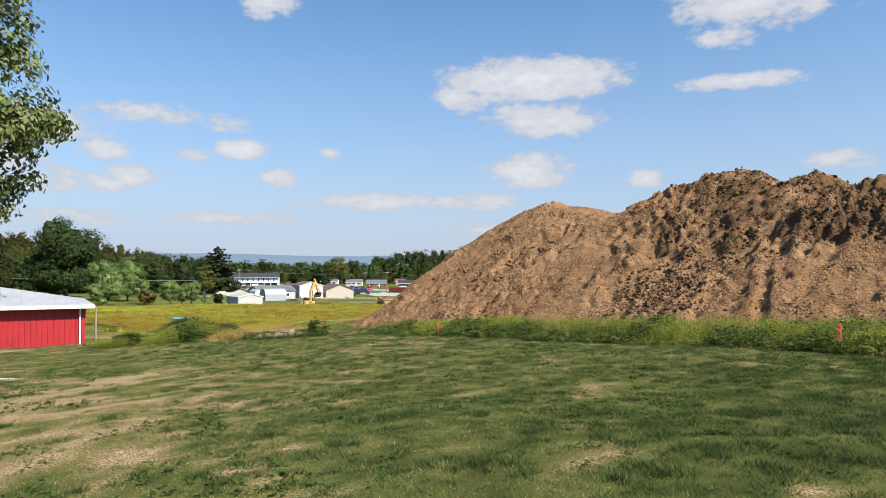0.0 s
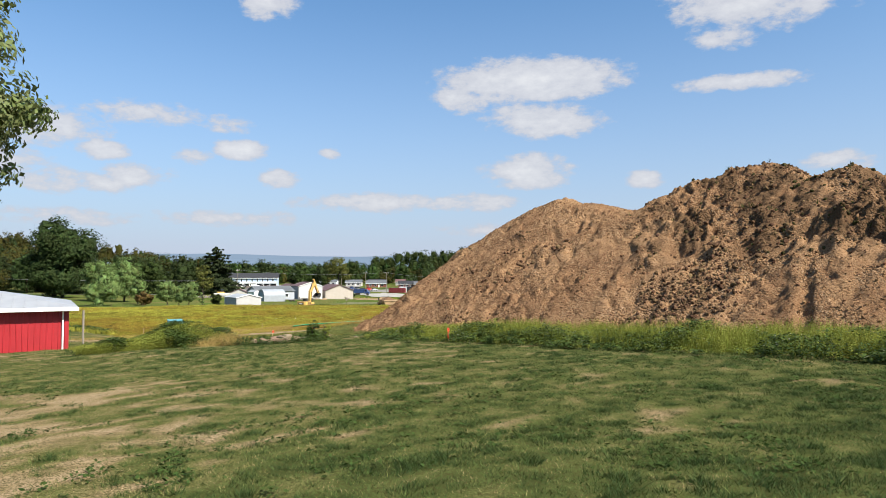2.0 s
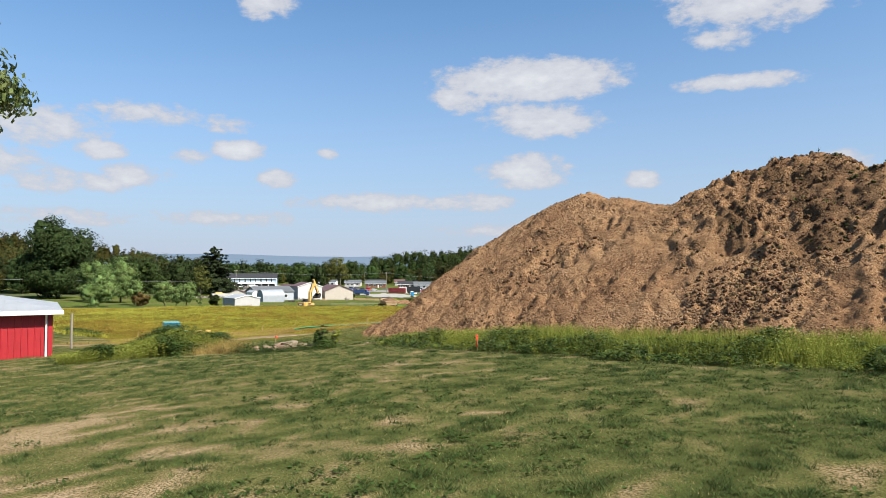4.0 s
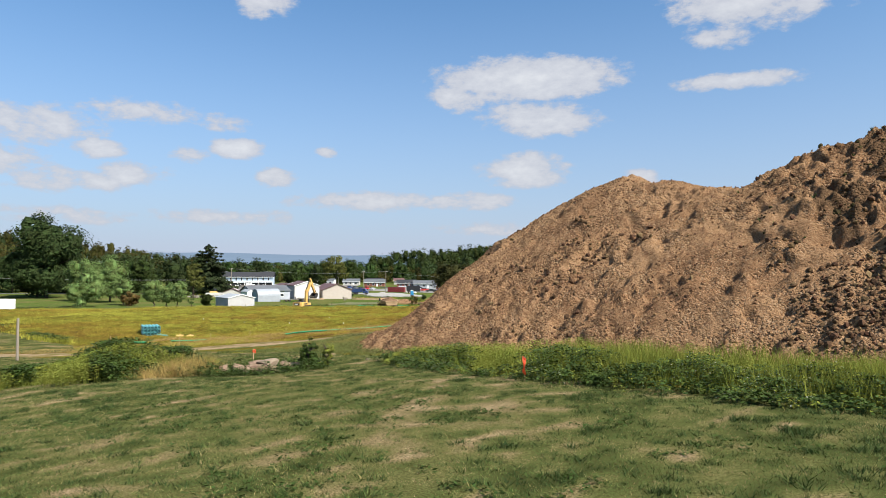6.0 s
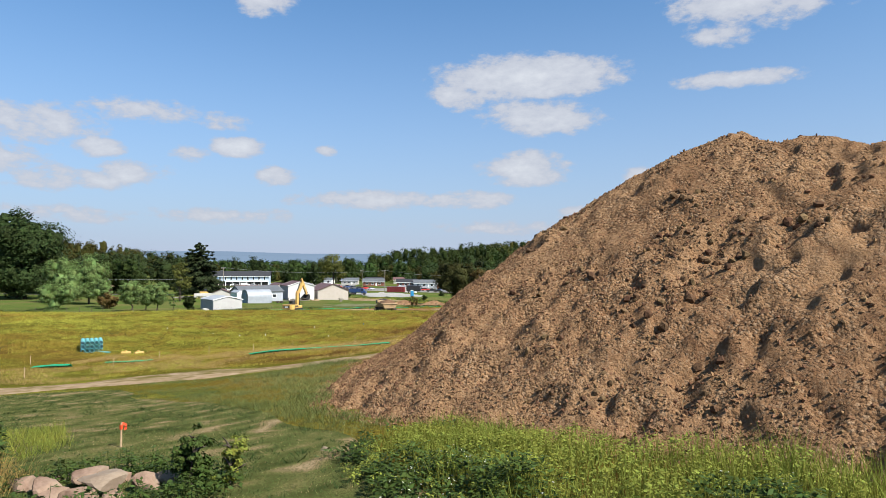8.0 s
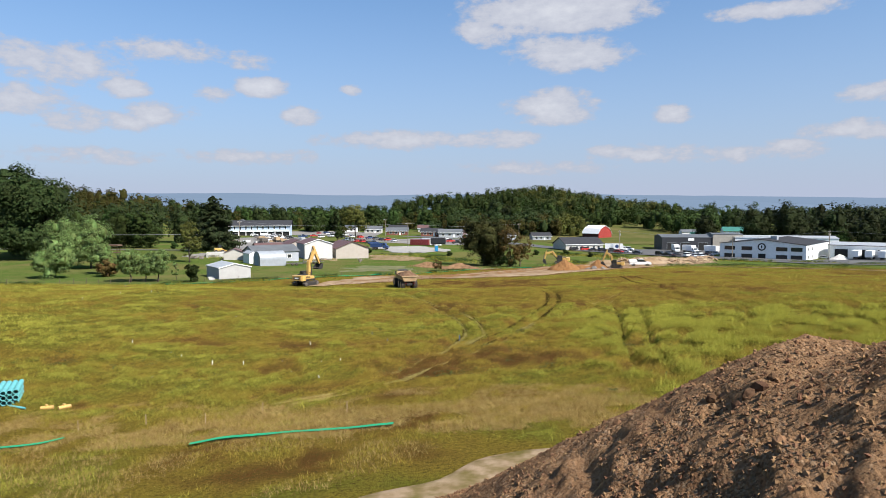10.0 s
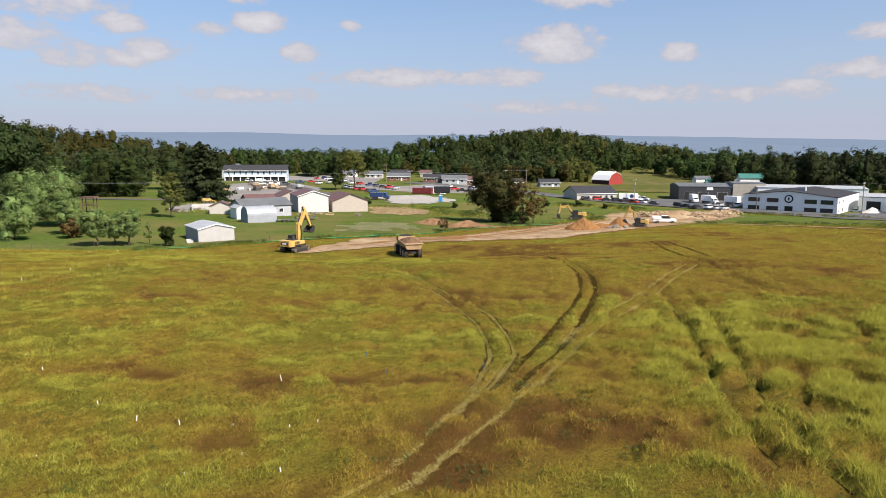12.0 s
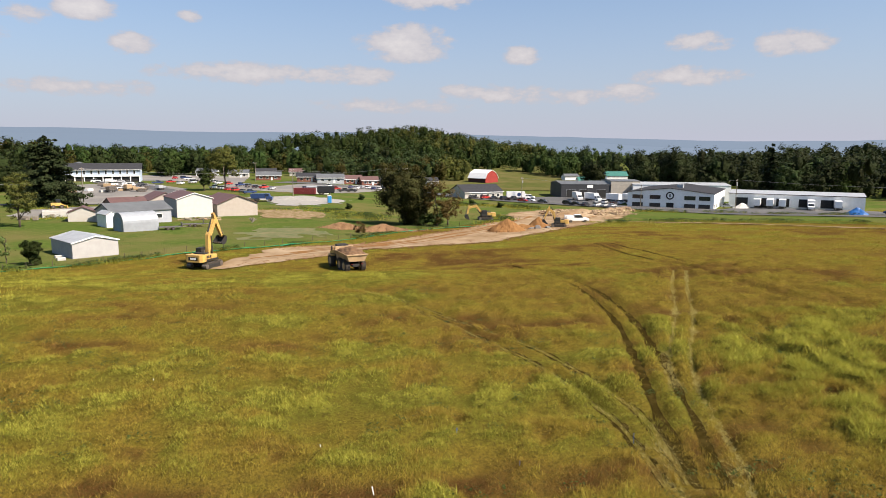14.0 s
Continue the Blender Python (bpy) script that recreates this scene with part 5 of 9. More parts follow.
def weed_band():
    r = np.random.RandomState(8)
    line = np.array(curve(WEED_EDGE, 0.4))
    u = np.array([0.73, 0.68])
    n = 9000
    k = r.randint(0, len(line), n)
    off = r.uniform(0, 1, n) ** 1.1 * 6.0
    x, y = line[k, 0] + u[0] * off + r.normal(0, 0.2, n), line[k, 1] + u[1] * off + r.normal(0, 0.2, n)
    bare = pile_base(x, y) < ground(x, y) + 0.05
    x, y, off = x[bare], y[bare], off[bare]
    low = np.clip((46 - y) / 9, 0.45, 1)
    mound = 0.55 * wave(x, y, 2.2, 112) + 0.45 * wave(x, y, 0.8, 118)
    dark = (0.6 * wave(x, y, 2.8, 111) + 0.4 * wave(x, y, 0.9, 110) + 0.1 * (1.9 - off) > 0.48) & (off < 3.4) & (r.rand(len(x)) < 0.62)
    h = (0.2 + 0.95 * mound ** 1.4) * np.clip(0.45 + off * 0.5, 0.4, 1.0) * low * 0.95
    leafy("weeds", "dark green leafy weeds along the lawn's edge", x[dark], y[dark], h[dark], M_WEED, 113, 28, 0.068, 0.26, True)
    pale = ~dark & (off < 4.8) & (r.rand(len(x)) < 0.7)
    leafy("weeds", "pale green feathery weeds among the dark ones", x[pale], y[pale], h[pale], M_WEED_PALE, 114, 20, 0.042, 0.15, True)
    bloom = dark & (wave(x, y, 1.3, 109) > 0.55) & (r.rand(len(x)) < 0.5)
    leafy("weed_blossom", "small whitish blossoms among the dark weeds", x[bloom], y[bloom], h[bloom] * 1.08, M_BLOSSOM, 108, 5, 0.03, 0.24)
    back = off > 1.2
    gx_, gy_ = np.repeat(x[back], 2) + r.normal(0, 0.25, 2 * back.sum()), np.repeat(y[back], 2) + r.normal(0, 0.25, 2 * back.sum())
    t = np.clip(0.5 + 0.65 * wave(gx_, gy_, 2.0, 115), 0, 1)
    tall = 0.25 + 1.0 * (0.5 * wave(gx_, gy_, 2.4, 116) + 0.5 * wave(gx_, gy_, 0.7, 107))
    keep = r.rand(len(gx_)) < tall
    gx_, gy_, t, tall = gx_[keep], gy_[keep], t[keep], tall[keep]
    blades("tall_grass", "tall yellow-green seeding grass below the soil heap", gx_, gy_, tall * np.clip((46 - gy_) / 9, 0.5, 1) * 0.95, np.full(len(gx_), 0.02), 6, t, M_WEED_PALE, 117, 0.6, 0.12, simple=True)


def shed_weeds():
    poly = [(-20.5, 39.5), (-18.5, 35.8), (-14.5, 34.8), (-11.8, 37), (-11.5, 39.5), (-13.5, 42.5), (-18, 42.5)]
    x, y = scatter(poly, 3600, 121)
    clump = wave(x, y, 1.5, 119)
    k = np.random.RandomState(120).rand(len(x)) < 2.8 * clump - 0.7
    x, y, clump = x[k], y[k], clump[k]
    n = wave(x, y, 2.0, 122)
    h = 0.12 + 0.95 * clump ** 1.2 * np.clip(1.45 - np.abs(x + 15.0) / 3.4, 0.45, 1.25)
    leafy("weeds", "mixed green weeds beside the shed", x[n > 0.42], y[n > 0.42], h[n > 0.42] * 1.1, M_WEED, 124, 26, 0.08, 0.26, True)
    leafy("weeds", "pale feathery weeds beside the shed", x[n <= 0.42], y[n <= 0.42], h[n <= 0.42], M_WEED_PALE, 125, 18, 0.048, 0.16, True)
    x, y = scatter([(-13.2, 36.6), (-11.0, 37.0), (-10.8, 39.6), (-12.8, 40.2)], 520, 126)
    blades("dry_grass", "bleached dry grass stalks", x, y, 0.3 + 0.7 * wave(x, y, 0.8, 132), np.full(len(x), 0.014), 7, np.full(len(x), 0.1), M_STRAW_PALE, 127, 0.9, 0.16, simple=True)
    x, y = scatter([(-21.5, 40.5), (-18, 36), (-12.5, 37.5), (-12.0, 43), (-14, 46), (-20, 45.5)], 4200, 128)
    blades("tall_grass", "olive grass beside the shed", x, y, 0.14 + 0.3 * wave(x, y, 1.4, 129), np.full(len(x), 0.02), 6, 0.3 + 0.6 * wave(x, y, 3, 130), M_WEED_PALE, 131, 0.7, 0.12, simple=True)


def rock_weeds():
    r = np.random.RandomState(140)
    a, q = r.uniform(0, 6.283, 520), np.sqrt(r.uniform(0.55, 2.2, 520))
    x, y = -9.3 + np.cos(a) * q * 2.0, 38.3 + np.sin(a) * q * 1.3
    leafy("weeds", "low weeds round the rocks", x, y, 0.1 + 0.42 * r.rand(520) ** 2, M_WEED, 141, 16, 0.06, 0.16, True)


lawn_weeds(), meadow_weeds(), weed_band(), shed_weeds(), rock_weeds()


def soil_clods():
    """Loose clods and crumbs on the heap and at its foot."""
    r = np.random.RandomState(150)

    def lumps(name, label, x, y, size, mat, sunk=0.25, fine=False):
        n = len(x)
        z = np.maximum(pile(x, y), ground(x, y))
        bm = bmesh.new()
        bmesh.ops.create_icosphere(bm, subdivisions=1, radius=1.0) if fine else bmesh.ops.create_cone(bm, segments=4, radius1=0.95, radius2=0.0, depth=1.3, cap_ends=False)
        if not fine:
            bmesh.ops.create_cone(bm, segments=4, radius1=0.0, radius2=0.95, depth=1.1, cap_ends=False, matrix=Matrix.Translation((0, 0, -1.2)))
            bmesh.ops.remove_doubles(bm, verts=bm.verts[:], dist=0.05)
        bmesh.ops.triangulate(bm, faces=bm.faces[:])
        bm.verts.index_update()
        base = np.array([v.co[:] for v in bm.verts])
        faces = np.array([[v.index for v in f.verts] for f in bm.faces])
        bm.free()
        P = base[None] * (1 + r.normal(0, 0.17, (n, len(base), 1))) * r.uniform(0.65, 1.15, (n, 1, 3))
        q = r.normal(size=(n, 4))
        q /= np.linalg.norm(q, axis=1, keepdims=True)
        w, a, b, c = q.T
        R = np.stack([1 - 2 * (b * b + c * c), 2 * (a * b - c * w), 2 * (a * c + b * w), 2 * (a * b + c * w), 1 - 2 * (a * a + c * c), 2 * (b * c - a * w), 2 * (a * c - b * w), 2 * (b * c + a * w), 1 - 2 * (a * a + b * b)], 1).reshape(n, 3, 3)
        Q = np.einsum("nij,nkj->nki", R, P) * (size / 2)[:, None, None] + np.stack([x, y, z + size * sunk], -1)[:, None]
        F = (faces[None] + (np.arange(n) * len(base))[:, None, None]).reshape(-1, 3)
        tagged(new(name, mesh_of(name, Q.reshape(-1, 3), F, mat)), label, "soil clods", kind="stuff")

    def spread(n, lo=-0.15):
        x, y = r.uniform(-9, 34, n), r.uniform(12, 66, n)
        front = x * 0.73 + y * 0.68 < 45
        k = (pile_base(x, y) > ground(x, y) + lo) & front
        return x[k], y[k]
    x, y = spread(400000, -0.45)
    near = np.clip((9 - x) / 8, 0.12, 1) ** 0.8
    patch = wave(x, y, 2.6, 151) * 0.6 + wave(x * 0.73 + y * 0.68, (x * 0.68 - y * 0.73) * 3, 3.0, 152) * 0.5
    foot = np.clip(1.6 - (pile_base(x, y) - ground(x, y)), 0, 1)
    k = r.rand(len(x)) < (np.clip((patch - 0.36) * 2.6, 0.06, 1.0) + 0.5 * foot) * near
    x, y, near = x[k], y[k], near[k]
    lumps("soil_crumbs", "small soil crumbs and stones on the heap", x, y, (0.026 + 0.085 * r.rand(len(x)) ** 3) * (1.5 - 0.5 * near), M_CLOD, 0.12)
    x, y = spread(2600)
    lumps("soil_clods", "fist to bucket sized soil clods on the heap", x, y, 0.07 + 0.17 * r.rand(len(x)) ** 4, M_CLOD, 0.05, True)

    def cluster(cx, cy, radius, n, lo, hi):
        a, q = r.uniform(0, 6.283, (len(cx), n)), np.sqrt(r.rand(len(cx), n)) * radius
        x, y = (cx[:, None] + np.cos(a) * q).ravel(), (cy[:, None] + np.sin(a) * q).ravel()
        return x, y, lo + (hi - lo) * r.rand(len(x)) ** 2.6
    # fans of loose clods below the rough loads
    x, y, size = cluster(np.array([10.6, 11.4, 10.2, 11.8, 9.5, 12.6]), np.array([35.4, 34.2, 33.6, 33.0, 33.9, 35.0]), 1.4, 170, 0.06, 0.26)
    lumps("soil_clods", "fan of loose round clods on the heap", x, y, size, M_CLOD_DARK, 0.15, True)
    # torn topsoil and sod round the lumps and over the rough loads
    kx, ky, kr = (np.array(c) for c in zip(*KNOBS))
    x, y, size = cluster(kx, ky, 0.8, 22, 0.06, 0.3)
    lumps("soil_clods", "crumbly dark clods round the lumps of the heap", x, y, size, M_CLOD_DARK, 0.1, True)
    x, y = spread(46000, 3.0)
    z = pile_base(x, y)
    w = wild_of(x, y, z) * np.clip((wave(x, y, 1.3, 153) - 0.45) * 4, 0.1, 0.9)
    k = r.rand(len(x)) < w
    x, y = x[k], y[k]
    lumps("soil_clods", "large crumbly clods on the rough loads", x, y, 0.05 + 0.26 * r.rand(len(x)) ** 3, M_CLOD_DARK, 0.05, True)
    x, y = spread(22000, 3.0)
    z = pile_base(x, y)
    k = r.rand(len(x)) < wild_of(x, y, z) * np.clip((0.6 * wave(x, y, 1.5, 154) + 0.4 * wave(x, y, 0.6, 156) - 0.55) * 7, 0, 0.8)
    x, y = x[k], y[k]
    lumps("sod_clods", "dark clods with torn sod on the rough loads", x, y, 0.08 + 0.22 * r.rand(len(x)) ** 2.2, M_SOD, 0.0, True)
    # torn grass roots and straw bits
    x, y = spread(9000, 0.8)
    k = r.rand(len(x)) < 0.15 + 0.8 * np.clip(wave(x, y, 2.0, 155) - 0.4, 0, 1) * 2
    x, y = x[k], y[k]
    a, l = r.uniform(0, 6.283, len(x)), r.uniform(0.08, 0.3, len(x))
    ends = [np.stack([x + np.cos(a) * l * f, y + np.sin(a) * l * f, pile(x + np.cos(a) * l * f, y + np.sin(a) * l * f) + 0.05], 1) for f in (-0.5, 0.5)]
    o = np.stack([-np.sin(a), np.cos(a), a * 0], 1) * 0.007
    V = np.stack([ends[0] - o, ends[0] + o, ends[1] + o * 0.5, ends[1] - o * 0.5], 1).reshape(-1, 3)
    tagged(new("root_bits", mesh_of("root_bits", V, np.arange(len(V)).reshape(-1, 4), M_STRAW)), "dry straw and root bits strewn over the heap", "straw", kind="stuff")
    x, y = spread(2600, 4.0)
    k = r.rand(len(x)) < wild_of(x, y, pile_base(x, y)) * np.clip((wave(x, y, 1.3, 154) - 0.5) * 5, 0, 1)
    x, y = x[k], y[k]
    h = 0.08 + 0.16 * r.rand(len(x))
    a = r.uniform(0, 6.283, (len(x), 7))
    base = np.stack([x, y, pile(x, y) + 0.06], 1)[:, None]
    tip = base + np.stack([np.cos(a) * 0.8, np.sin(a) * 0.8, 0.4 + r.rand(*a.shape)], -1) * h[:, None, None]
    side = np.stack([-np.sin(a), np.cos(a), a * 0], -1) * 0.02
    V = np.stack([base - side, base + side, tip], 2).reshape(-1, 3)
    tagged(new("sod_grass", mesh_of("sod_grass", V, np.arange(len(V)).reshape(-1, 3), M_WEED)), "torn green sod tufts on the rough loads", "grass", kind="stuff")


soil_clods()

# ---- buildings ----
def opening(parent, name, x0, z0, x1, z1, y, mat, frame_mat=None, out=-1, depth=0.12, label=""):
    """A window or door set into a wall that faces -y at y: a recessed pane with a proud frame. Local to parent."""
    f = 0.09
    o = part(name, boxes((x0, y - 0.02, z0, x1, y + depth, z1)), mat, parent, label)
    if frame_mat:
        part("frame", boxes((x0 - f, y - 0.07, z0 - f, x0, y + 0.05, z1 + f), (x1, y - 0.07, z0 - f, x1 + f, y + 0.05, z1 + f), (x0, y - 0.07, z1, x1, y + 0.05, z1 + f), (x0, y - 0.07, z0 - f, x1, y + 0.05, z0)), frame_mat, o)
    return o


def shell(name, label, category, m, w, d, eave, apex, wall_mat, roof_mat, ridge="y", over=0.3, trim=None, group="", roof_t=0.14):
    """A gabled building; its front-left corner is the origin, the front faces -y. ridge: the axis along which the ridge runs."""
    b = thing(name, label, category, m, group)
    sink = -0.8
    if ridge == "y":
        out = [(0, sink), (w, sink), (w, eave), (w / 2, apex), (0, eave)]
        part("wall", prism(out, 0, d), wall_mat, b)
        k = (apex - eave) / (w / 2)
        roof = [(-over, eave - k * over), (w / 2, apex), (w + over, eave - k * over), (w + over, eave - k * over + roof_t), (w / 2, apex + roof_t), (-over, eave - k * over + roof_t)]
        roof = [(x, z + 0.02) for x, z in roof]
        part("roof", prism(roof, -over, d + over), roof_mat, b)
        if trim:
            for s in (1, -1):
                for y in (-over - 0.03, d + over):
                    a = (w / 2 + s * (w / 2 + over), eave - k * over)
                    o = [a, (w / 2, apex), (w / 2, apex + roof_t + 0.05), (a[0], a[1] + roof_t + 0.05)]
                    part("trim", prism([(x, z - 0.02) for x, z in o], y, y + 0.03), trim, b)
    else:
        out = [(0, sink), (d, sink), (d, eave), (d / 2, apex), (0, eave)]
        part("wall", prism(out, 0, w, "x"), wall_mat, b)
        k = (apex - eave) / (d / 2)
        roof = [(-over, eave - k * over), (d / 2, apex), (d + over, eave - k * over), (d + over, eave - k * over + roof_t), (d / 2, apex + roof_t), (-over, eave - k * over + roof_t)]
        roof = [(y, z + 0.02) for y, z in roof]
        part("roof", prism(roof, -over, w + over, "x"), roof_mat, b)
        if trim:
            part("trim", boxes((-over, -over - 0.04, eave - k * over - 0.06, w + over, -over + 0.0, eave - k * over + roof_t + 0.06)), trim, b)
    return b


def side_opening(parent, name, y0, z0, y1, z1, x, mat, label="", proud=0.03):
    return part(name, boxes((x - proud, y0, z0, x + proud, y1, z1)), mat, parent, label)


# red shed beside the lawn: front along -y, low pitched pale metal roof
def red_shed():
    m = pose(-22.6, 42.4, gz(-22.4, 42.4) - 0.12, 0, 0, 31) @ pose(-12.6, 0, 0)
    b = thing("red_shed", "red metal-sided shed with a pale metal roof and white gutter", "shed", m)
    w, d, eave, apex = 12.6, 10.0, 2.65, 3.65
    part("wall", boxes((0, 0, -0.9, w, d, eave)), M_RED_METAL, b)
    k = (apex - eave) / (d / 2)
    # hipped roof of low pitch with standing seams
    e, o, h = eave - 0.45 * k, 0.5, 0.1
    low = [(-o, -o), (w + o, -o), (w + o, d + o), (-o, d + o)]
    hip = d / 2 + o
    bm = bmesh.new()
    lower = [bm.verts.new((x, y, e)) for x, y in low]
    rim = [bm.verts.new((x, y, e + h)) for x, y in low]
    top = [bm.verts.new((-o + hip, d / 2, apex + h)), bm.verts.new((w + o - hip, d / 2, apex + h))]
    bm.faces.new(lower[::-1])
    for n in range(4):
        bm.faces.new((lower[n], lower[(n + 1) % 4], rim[(n + 1) % 4], rim[n]))
    for f in ((rim[0], rim[1], top[1], top[0]), (rim[1], rim[2], top[1]), (rim[2], rim[3], top[0], top[1]), (rim[3], rim[0], top[0])):
        bm.faces.new(f)
    part("roof", bm, M_ROOF_WHITE, b)
    rise = (apex - e) / hip
    for i in range(int((w + 1) / 0.6)):
        x = -0.4 + i * 0.6
        run = min(hip, x + o, w + o - x - 0.05)
        if run > 0.2:
            part("roof_rib", prism([(-o - 0.01, e + h), (run - o, e + h + rise * run), (run - o, e + h + rise * run + 0.035), (-o - 0.01, e + h + 0.035)], x, x + 0.05, "x"), M_ROOF_WHITE, b)
    for i in range(int(w / 0.3)):
        x = 0.1 + i * 0.3
        part("siding_rib", prism([(x, 0), (x + 0.02, -0.025), (x + 0.06, -0.025), (x + 0.08, 0)], 0.02, eave - 0.02, "z"), M_RED_METAL, b)
    part("gutter", boxes((-0.5, -0.66, eave - 0.24, w + 0.55, -0.505, eave - 0.02), bevel=0.02), M_WHITE, b, "white gutter")
    part("corner_trim", boxes((w - 0.14, -0.06, -0.3, w + 0.06, 0.14, eave - 0.05)), M_RED_METAL, b)
    part("downspout", rods(((w - 0.25, -0.5, eave - 0.15), (w - 0.25, -0.09, eave - 0.5), 0.05), ((w - 0.25, -0.09, eave - 0.5), (w - 0.25, -0.09, 0.12), 0.05), ((w - 0.25, -0.09, 0.12), (w - 0.12, -0.45, 0.02), 0.05)), M_WHITE, b, "white downspout")
    return b


red_shed()


def garages():
    # small pale carport-shed by the fence
    m = pose(-57.4, 188.5, -4.95, 0, 0, 37)
    b = shell("metal_shed", "small pale grey metal shed with a gabled roof", "shed", m, 7.1, 9.6, 2.55, 3.4, material("pale_grey_siding", (0.37, 0.362, 0.355), (0.33, 0.322, 0.316), 0.8, 0.6, 0.15, ridges=("Z", 3.0)), M_GREY_METAL, "y", 0.2, M_WHITE)
    # greyer sheet over the left wall paints in the shade on that side
    part("side_panel", boxes((-0.04, 0.1, 0, -0.005, 9.5, 2.4)), M_GREY_SIDING, b, "side wall greyed to paint in its shade")
    # arched white shed
    m = pose(-62.4, 228.2, -5.1, 0, 0, -52)
    b = thing("arched_shed", "white round-roofed metal shed with an arched door", "shed", m)
    w, L, h = 5.1, 7.6, 4.2
    arch = [(w / 2 - w / 2 * math.cos(a), 2.0 + (h - 2.0) * math.sin(a)) for a in np.linspace(0, math.pi, 15)]
    arch = [(0, -0.6), *arch, (w, -0.6)]
    part("shell", prism(arch, 0, L), M_ARCH, b, smooth=False)
    door = [(w / 2 - 1.35 * math.cos(a), 2.0 + 1.2 * math.sin(a)) for a in np.linspace(0, math.pi, 11)]
    part("door", prism([(w / 2 - 1.35, -0.1), *door, (w / 2 + 1.35, -0.1)], -0.06, 0.02), material("blue_grey_door", (0.251, 0.319, 0.38), (0.213, 0.274, 0.334), 1, 0.6), b, "blue-grey arched door")
    for y in np.arange(0.8, L, 1.2):
        part("rib", prism([(x, z + 0.03) for x, z in arch[1:-1]] + [(x, z - 0.03) for x, z in arch[-2:0:-1]], y, y + 0.06), M_ARCH, b)
    b = shell("lean_to", "narrow pale shed beside the arched shed", "shed", pose(-65.2, 233.4, -5.1, 0, 0, 38), 2.4, 5, 3.0, 3.7, M_WHITE, M_GREY_METAL, "y", 0.15)
    # grey workshop behind it
    b = shell("grey_workshop", "long grey metal workshop with a grey roof", "workshop", pose(-65.6, 238.8, -5.3, 0, 0, 38), 14.2, 9, 3.3, 5.0, M_GREY_SIDING, M_ROOF_GREY, "x", 0.35)
    opening(b, "window", 10.6, 1.3, 11.8, 2.3, 0, M_GLASS, M_WHITE)
    b = shell("small_shed", "small cream shed with a brown roof", "shed", pose(-77.4, 246.2, -5.0, 0, 0, 14), 6.2, 5.0, 2.3, 3.6, M_CREAM, M_ROOF_BROWN, "y", 0.25)
    b = shell("brown_roofed_shed", "low brown shed with a brown metal roof", "shed", pose(-72.5, 264, -5.3, 0, 0, 30), 9, 8, 3.2, 4.6, material("brown_siding", (0.167, 0.114, 0.091), (0.137, 0.091, 0.076), 0.8, 0.7), M_ROOF_BROWN, "x", 0.3)
    b = shell("rear_garage", "tan garage with a brown roof behind the others", "garage", pose(-66, 276, -5.6, 0, 0, 30), 9, 9, 3.6, 5.6, M_TAN, M_ROOF_BROWN, "y", 0.3)
    # white garage and tan garage
    b = shell("white_garage", "white gabled garage with a brown metal roof", "garage", pose(-55.5, 259.9, -5.6, 0, 0, 24), 9.2, 15, 5.0, 6.5, material("warm_white_siding", (0.5, 0.485, 0.47), (0.46, 0.445, 0.43), 0.8, 0.65), M_ROOF_BROWN, "y", 0.3, M_WHITE)
    # the left wall's shade, added as a grey sheet over the white siding
    part("side_panel", boxes((-0.04, 0.1, 0, -0.005, 14.8, 4.8)), M_GREY_SIDING, b, "white side wall covered in grey to look shaded")
    b = shell("tan_garage", "tan gabled garage with a brown metal roof", "garage", pose(-45.9, 263.7, -5.9, 0, 0, 28), 11.4, 14, 3.6, 5.8, M_TAN, M_ROOF_BROWN, "y", 0.35, M_ROOF_BROWN)
    b = shell("garage_annex", "low tan annex with a brown roof", "garage", pose(-52.0, 268, -5.9, 0, 0, 28), 5, 10, 3.0, 4.2, M_TAN, M_ROOF_BROWN, "x", 0.2)
    b = thing("storage_bay", "low concrete block storage bay with open front", "storage bay", on(-87, 257, 20))
    for k, (x0, y0, x1, y1) in enumerate([(0, 0, 8, 0.5), (0, 0.5, 0.5, 5), (7.5, 0.5, 8, 5), (0, 5, 8, 5.5)]):
        part("wall", boxes((x0, y0, -0.3, x1, y1, 1.6), bevel=0.04), M_CONCRETE, b)


def office():
    b = shell("blue_office", "two-storey pale blue office block with a dark roof", "office", pose(-151.4, 461.75, -6.0, 0, 0, 9), 37, 13, 7.2, 10.2, M_BLUE_WALL, M_ROOF_DARK, "x", 0.9, M_WHITE)
    for i in range(10):
        x = 2.2 + i * 3.5
        opening(b, "window", x, 4.6, x + 0.9, 6.6, -0.02, M_GLASS, M_WHITE)
    # no real recess: a near-black sheet on the wall gives the bays' shade
    part("bay_recess", boxes((0.6, -0.05, 0.1, 36.4, 0.0, 3.2)), M_DARK, b, "flat dark sheet painting the shade of ground-floor bays")
    for i in range(9):
        x = 0.4 + i * 4.5
        part("post", boxes((x, -0.6, -0.3, x + 0.45, 0.0, 3.5)), M_WHITE, b)
    part("canopy", boxes((0, -0.9, 3.3, 37, 0.0, 3.7)), M_WHITE, b)
    part("end_wall", boxes((-0.05, 0, 0, -0.01, 13, 7.1)), M_ROOF_GREY, b, "dark grey end wall")
    shell("rear_house", "grey house with a slate roof behind the office", "house", pose(-160, 482, -6.0, 0, 0, 9), 16, 12, 7, 10.5, M_GREY_SIDING, M_ROOF_GREY, "y", 0.5)


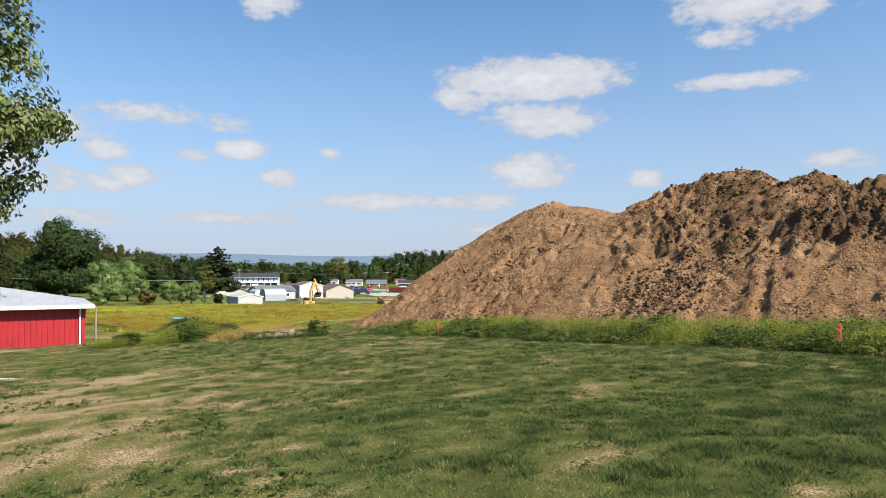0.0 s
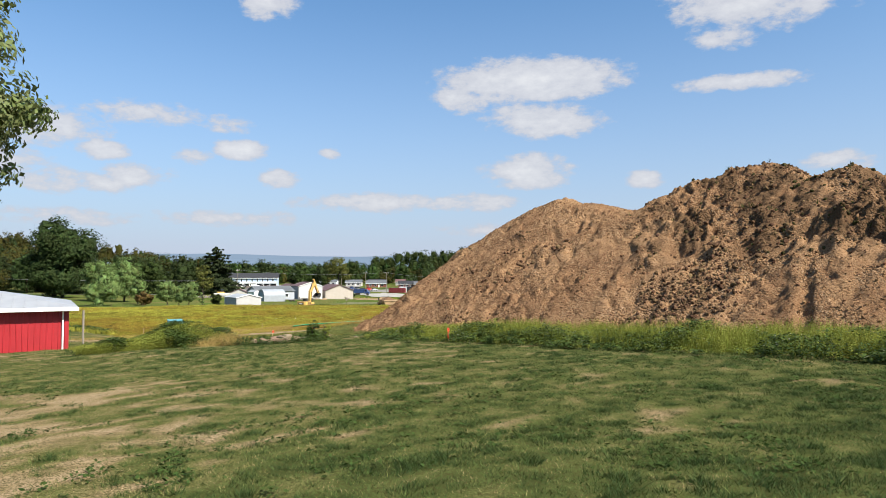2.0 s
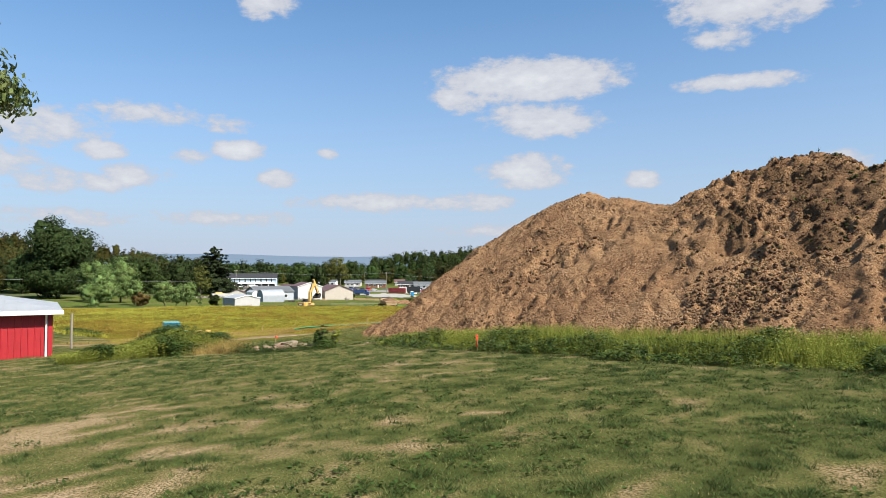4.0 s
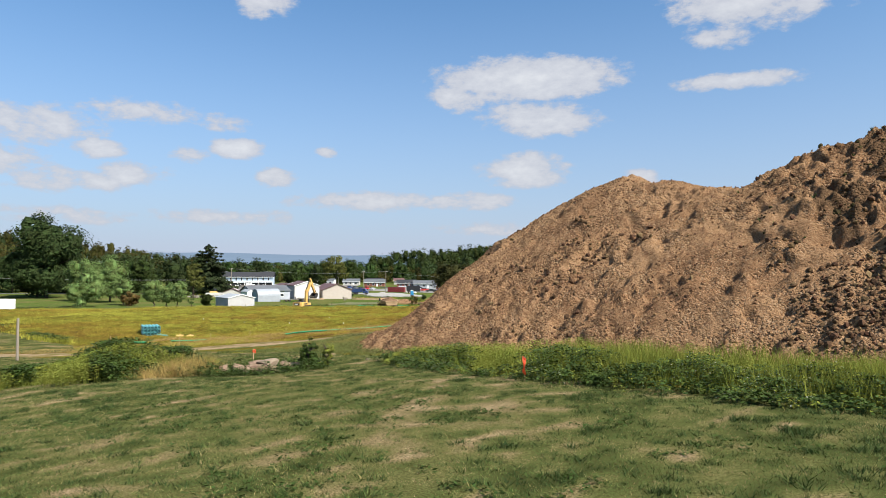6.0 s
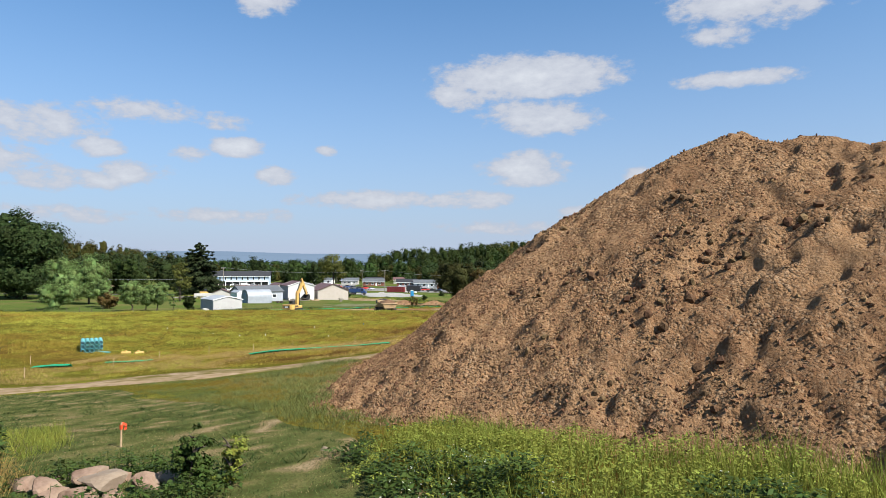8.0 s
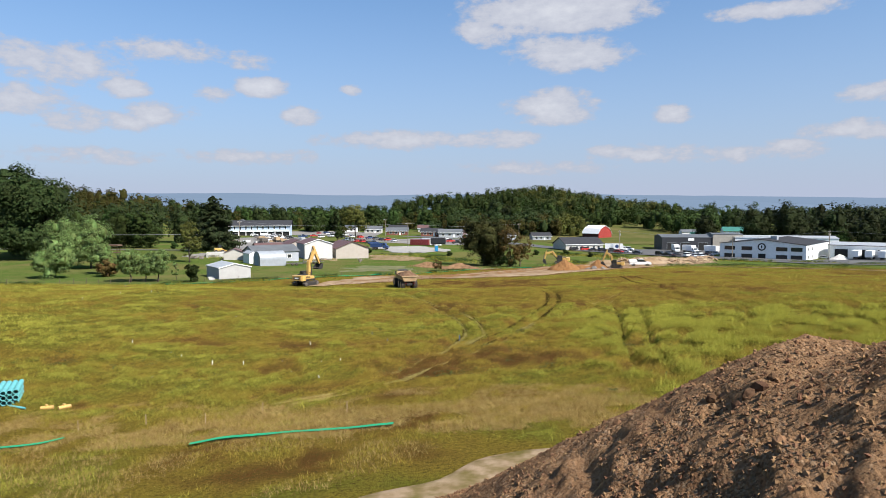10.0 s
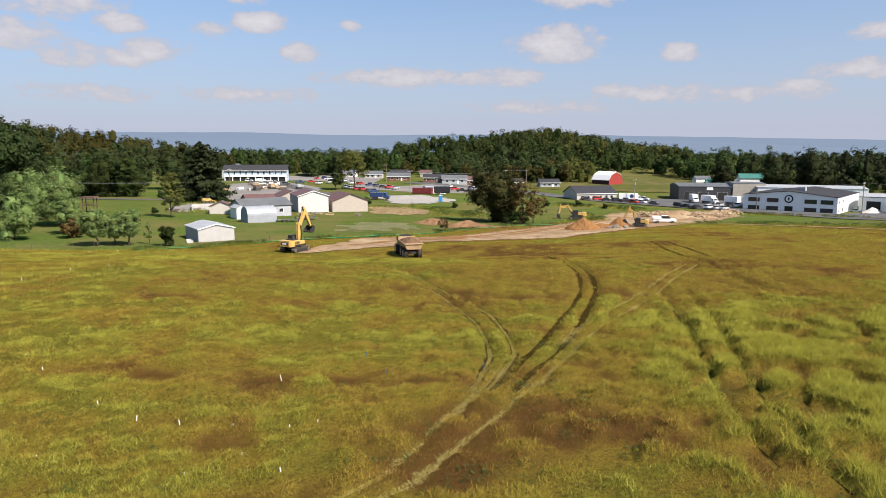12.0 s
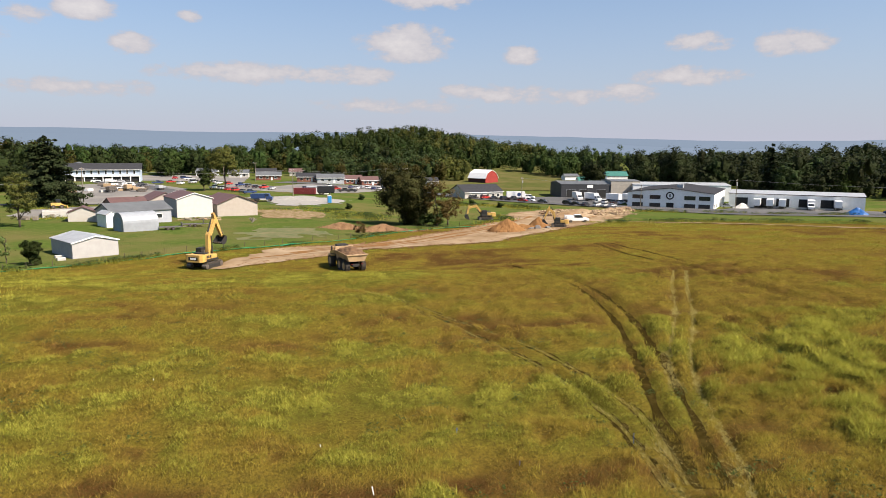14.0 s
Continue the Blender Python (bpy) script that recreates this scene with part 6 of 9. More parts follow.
def barn():
    m = pose(86.0, 492.5, -9.6, 0, 0, 38) @ Matrix.Scale(0.84, 4)
    b = thing("red_barn", "red wooden gambrel barn with a pale metal roof", "barn", m)
    w, d = 15.5, 17
    out = [(0, -1), (w, -1), (w, 5.4), (w * 0.84, 8.9), (w / 2, 11.2), (w * 0.16, 8.9), (0, 5.4)]
    part("wall", prism(out, 0, d), M_BARN_RED, b)
    top = [(-0.5, 4.8), (w * 0.16, 8.95), (w / 2, 11.25), (w * 0.84, 8.95), (w + 0.5, 4.8)]
    part("roof", prism([(x, z + 0.05) for x, z in top] + [(x, z + 0.25) for x, z in reversed(top)], -0.4, d + 0.4), M_WHITE, b)
    # dark sheet on the left wall, standing in for shade on the red boards
    part("side_cladding", boxes((-0.05, 0.1, 0, -0.01, d - 0.1, 5.0)), material("shaded_barn_side", (0.076, 0.023, 0.019), (0.053, 0.023, 0.019), 0.6, 0.9), b, "side boards in a dark red that paints in shade")
    part("door", boxes((5.5, -0.08, 0, 10, -0.01, 4.2)), M_BARN_RED, b)
    part("loft_door", boxes((6.8, -0.08, 6.0, 8.8, -0.01, 8.0)), M_BARN_RED, b)


def long_office():
    b = shell("cream_office", "long cream single-storey office with a dark shingle roof", "office", pose(46.2, 371.5, -9.7, 0, 0, 18), 20.5, 14, 3.3, 6.4, M_CREAM, M_ROOF_DARK, "x", 0.5, M_WHITE)
    for x in (2, 5.2, 8.4, 14.5, 17.2):
        opening(b, "window", x, 1.0, x + 1.3, 2.3, -0.02, M_GLASS, M_WHITE)
    part("door", boxes((11.6, -0.06, 0, 12.7, -0.01, 2.2)), M_BLACK, b)
    # dark workshop with tall bay doors
    b = shell("dark_workshop", "dark charcoal metal workshop with tall bay doors", "workshop", pose(95.5, 381, -10.6, 0, 0, -6), 27, 22, 7.2, 8.4, material("charcoal_siding", (0.036, 0.038, 0.043), (0.03, 0.032, 0.037), 0.6, 0.6), M_ROOF_GREY, "x", 0.2)
    for x in (2.5, 9.0, 17.5):
        opening(b, "bay_door", x, 0, x + 4.4, 4.6, -0.02, M_DARK, M_GREY_METAL)
    part("sign", boxes((12.6, -0.12, 5.6, 15.4, -0.01, 6.9)), M_WHITE, b, "white sign board")
    shell("pale_depot", "pale corrugated depot wall beside the workshop", "workshop", pose(119.5, 378, -10.6, 0, 0, -10), 14, 20, 8.8, 9.2, material("weathered_tan_panel", (0.35, 0.319, 0.266), (0.289, 0.266, 0.228), 0.5, 0.7), M_ROOF_GREY, "x", 0.1)
    b = shell("rear_depot", "wide pale flat-roofed depot building", "depot", pose(128, 372, -10.6, 0, 0, -20), 44, 26, 7.4, 8.2, M_WHITE, M_GREY_METAL, "x", 0.2)


def white_works():
    m = pose(104.9, 329.6, -10.2, 0, 0, -38)
    b = shell("white_factory", "white two-storey factory with dark window bands", "factory", m, 32.8, 44, 6.5, 8.3, M_WHITE, M_ROOF_DARK, "y", 0.3, M_BLACK)
    for x0 in (2.0, 8.8, 22.0, 27.4):
        for z0 in (0.9, 4.0):
            o = part("window", boxes((x0, -0.1, z0, x0 + 4.0, 0.02, z0 + 1.35)), M_GLASS, b)
            part("frame", boxes((x0 - 0.1, -0.13, z0 - 0.1, x0 + 4.1, -0.02, z0 - 0.0), (x0 - 0.1, -0.13, z0 + 1.35, x0 + 4.1, -0.02, z0 + 1.45), *[(x0 + k, -0.13, z0, x0 + k + 0.08, -0.02, z0 + 1.35) for k in (-0.08, 1.3, 2.66, 4.0)]), M_BLACK, o)
    part("entrance", boxes((15.2, -0.1, 0, 18.0, 0.02, 2.6)), M_DARK, b, "dark glazed entrance")
    ring = bmesh.new()
    bmesh.ops.create_cone(ring, cap_ends=True, segments=28, radius1=1.55, radius2=1.55, depth=0.15, matrix=Matrix.Translation((16.5, -0.1, 5.4)) @ pose(0, 0, 0, 90))
    s = part("round_sign", ring, M_BLACK, b, "black round emblem")
    inner = bmesh.new()
    bmesh.ops.create_cone(inner, cap_ends=True, segments=24, radius1=1.05, radius2=1.05, depth=0.1, matrix=Matrix.Translation((16.5, -0.18, 5.4)) @ pose(0, 0, 0, 90))
    part("emblem_face", inner, M_WHITE, s)
    part("emblem_mark", boxes((16.25, -0.28, 4.8, 16.75, -0.22, 6.0)), M_BLACK, s)
    for y in (3, 10):
        for z in (1.0, 4.2):
            side_opening(b, "side_window", y, z, y + 1.6, z + 1.2, 32.8, M_GLASS)
    part("roof_unit", boxes((17.5, 9, 7.9, 20, 11.5, 9.6), bevel=0.08), M_GREY_METAL, b)
    # long warehouse with dock doors
    m = pose(147.5, 325.2, -10.2, 0, 0, -38)
    b = shell("long_warehouse", "long white warehouse with a row of dark dock doors", "warehouse", m, 48, 26, 5.9, 6.7, M_WHITE, M_GREY_METAL, "x", 0.3, M_BLACK)
    for k, x in enumerate((2.5, 9.8, 17.6, 25.6, 33.2)):
        opening(b, "dock_door", x, 0.0 if k < 2 else 1.2, x + 4.6, 4.3, -0.02, M_DARK, M_GREY_METAL)
    part("door", boxes((39.5, -0.08, 0, 40.6, -0.01, 2.2)), M_BLACK, b)
    for i in range(8):
        side_opening(b, "side_window", 2 + i * 3, 3.6, 4 + i * 3, 4.8, 48, M_GLASS)


def houses():
    g = "houses along the far road"
    spec = [(-31, 468, 13, M_BRICK_FAR, M_ROOF_DARK, 0), (-19.5, 462, 15, M_GREY_SIDING, M_ROOF_GREY, 4), (-4.5, 469, 11, M_BRICK_FAR, M_ROOF_BROWN, 8), (5.5, 463, 10, M_BRICK_FAR, M_ROOF_BROWN, 8), (17, 462, 12, M_GREY_SIDING, M_ROOF_DARK, 6),
            (-55, 485, 14, M_BRICK_FAR, M_ROOF_GREY, 2), (-75, 520, 12, M_CREAM, M_ROOF_GREY, 0), (-98, 540, 13, M_WHITE, M_ROOF_GREY, -5), (-60, 545, 13, M_BRICK_FAR, M_ROOF_DARK, 5), (-38, 540, 13, M_CREAM, M_ROOF_BROWN, 2),
            (40, 470, 12, M_GREY_SIDING, M_ROOF_DARK, 8)]
    for x, y, w, wm, rm, rz in spec:
        b = shell("ranch_house", "single-storey ranch house with a low hipped roof", "house", on(x, y, rz), w, 9, 2.9, 4.9, wm, rm, "x", 0.6, M_WHITE, g)
        for k in (0.14, 0.4, 0.74):
            opening(b, "window", w * k, 1.0, w * k + 1.5, 2.2, -0.02, M_GLASS, M_WHITE)
        part("door", boxes((w * 0.6, -0.08, 0, w * 0.6 + 1, -0.01, 2.1)), M_WHITE, b)
    b = shell("green_roofed_house", "white house with a green metal roof", "house", on(168, 492, -10), 14, 10, 5.0, 7.6, M_WHITE, M_GREEN_ROOF, "x", 0.4)
    b = shell("green_roofed_house", "white house with a green metal roof", "house", on(140, 470, -10), 12, 9, 3.2, 5.4, M_WHITE, M_GREEN_ROOF, "x", 0.4)
    b = shell("white_bungalow", "small white bungalow on the hillside", "house", on(150, 520, 0), 10, 8, 2.8, 4.4, M_WHITE, M_ROOF_GREY, "x", 0.4)


garages(), office(), barn(), long_office(), white_works(), houses()

# ---- trees ----
def leaf_cloud(centres, radii, per, size, rng, outward=0.55, flat=0.75, heart=None):
    """Leaf quads scattered over clumps: arrays of verts and faces."""
    n = len(centres)
    C = np.repeat(np.asarray(centres), per, 0)
    R = np.repeat(np.asarray(radii), per)
    d = rng.normal(size=(n * per, 3))
    d /= np.linalg.norm(d, axis=1, keepdims=True)
    P = C + d * (R * rng.uniform(0.45, 1.05, n * per))[:, None] * np.array([1, 1, flat])
    mid = np.mean(centres, 0) if heart is None else np.asarray(heart)
    o = P - mid
    o /= np.linalg.norm(o, axis=1, keepdims=True) + 1e-6
    N = d * outward + o * 0.55 + rng.normal(size=d.shape) * 0.3 + np.array([0, 0, 0.3])
    N /= np.linalg.norm(N, axis=1, keepdims=True)
    A = np.cross(N, rng.normal(size=N.shape))
    A /= np.linalg.norm(A, axis=1, keepdims=True) + 1e-6
    B = np.cross(N, A)
    s = (size * rng.uniform(0.6, 1.35, n * per))[:, None]
    V = np.stack([P - A * s, P - B * s * 0.55 + N * s * 0.12, P + A * s * 1.1, P + B * s * 0.6 + N * s * 0.1], 1).reshape(-1, 3)
    F = np.arange(len(V)).reshape(-1, 4)
    return V, F


def hearts(centres, radii, rng, cells=2):
    """Lumpy dense inner masses of crowns: rounded cubes of uneven radius."""
    g = np.linspace(-1, 1, cells + 1)
    A, B = np.meshgrid(g, g)
    i = np.arange(cells)[:, None] * (cells + 1) + np.arange(cells)[None]
    q = np.stack([i, i + 1, i + cells + 2, i + cells + 1], -1).reshape(-1, 4)
    P, Q = [], []
    for axis in range(3):
        for way in (-1, 1):
            side = np.zeros((A.size, 3))
            side[:, axis], side[:, (axis + 1) % 3], side[:, (axis + 2) % 3] = way, A.ravel(), B.ravel()
            Q.append((q if way > 0 else q[:, ::-1]) + len(P) * A.size)
            P.append(side)
    P, Q = np.concatenate(P), np.concatenate(Q)
    P /= np.linalg.norm(P, axis=1, keepdims=True)
    n = len(centres)
    V = P[None] * (1 + rng.normal(0, 0.18, (n, len(P), 1))) * np.asarray(radii)[:, None, :] + np.asarray(centres)[:, None]
    return V.reshape(-1, 3), (Q[None] + (np.arange(n) * len(P))[:, None, None]).reshape(-1, 4)


def limbs(bm, rng, height, base, spread, r, n=7, fork=0.35):
    """Trunk with limbs; returns the limb tips."""
    tips = []
    p = Vector((0, 0, -0.3))
    steps = 5
    for k in range(steps):
        q = Vector((rng.normal() * 0.02 * height, rng.normal() * 0.02 * height, height * 0.8 * (k + 1) / steps))
        rod(bm, p, q, r * (1 - 0.8 * k / steps), r * (1 - 0.8 * (k + 1) / steps), 7)
        if q.z > base * 0.8:
            for _ in range(max(1, n // 3)):
                a = rng.uniform(0, 6.283)
                L = spread * rng.uniform(0.6, 1.0)
                e = q + Vector((math.cos(a) * L, math.sin(a) * L, height * rng.uniform(0.06, 0.2)))
                h = q.lerp(e, 0.5) + Vector((0, 0, height * 0.02))
                rr = r * (1 - 0.75 * (k + 1) / steps) * 0.55 + 0.02
                rod(bm, q, h, rr, rr * 0.7, 5)
                rod(bm, h, e, rr * 0.7, rr * 0.25, 5)
                tips.append(e)
        p = q
    return tips


def broadleaf(name, label, seed, height, width, base, mat, clumps=60, per=34, leaf=0.42, lobes=9, trunk=None, rag=0.2, dense=0.0):
    """A broadleaved tree at the origin: trunk with limbs, and a crown of leaf clumps grouped in lobes with gaps between."""
    rng = np.random.RandomState(seed)
    t = thing(name, label, "tree")
    bm = bmesh.new()
    r = trunk or height * 0.022
    limbs(bm, rng, height, base, width * 0.34, r) if dense != 0.52 else rod(bm, (0, 0, -0.3), (0, 0, height * 0.75), r, r * 0.3, 6)
    part("trunk", bm, M_BARK, t, smooth=True)
    mid, rz = (height + base) / 2, (height - base) / 2
    L = []
    for k in range(lobes):
        a, s = rng.uniform(0, 6.283), rng.uniform(-0.95, 0.8)
        q = math.sqrt(max(0.05, 1 - s * s)) * rng.uniform(0.45, 0.75) * width / 2
        L.append((math.cos(a) * q, math.sin(a) * q, mid + s * rz * 0.8, rng.uniform(0.32, 0.5)))
    L.append((0, 0, mid + 0.55 * rz, 0.5))
    L.append((0, 0, mid, 0.6))
    cs, rs = [], []
    for k in range(clumps):
        lx, ly, lz, lr = L[rng.randint(len(L))]
        d = rng.normal(size=3)
        d /= np.linalg.norm(d)
        q = rng.uniform(0.55, 1.0) ** 0.5
        cs.append((lx + d[0] * lr * width / 2 * q, ly + d[1] * lr * width / 2 * q, max(base * 0.9, lz + d[2] * lr * rz * q * 1.05)))
        rs.append(width * rng.uniform(0.07, 0.07 + rag * 0.4))
    V, F = leaf_cloud(cs, rs, per, leaf, rng, heart=(0, 0, mid))
    if dense:
        hv, hf = hearts([(a, b, c) for a, b, c, _ in L], [(d * width * 0.5 * dense, d * width * 0.5 * dense, d * rz * dense) for *_, d in L], rng, 3)
        V, F = np.concatenate([V, hv]), np.concatenate([F, hf + len(V)])
    part("crown", mesh_of("crown", V, F, mat, True), mat, t)
    return t


def conifer(name, label, seed, height, width, base, mat, tiers=16, per=26, leaf=0.5, taper=0.75):
    """A pine: straight trunk and tiers of drooping boughs of uneven length."""
    rng = np.random.RandomState(seed)
    t = thing(name, label, "tree")
    bm = bmesh.new()
    rod(bm, (0, 0, -0.3), (0, 0, height * 0.97), height * 0.016, 0.04, 8)
    cs, rs = [], []
    for k in range(tiers):
        f = k / (tiers - 1)
        z = base + (height - base) * f
        gap = (height - base) / tiers
        reach = width / 2 * (1 - f) ** taper * (0.75 + 0.25 * math.sin(math.pi * min(1, f * 1.6 + 0.25))) + 0.25
        n = int(5 + 6 * (1 - f))
        for j in range(n):
            a = rng.uniform(0, 6.283)
            L = reach * rng.uniform(0.45, 1.1)
            z = base + (height - base) * f + rng.normal() * 0.55 * gap
            rod(bm, (0, 0, z), (math.cos(a) * L * 0.8, math.sin(a) * L * 0.8, z - L * 0.06), 0.07, 0.03, 4)
            for s in np.linspace(0.3, 1.0, max(2, int(L / 1.3))):
                cs.append((math.cos(a) * L * s, math.sin(a) * L * s, z - L * 0.1 * s + 0.16 * rng.normal() + 0.3 * s))
                rs.append(0.35 + 0.09 * reach + 0.1 * rng.rand())
    part("trunk", bm, M_BARK, t)
    V, F = leaf_cloud(cs, rs, per, leaf, rng, outward=0.3, flat=0.55, heart=(0, 0, height * 0.4))
    part("foliage", mesh_of("foliage", V, F, mat), mat, t)
    return t


def plant(proto, x, y, rz=0.0, scale=1.0, sink=0.1, label=""):
    o = copy_thing(proto, pose(x, y, gz(x, y) - sink, 0, 0, rz))
    o.scale = (scale, scale, scale)
    if label:
        tagged(o, label)
    return o


def put(o, x, y, rz=0.0, sink=0.1):
    o.matrix_basis = pose(x, y, gz(x, y) - sink, 0, 0, rz)
    return o


# the maple that hangs into the lawn beside the shed
put(broadleaf("maple_tree", "tall silver maple with pale-backed leaves beside the shed", 3, 20.5, 12.1, 5.4, M_LEAF_MAPLE, clumps=430, per=130, leaf=0.16, lobes=26, rag=0.1), -24.9, 30, 20)

# yard trees beyond the fence
mid_a = put(broadleaf("yard_tree", "round young maple on the mown yard", 11, 7.4, 6.2, 1.5, M_LEAF_SILVER, 120, 70, 0.13, lobes=14, rag=0.12, dense=0.5), -73.5, 180.8)
tagged(mid_a, group="young maples by the fence")
for x, y, s in ((-71.2, 182.6, 0.86), (-68.6, 182.8, 0.98)):
    plant(mid_a, x, y, 80 * s, s)
put(broadleaf("bushy_maple", "dense green maple reaching down to the grass", 12, 9.5, 8.8, 0.4, M_LEAF_SILVER, 170, 64, 0.16, lobes=16, rag=0.12, dense=0.55), -93.9, 187.2)
put(broadleaf("silver_tree", "broad silvery green tree in the yard", 13, 14.0, 13.0, 1.0, M_LEAF_SILVER, 240, 60, 0.2, lobes=18, rag=0.12, dense=0.55), -99.5, 212)
put(broadleaf("silver_tree", "silvery green tree in the yard", 14, 13.0, 11, 1.0, M_LEAF_SILVER, 200, 60, 0.2, lobes=16, rag=0.12, dense=0.55), -113, 222)
put(broadleaf("silver_tree", "small silvery tree beside a rusty bush", 15, 8.0, 6.0, 1.0, M_LEAF_SILVER, 110, 60, 0.15, rag=0.12, dense=0.55), -88.5, 197)
put(broadleaf("rusty_bush", "rusty brown rounded bush", 16, 4.0, 4.6, 0.1, M_LEAF_AUTUMN, 44, 30, 0.25, dense=0.66), -84.5, 192)
put(broadleaf("dark_bush", "dark green rounded evergreen bush", 17, 3.9, 3.6, 0.1, M_LEAF, 80, 60, 0.1, lobes=14, rag=0.1, dense=0.6), -61.1, 183.2)
put(broadleaf("sapling", "slim young sapling by the fence", 18, 4.2, 1.9, 1.2, M_LEAF_SILVER, 22, 24, 0.16), -65.6, 185)
put(broadleaf("thin_tree", "thin yellowing tree on the mown yard", 19, 12.0, 6.6, 2.2, M_LEAF_YELLOW, 130, 50, 0.16, lobes=14, rag=0.1), -83.4, 235)
put(conifer("white_pine", "large dark white pine with layered boughs", 21, 21, 21.5, 0.8, M_NEEDLE, 26, 34, 0.4, taper=0.32), -101, 301)
put(broadleaf("oak_tree", "very large dark oak at the yard's edge", 22, 27.5, 26, 3, M_LEAF_DARK, 330, 52, 0.45, lobes=20, dense=0.66), -138, 246)
put(broadleaf("roadside_tree", "broad dark leafy tree standing among dry trees", 23, 14.8, 15.5, 0.4, M_LEAF_OLIVE_DARK, 260, 55, 0.26, lobes=20, dense=0.66), 2.6, 245)
put(broadleaf("dry_tree", "half bare tree with thin rusty leaves", 24, 12.2, 8.5, 1.0, M_LEAF_AUTUMN, 120, 34, 0.2, rag=0.12), 10.2, 240)
put(broadleaf("dry_tree", "half bare tree with thin rusty leaves", 25, 9.5, 8.5, 1.2, M_LEAF_AUTUMN, 56, 24, 0.2, rag=0.1), 13.2, 240.5)
put(broadleaf("roadside_bush", "green undergrowth below the dry trees", 29, 3.2, 7.5, 0.1, M_LEAF, 50, 30, 0.26), 9.5, 239)
verge_bush = put(broadleaf("verge_bush", "rounded green bush beside the lots", 43, 2.6, 3.4, 0.1, M_LEAF, 60, 40, 0.16, dense=0.55), -40.5, 301)
tagged(verge_bush, group="bushes by the lots")
for x, y, k in ((-68, 326, 1.2), (-2, 345, 0.9), (12, 338, 1.1), (22, 333, 1.3), (27, 326, 0.9), (40, 331, 1.0), (49, 322, 0.8), (-9, 300, 0.8), (-71, 300, 0.9), (-76, 306, 1.1), (-93, 246, 0.7), (5, 300, 0.7), (-118, 330, 1.3), (-126, 322, 1.1)):
    plant(verge_bush, x, y, 50 * k, k)
put(broadleaf("small_bush", "small dark bush beside the soil heaps", 26, 3.3, 3.0, 0.5, M_LEAF_AUTUMN, 26, 22, 0.2), -10.5, 218.2)
put(broadleaf("lot_tree", "tall loose green tree beside the parking lot", 27, 19.5, 15, 4.0, M_LEAF_YELLOW, 150, 40, 0.34, rag=0.12), -60.4, 389)
put(broadleaf("lot_tree", "smaller green tree beside the parking lot", 30, 12, 9, 2.0, M_LEAF, 80, 28, 0.38), -68.5, 386)
put(conifer("blue_spruce", "grey-green spruce on the yard", 28, 11, 6.5, 0.4, M_NEEDLE, 14, 20, 0.35), -152, 325)

# far trees: a few kinds, planted along belts
far = [broadleaf("tree", "broad green tree in the far wood", 31, 19, 17, 0.3, M_LEAF, 100, 34, 0.42, lobes=12, dense=0.52),
       broadleaf("tree", "dark green tree in the far wood", 32, 21, 17, 0.3, M_LEAF_DARK, 100, 34, 0.42, lobes=12, dense=0.52),
       broadleaf("tree", "olive green tree in the far wood", 33, 17, 16, 0.3, M_LEAF_OLIVE, 95, 34, 0.42, lobes=12, dense=0.52),
       conifer("pine_tree", "tall dark pine in the far wood", 34, 23, 9, 1.0, M_NEEDLE, 12, 10, 0.75, taper=0.6)]
rng = np.random.RandomState(5)


def belt(line, count, spread, kinds, lo=0.7, hi=1.15):
    pts = curve(line, 2.0)
    for k in range(count):
        x, y = pts[int((k + rng.rand()) / count * (len(pts) - 1))]
        x, y = x + rng.normal() * spread, y + rng.normal() * spread
        o = plant(far[kinds[rng.randint(len(kinds))]], x, y, rng.uniform(0, 360), rng.uniform(lo, hi))
        o.scale[2] *= rng.uniform(0.72, 1.08)


belt([(-330, 300), (-230, 330), (-175, 352), (-158, 360)], 28, 12, [1, 1, 3, 0, 2], 0.75, 1.1)
belt([(-190, 325), (-160, 330), (-136, 332)], 12, 6, [1, 0, 1, 3], 0.75, 1.0)
belt([(-260, 215), (-190, 245), (-165, 262)], 12, 10, [1, 0, 2], 0.8, 1.1)
belt([(-140, 560), (-60, 590), (20, 590), (90, 600)], 36, 16, [0, 1, 0, 2], 0.8, 1.15)
belt([(-190, 500), (-150, 520), (-100, 570)], 16, 14, [0, 1], 0.7, 1.0)
belt([(150, 430), (185, 405), (215, 385), (260, 355), (320, 320), (420, 290)], 42, 13, [1, 1, 3, 0], 0.8, 1.15)
belt([(125, 690), (170, 700), (215, 640), (200, 560)], 26, 12, [1, 0, 1], 0.7, 1.0)
belt([(60, 545), (75, 560), (50, 575), (20, 560)], 12, 10, [2, 0, 2], 0.6, 0.9)
for x, y, s in ((-152, 264, 1.1), (-166, 238, 1.2), (-176, 256, 1.15), (-160, 280, 1.0), (-190, 236, 1.2)):
    plant(far[1], x, y, 77 * s, s)
for f in far:
    put(f, 300 + 14 * far.index(f), 420, 0)


